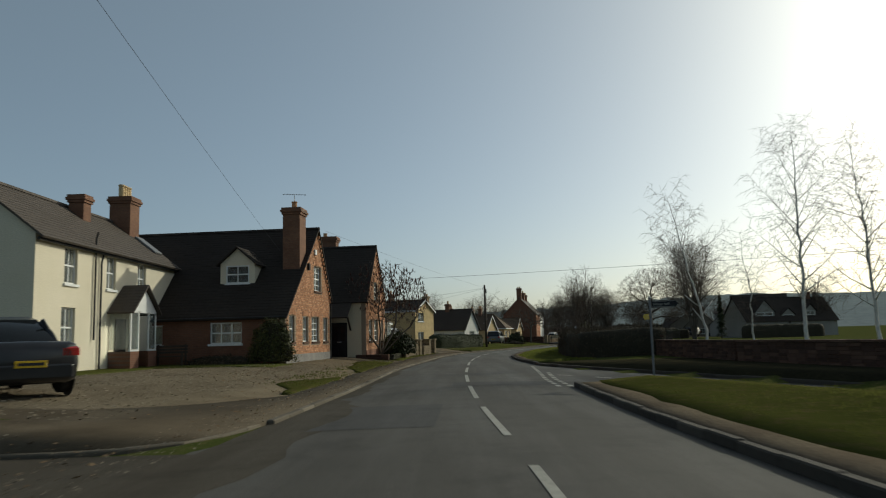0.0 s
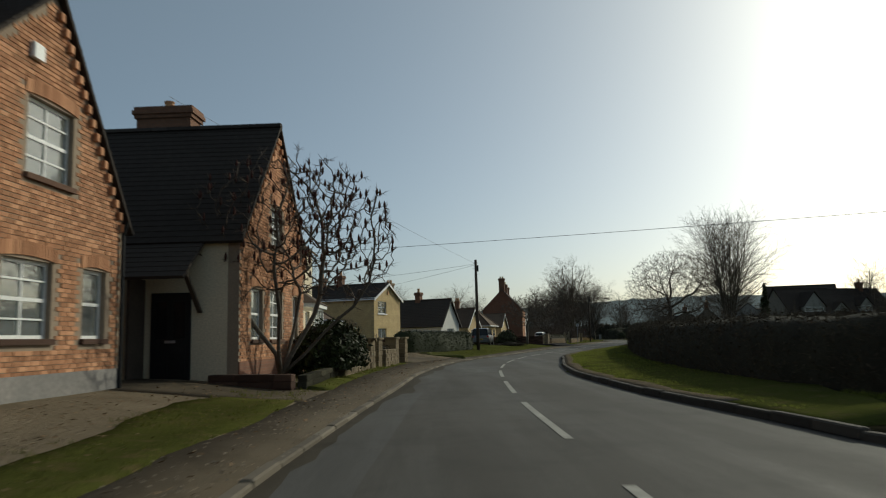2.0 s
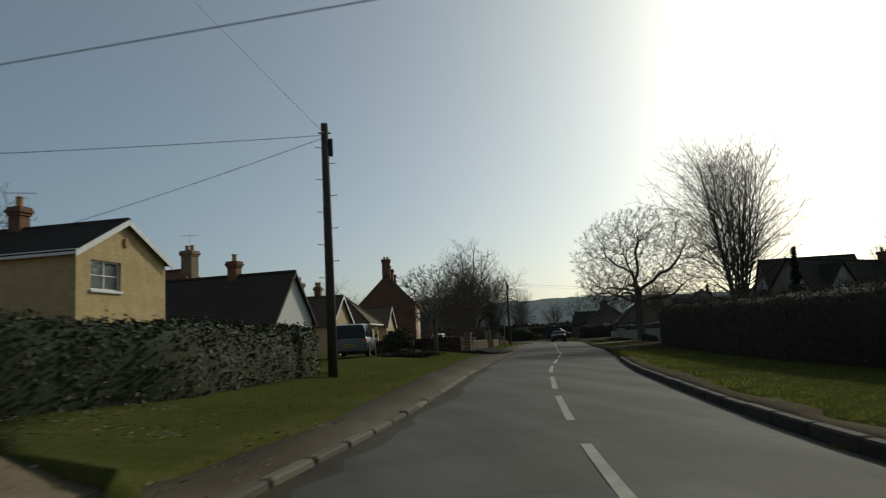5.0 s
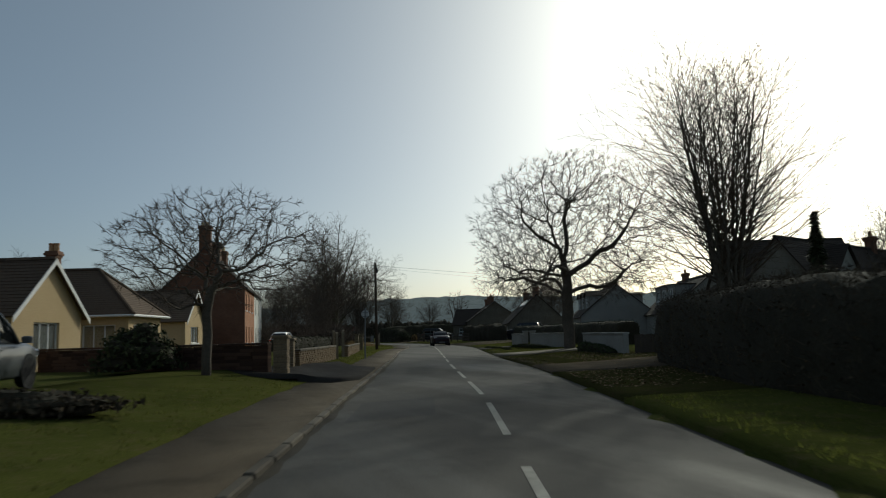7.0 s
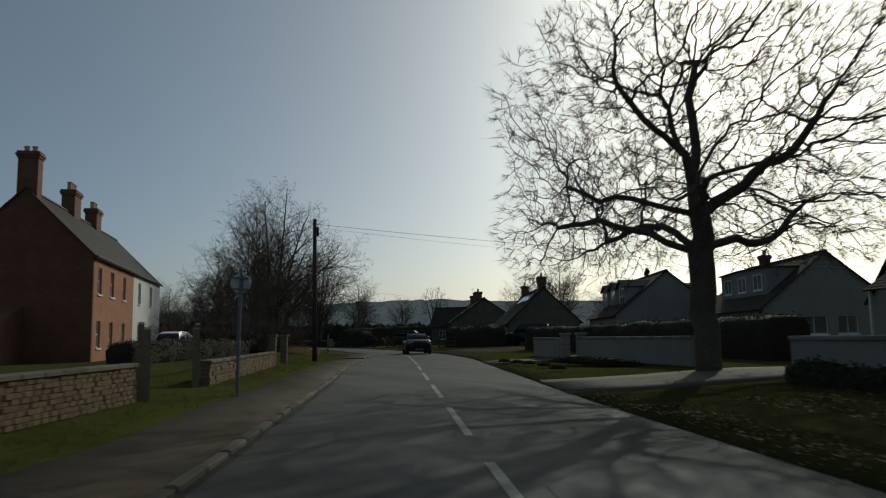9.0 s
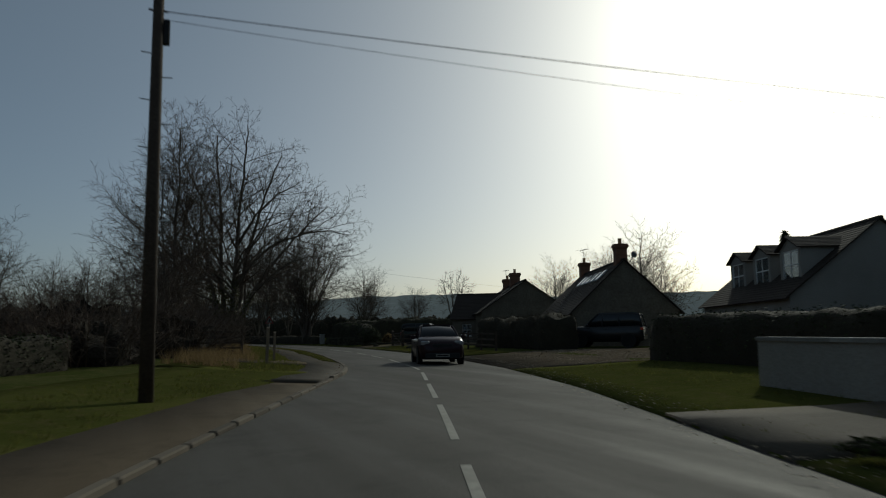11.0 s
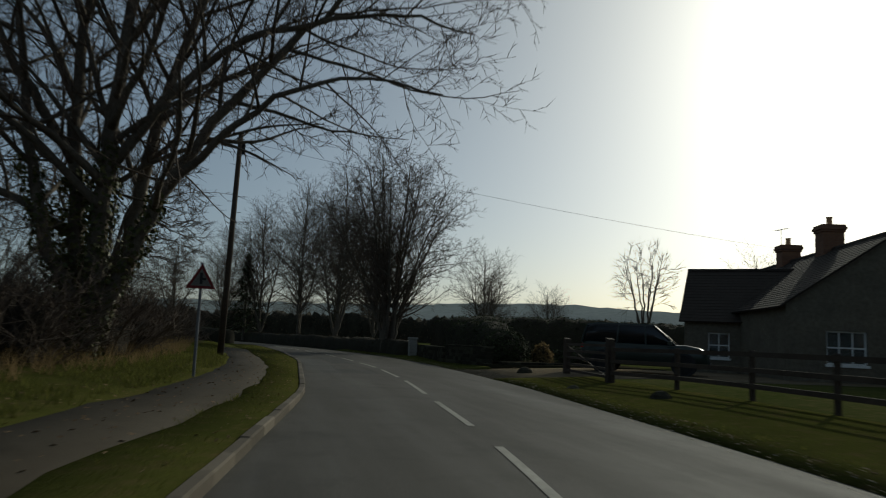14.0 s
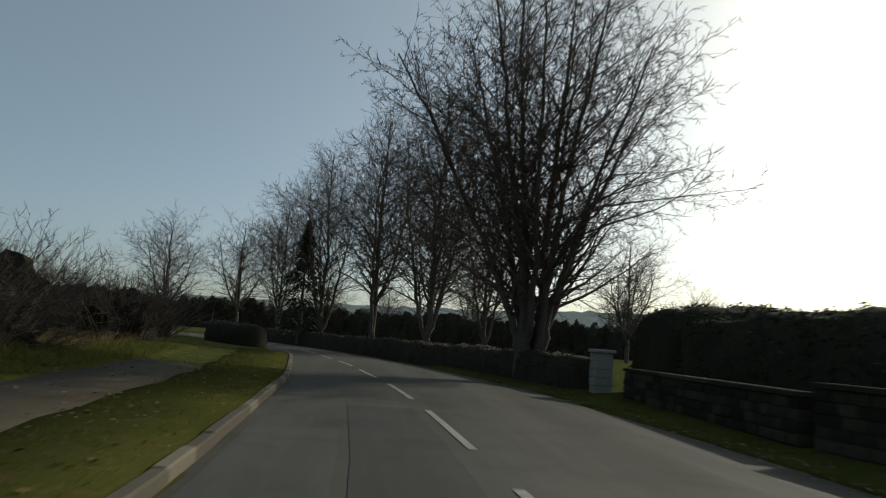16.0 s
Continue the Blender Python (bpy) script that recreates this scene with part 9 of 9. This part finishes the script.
tufts("verge_grass", "mossy grass before the rail fence", kr, 1, 160, 184, 0.6, 3.2, 26, 0.06, BLADE, seed=13)
tufts("verge_grass", "bright strip of grass below the stone wall", kr, 1, 191, 217, 0.3, 1.3, 40, 0.07, BLADE, seed=14)
litter("leaf_litter", "dead leaves and grit along the kerb", kl, -1, 0, 60, 0.1, 2.2, 1500, 21, LITTER)
litter("leaf_litter", "dead leaves at the driveway", kl, -1, 57, 69, 0.4, 5.0, 1600, 22, LITTER)
litter("leaf_litter", "brown dead leaves over the dirt driveway", kr, 1, 94, 113, 0.1, 5.0, 5200, 23, LITTER, 0.035)
litter("leaf_litter", "dead leaves on the field footway", kl, -1, 146, 210, 0.1, 3.4, 2600, 24, LITTER)
litter("leaf_litter", "dead leaves on the verge before the fence", kr, 1, 160, 192, 0.2, 3.0, 900, 25, LITTER)
litter("loose_gravel", "loose stones over the gravel forecourt", kl, -1, 2, 33, 2.3, 8.5, 7000, 26, PEBBLE, 0.028)
litter("loose_gravel", "loose stones over the gravel drive", kl, -1, 62, 70, 1.7, 8.0, 3000, 27, PEBBLE, 0.03)
litter("loose_gravel", "loose stones over the yard", kr, 1, 147, 160, 0.5, 8.0, 3000, 28, PEBBLE, 0.035)
litter("loose_dirt", "dirt and small stones swept onto the footway", kl, -1, 0, 66, -0.15, 1.0, 3500, 29, PEBBLE, 0.018)
litter("leaf_litter", "fallen leaves under the cottage windows", kl, -1, 20, 46, 1.6, 4.4, 1800, 30, LITTER, 0.03)
litter("loose_dirt", "gravel and dirt along the road's edge", kr, 1, 101, 215, -0.5, 0.9, 5000, 31, PEBBLE, 0.022)

# ---- kerb stones ----
kerb("kerb_left_village", kl, -1, 12.2, 145, KERB_DIRT, "low worn concrete kerb, partly sunk in dirt", 0.056)
bend = thing("kerb_left_mouth", "low worn kerb curving into the lane's mouth", "kerb", kind="structure")
turn_pts = [(kl(12.2), 12.2), (-1.86, 11.4), (-1.98, 10.6), (-2.25, 9.95), (-2.75, 9.5), (-3.5, 9.28), (-4.3, 9.2), (-5.2, 9.17), (-6.1, 9.14), (-7.0, 9.12), (-7.9, 9.1), (-8.8, 9.08), (-9.7, 9.06), (-10.6, 9.04)]
for (xa, ya), (xb, yb) in zip(turn_pts, turn_pts[1:]):
    L = math.hypot(xb - xa, yb - ya)
    part("kerb_stone", MB().cbox(0.003, -0.13, -0.14, L + 0.01, 0.0, 0.0, 0.018), KERB_DIRT, bend, m=frame_at(xa, ya, xb - xa, yb - ya, 0.045 + random.uniform(-0.006, 0.006)))
kerb("kerb_left_field", kl, -1, 145, 222, KERB_DIRT, "pale concrete kerb beside the grass strip", 0.11)
kerb("kerb_side_road", side_far, 1, 4, 33, KERB_SHADED, "dark kerb along the mouth of the side road", 0.1)
kerb("kerb_right_junction", kr, 1, -12, 18.9, KERB_SHADED, "dark kerb at the junction corner", 0.11)
kerb("kerb_right_verge", kr, 1, 33, 84, KERB_SHADED, "kerb along the hedge verge, its shade put into the colour", 0.115)
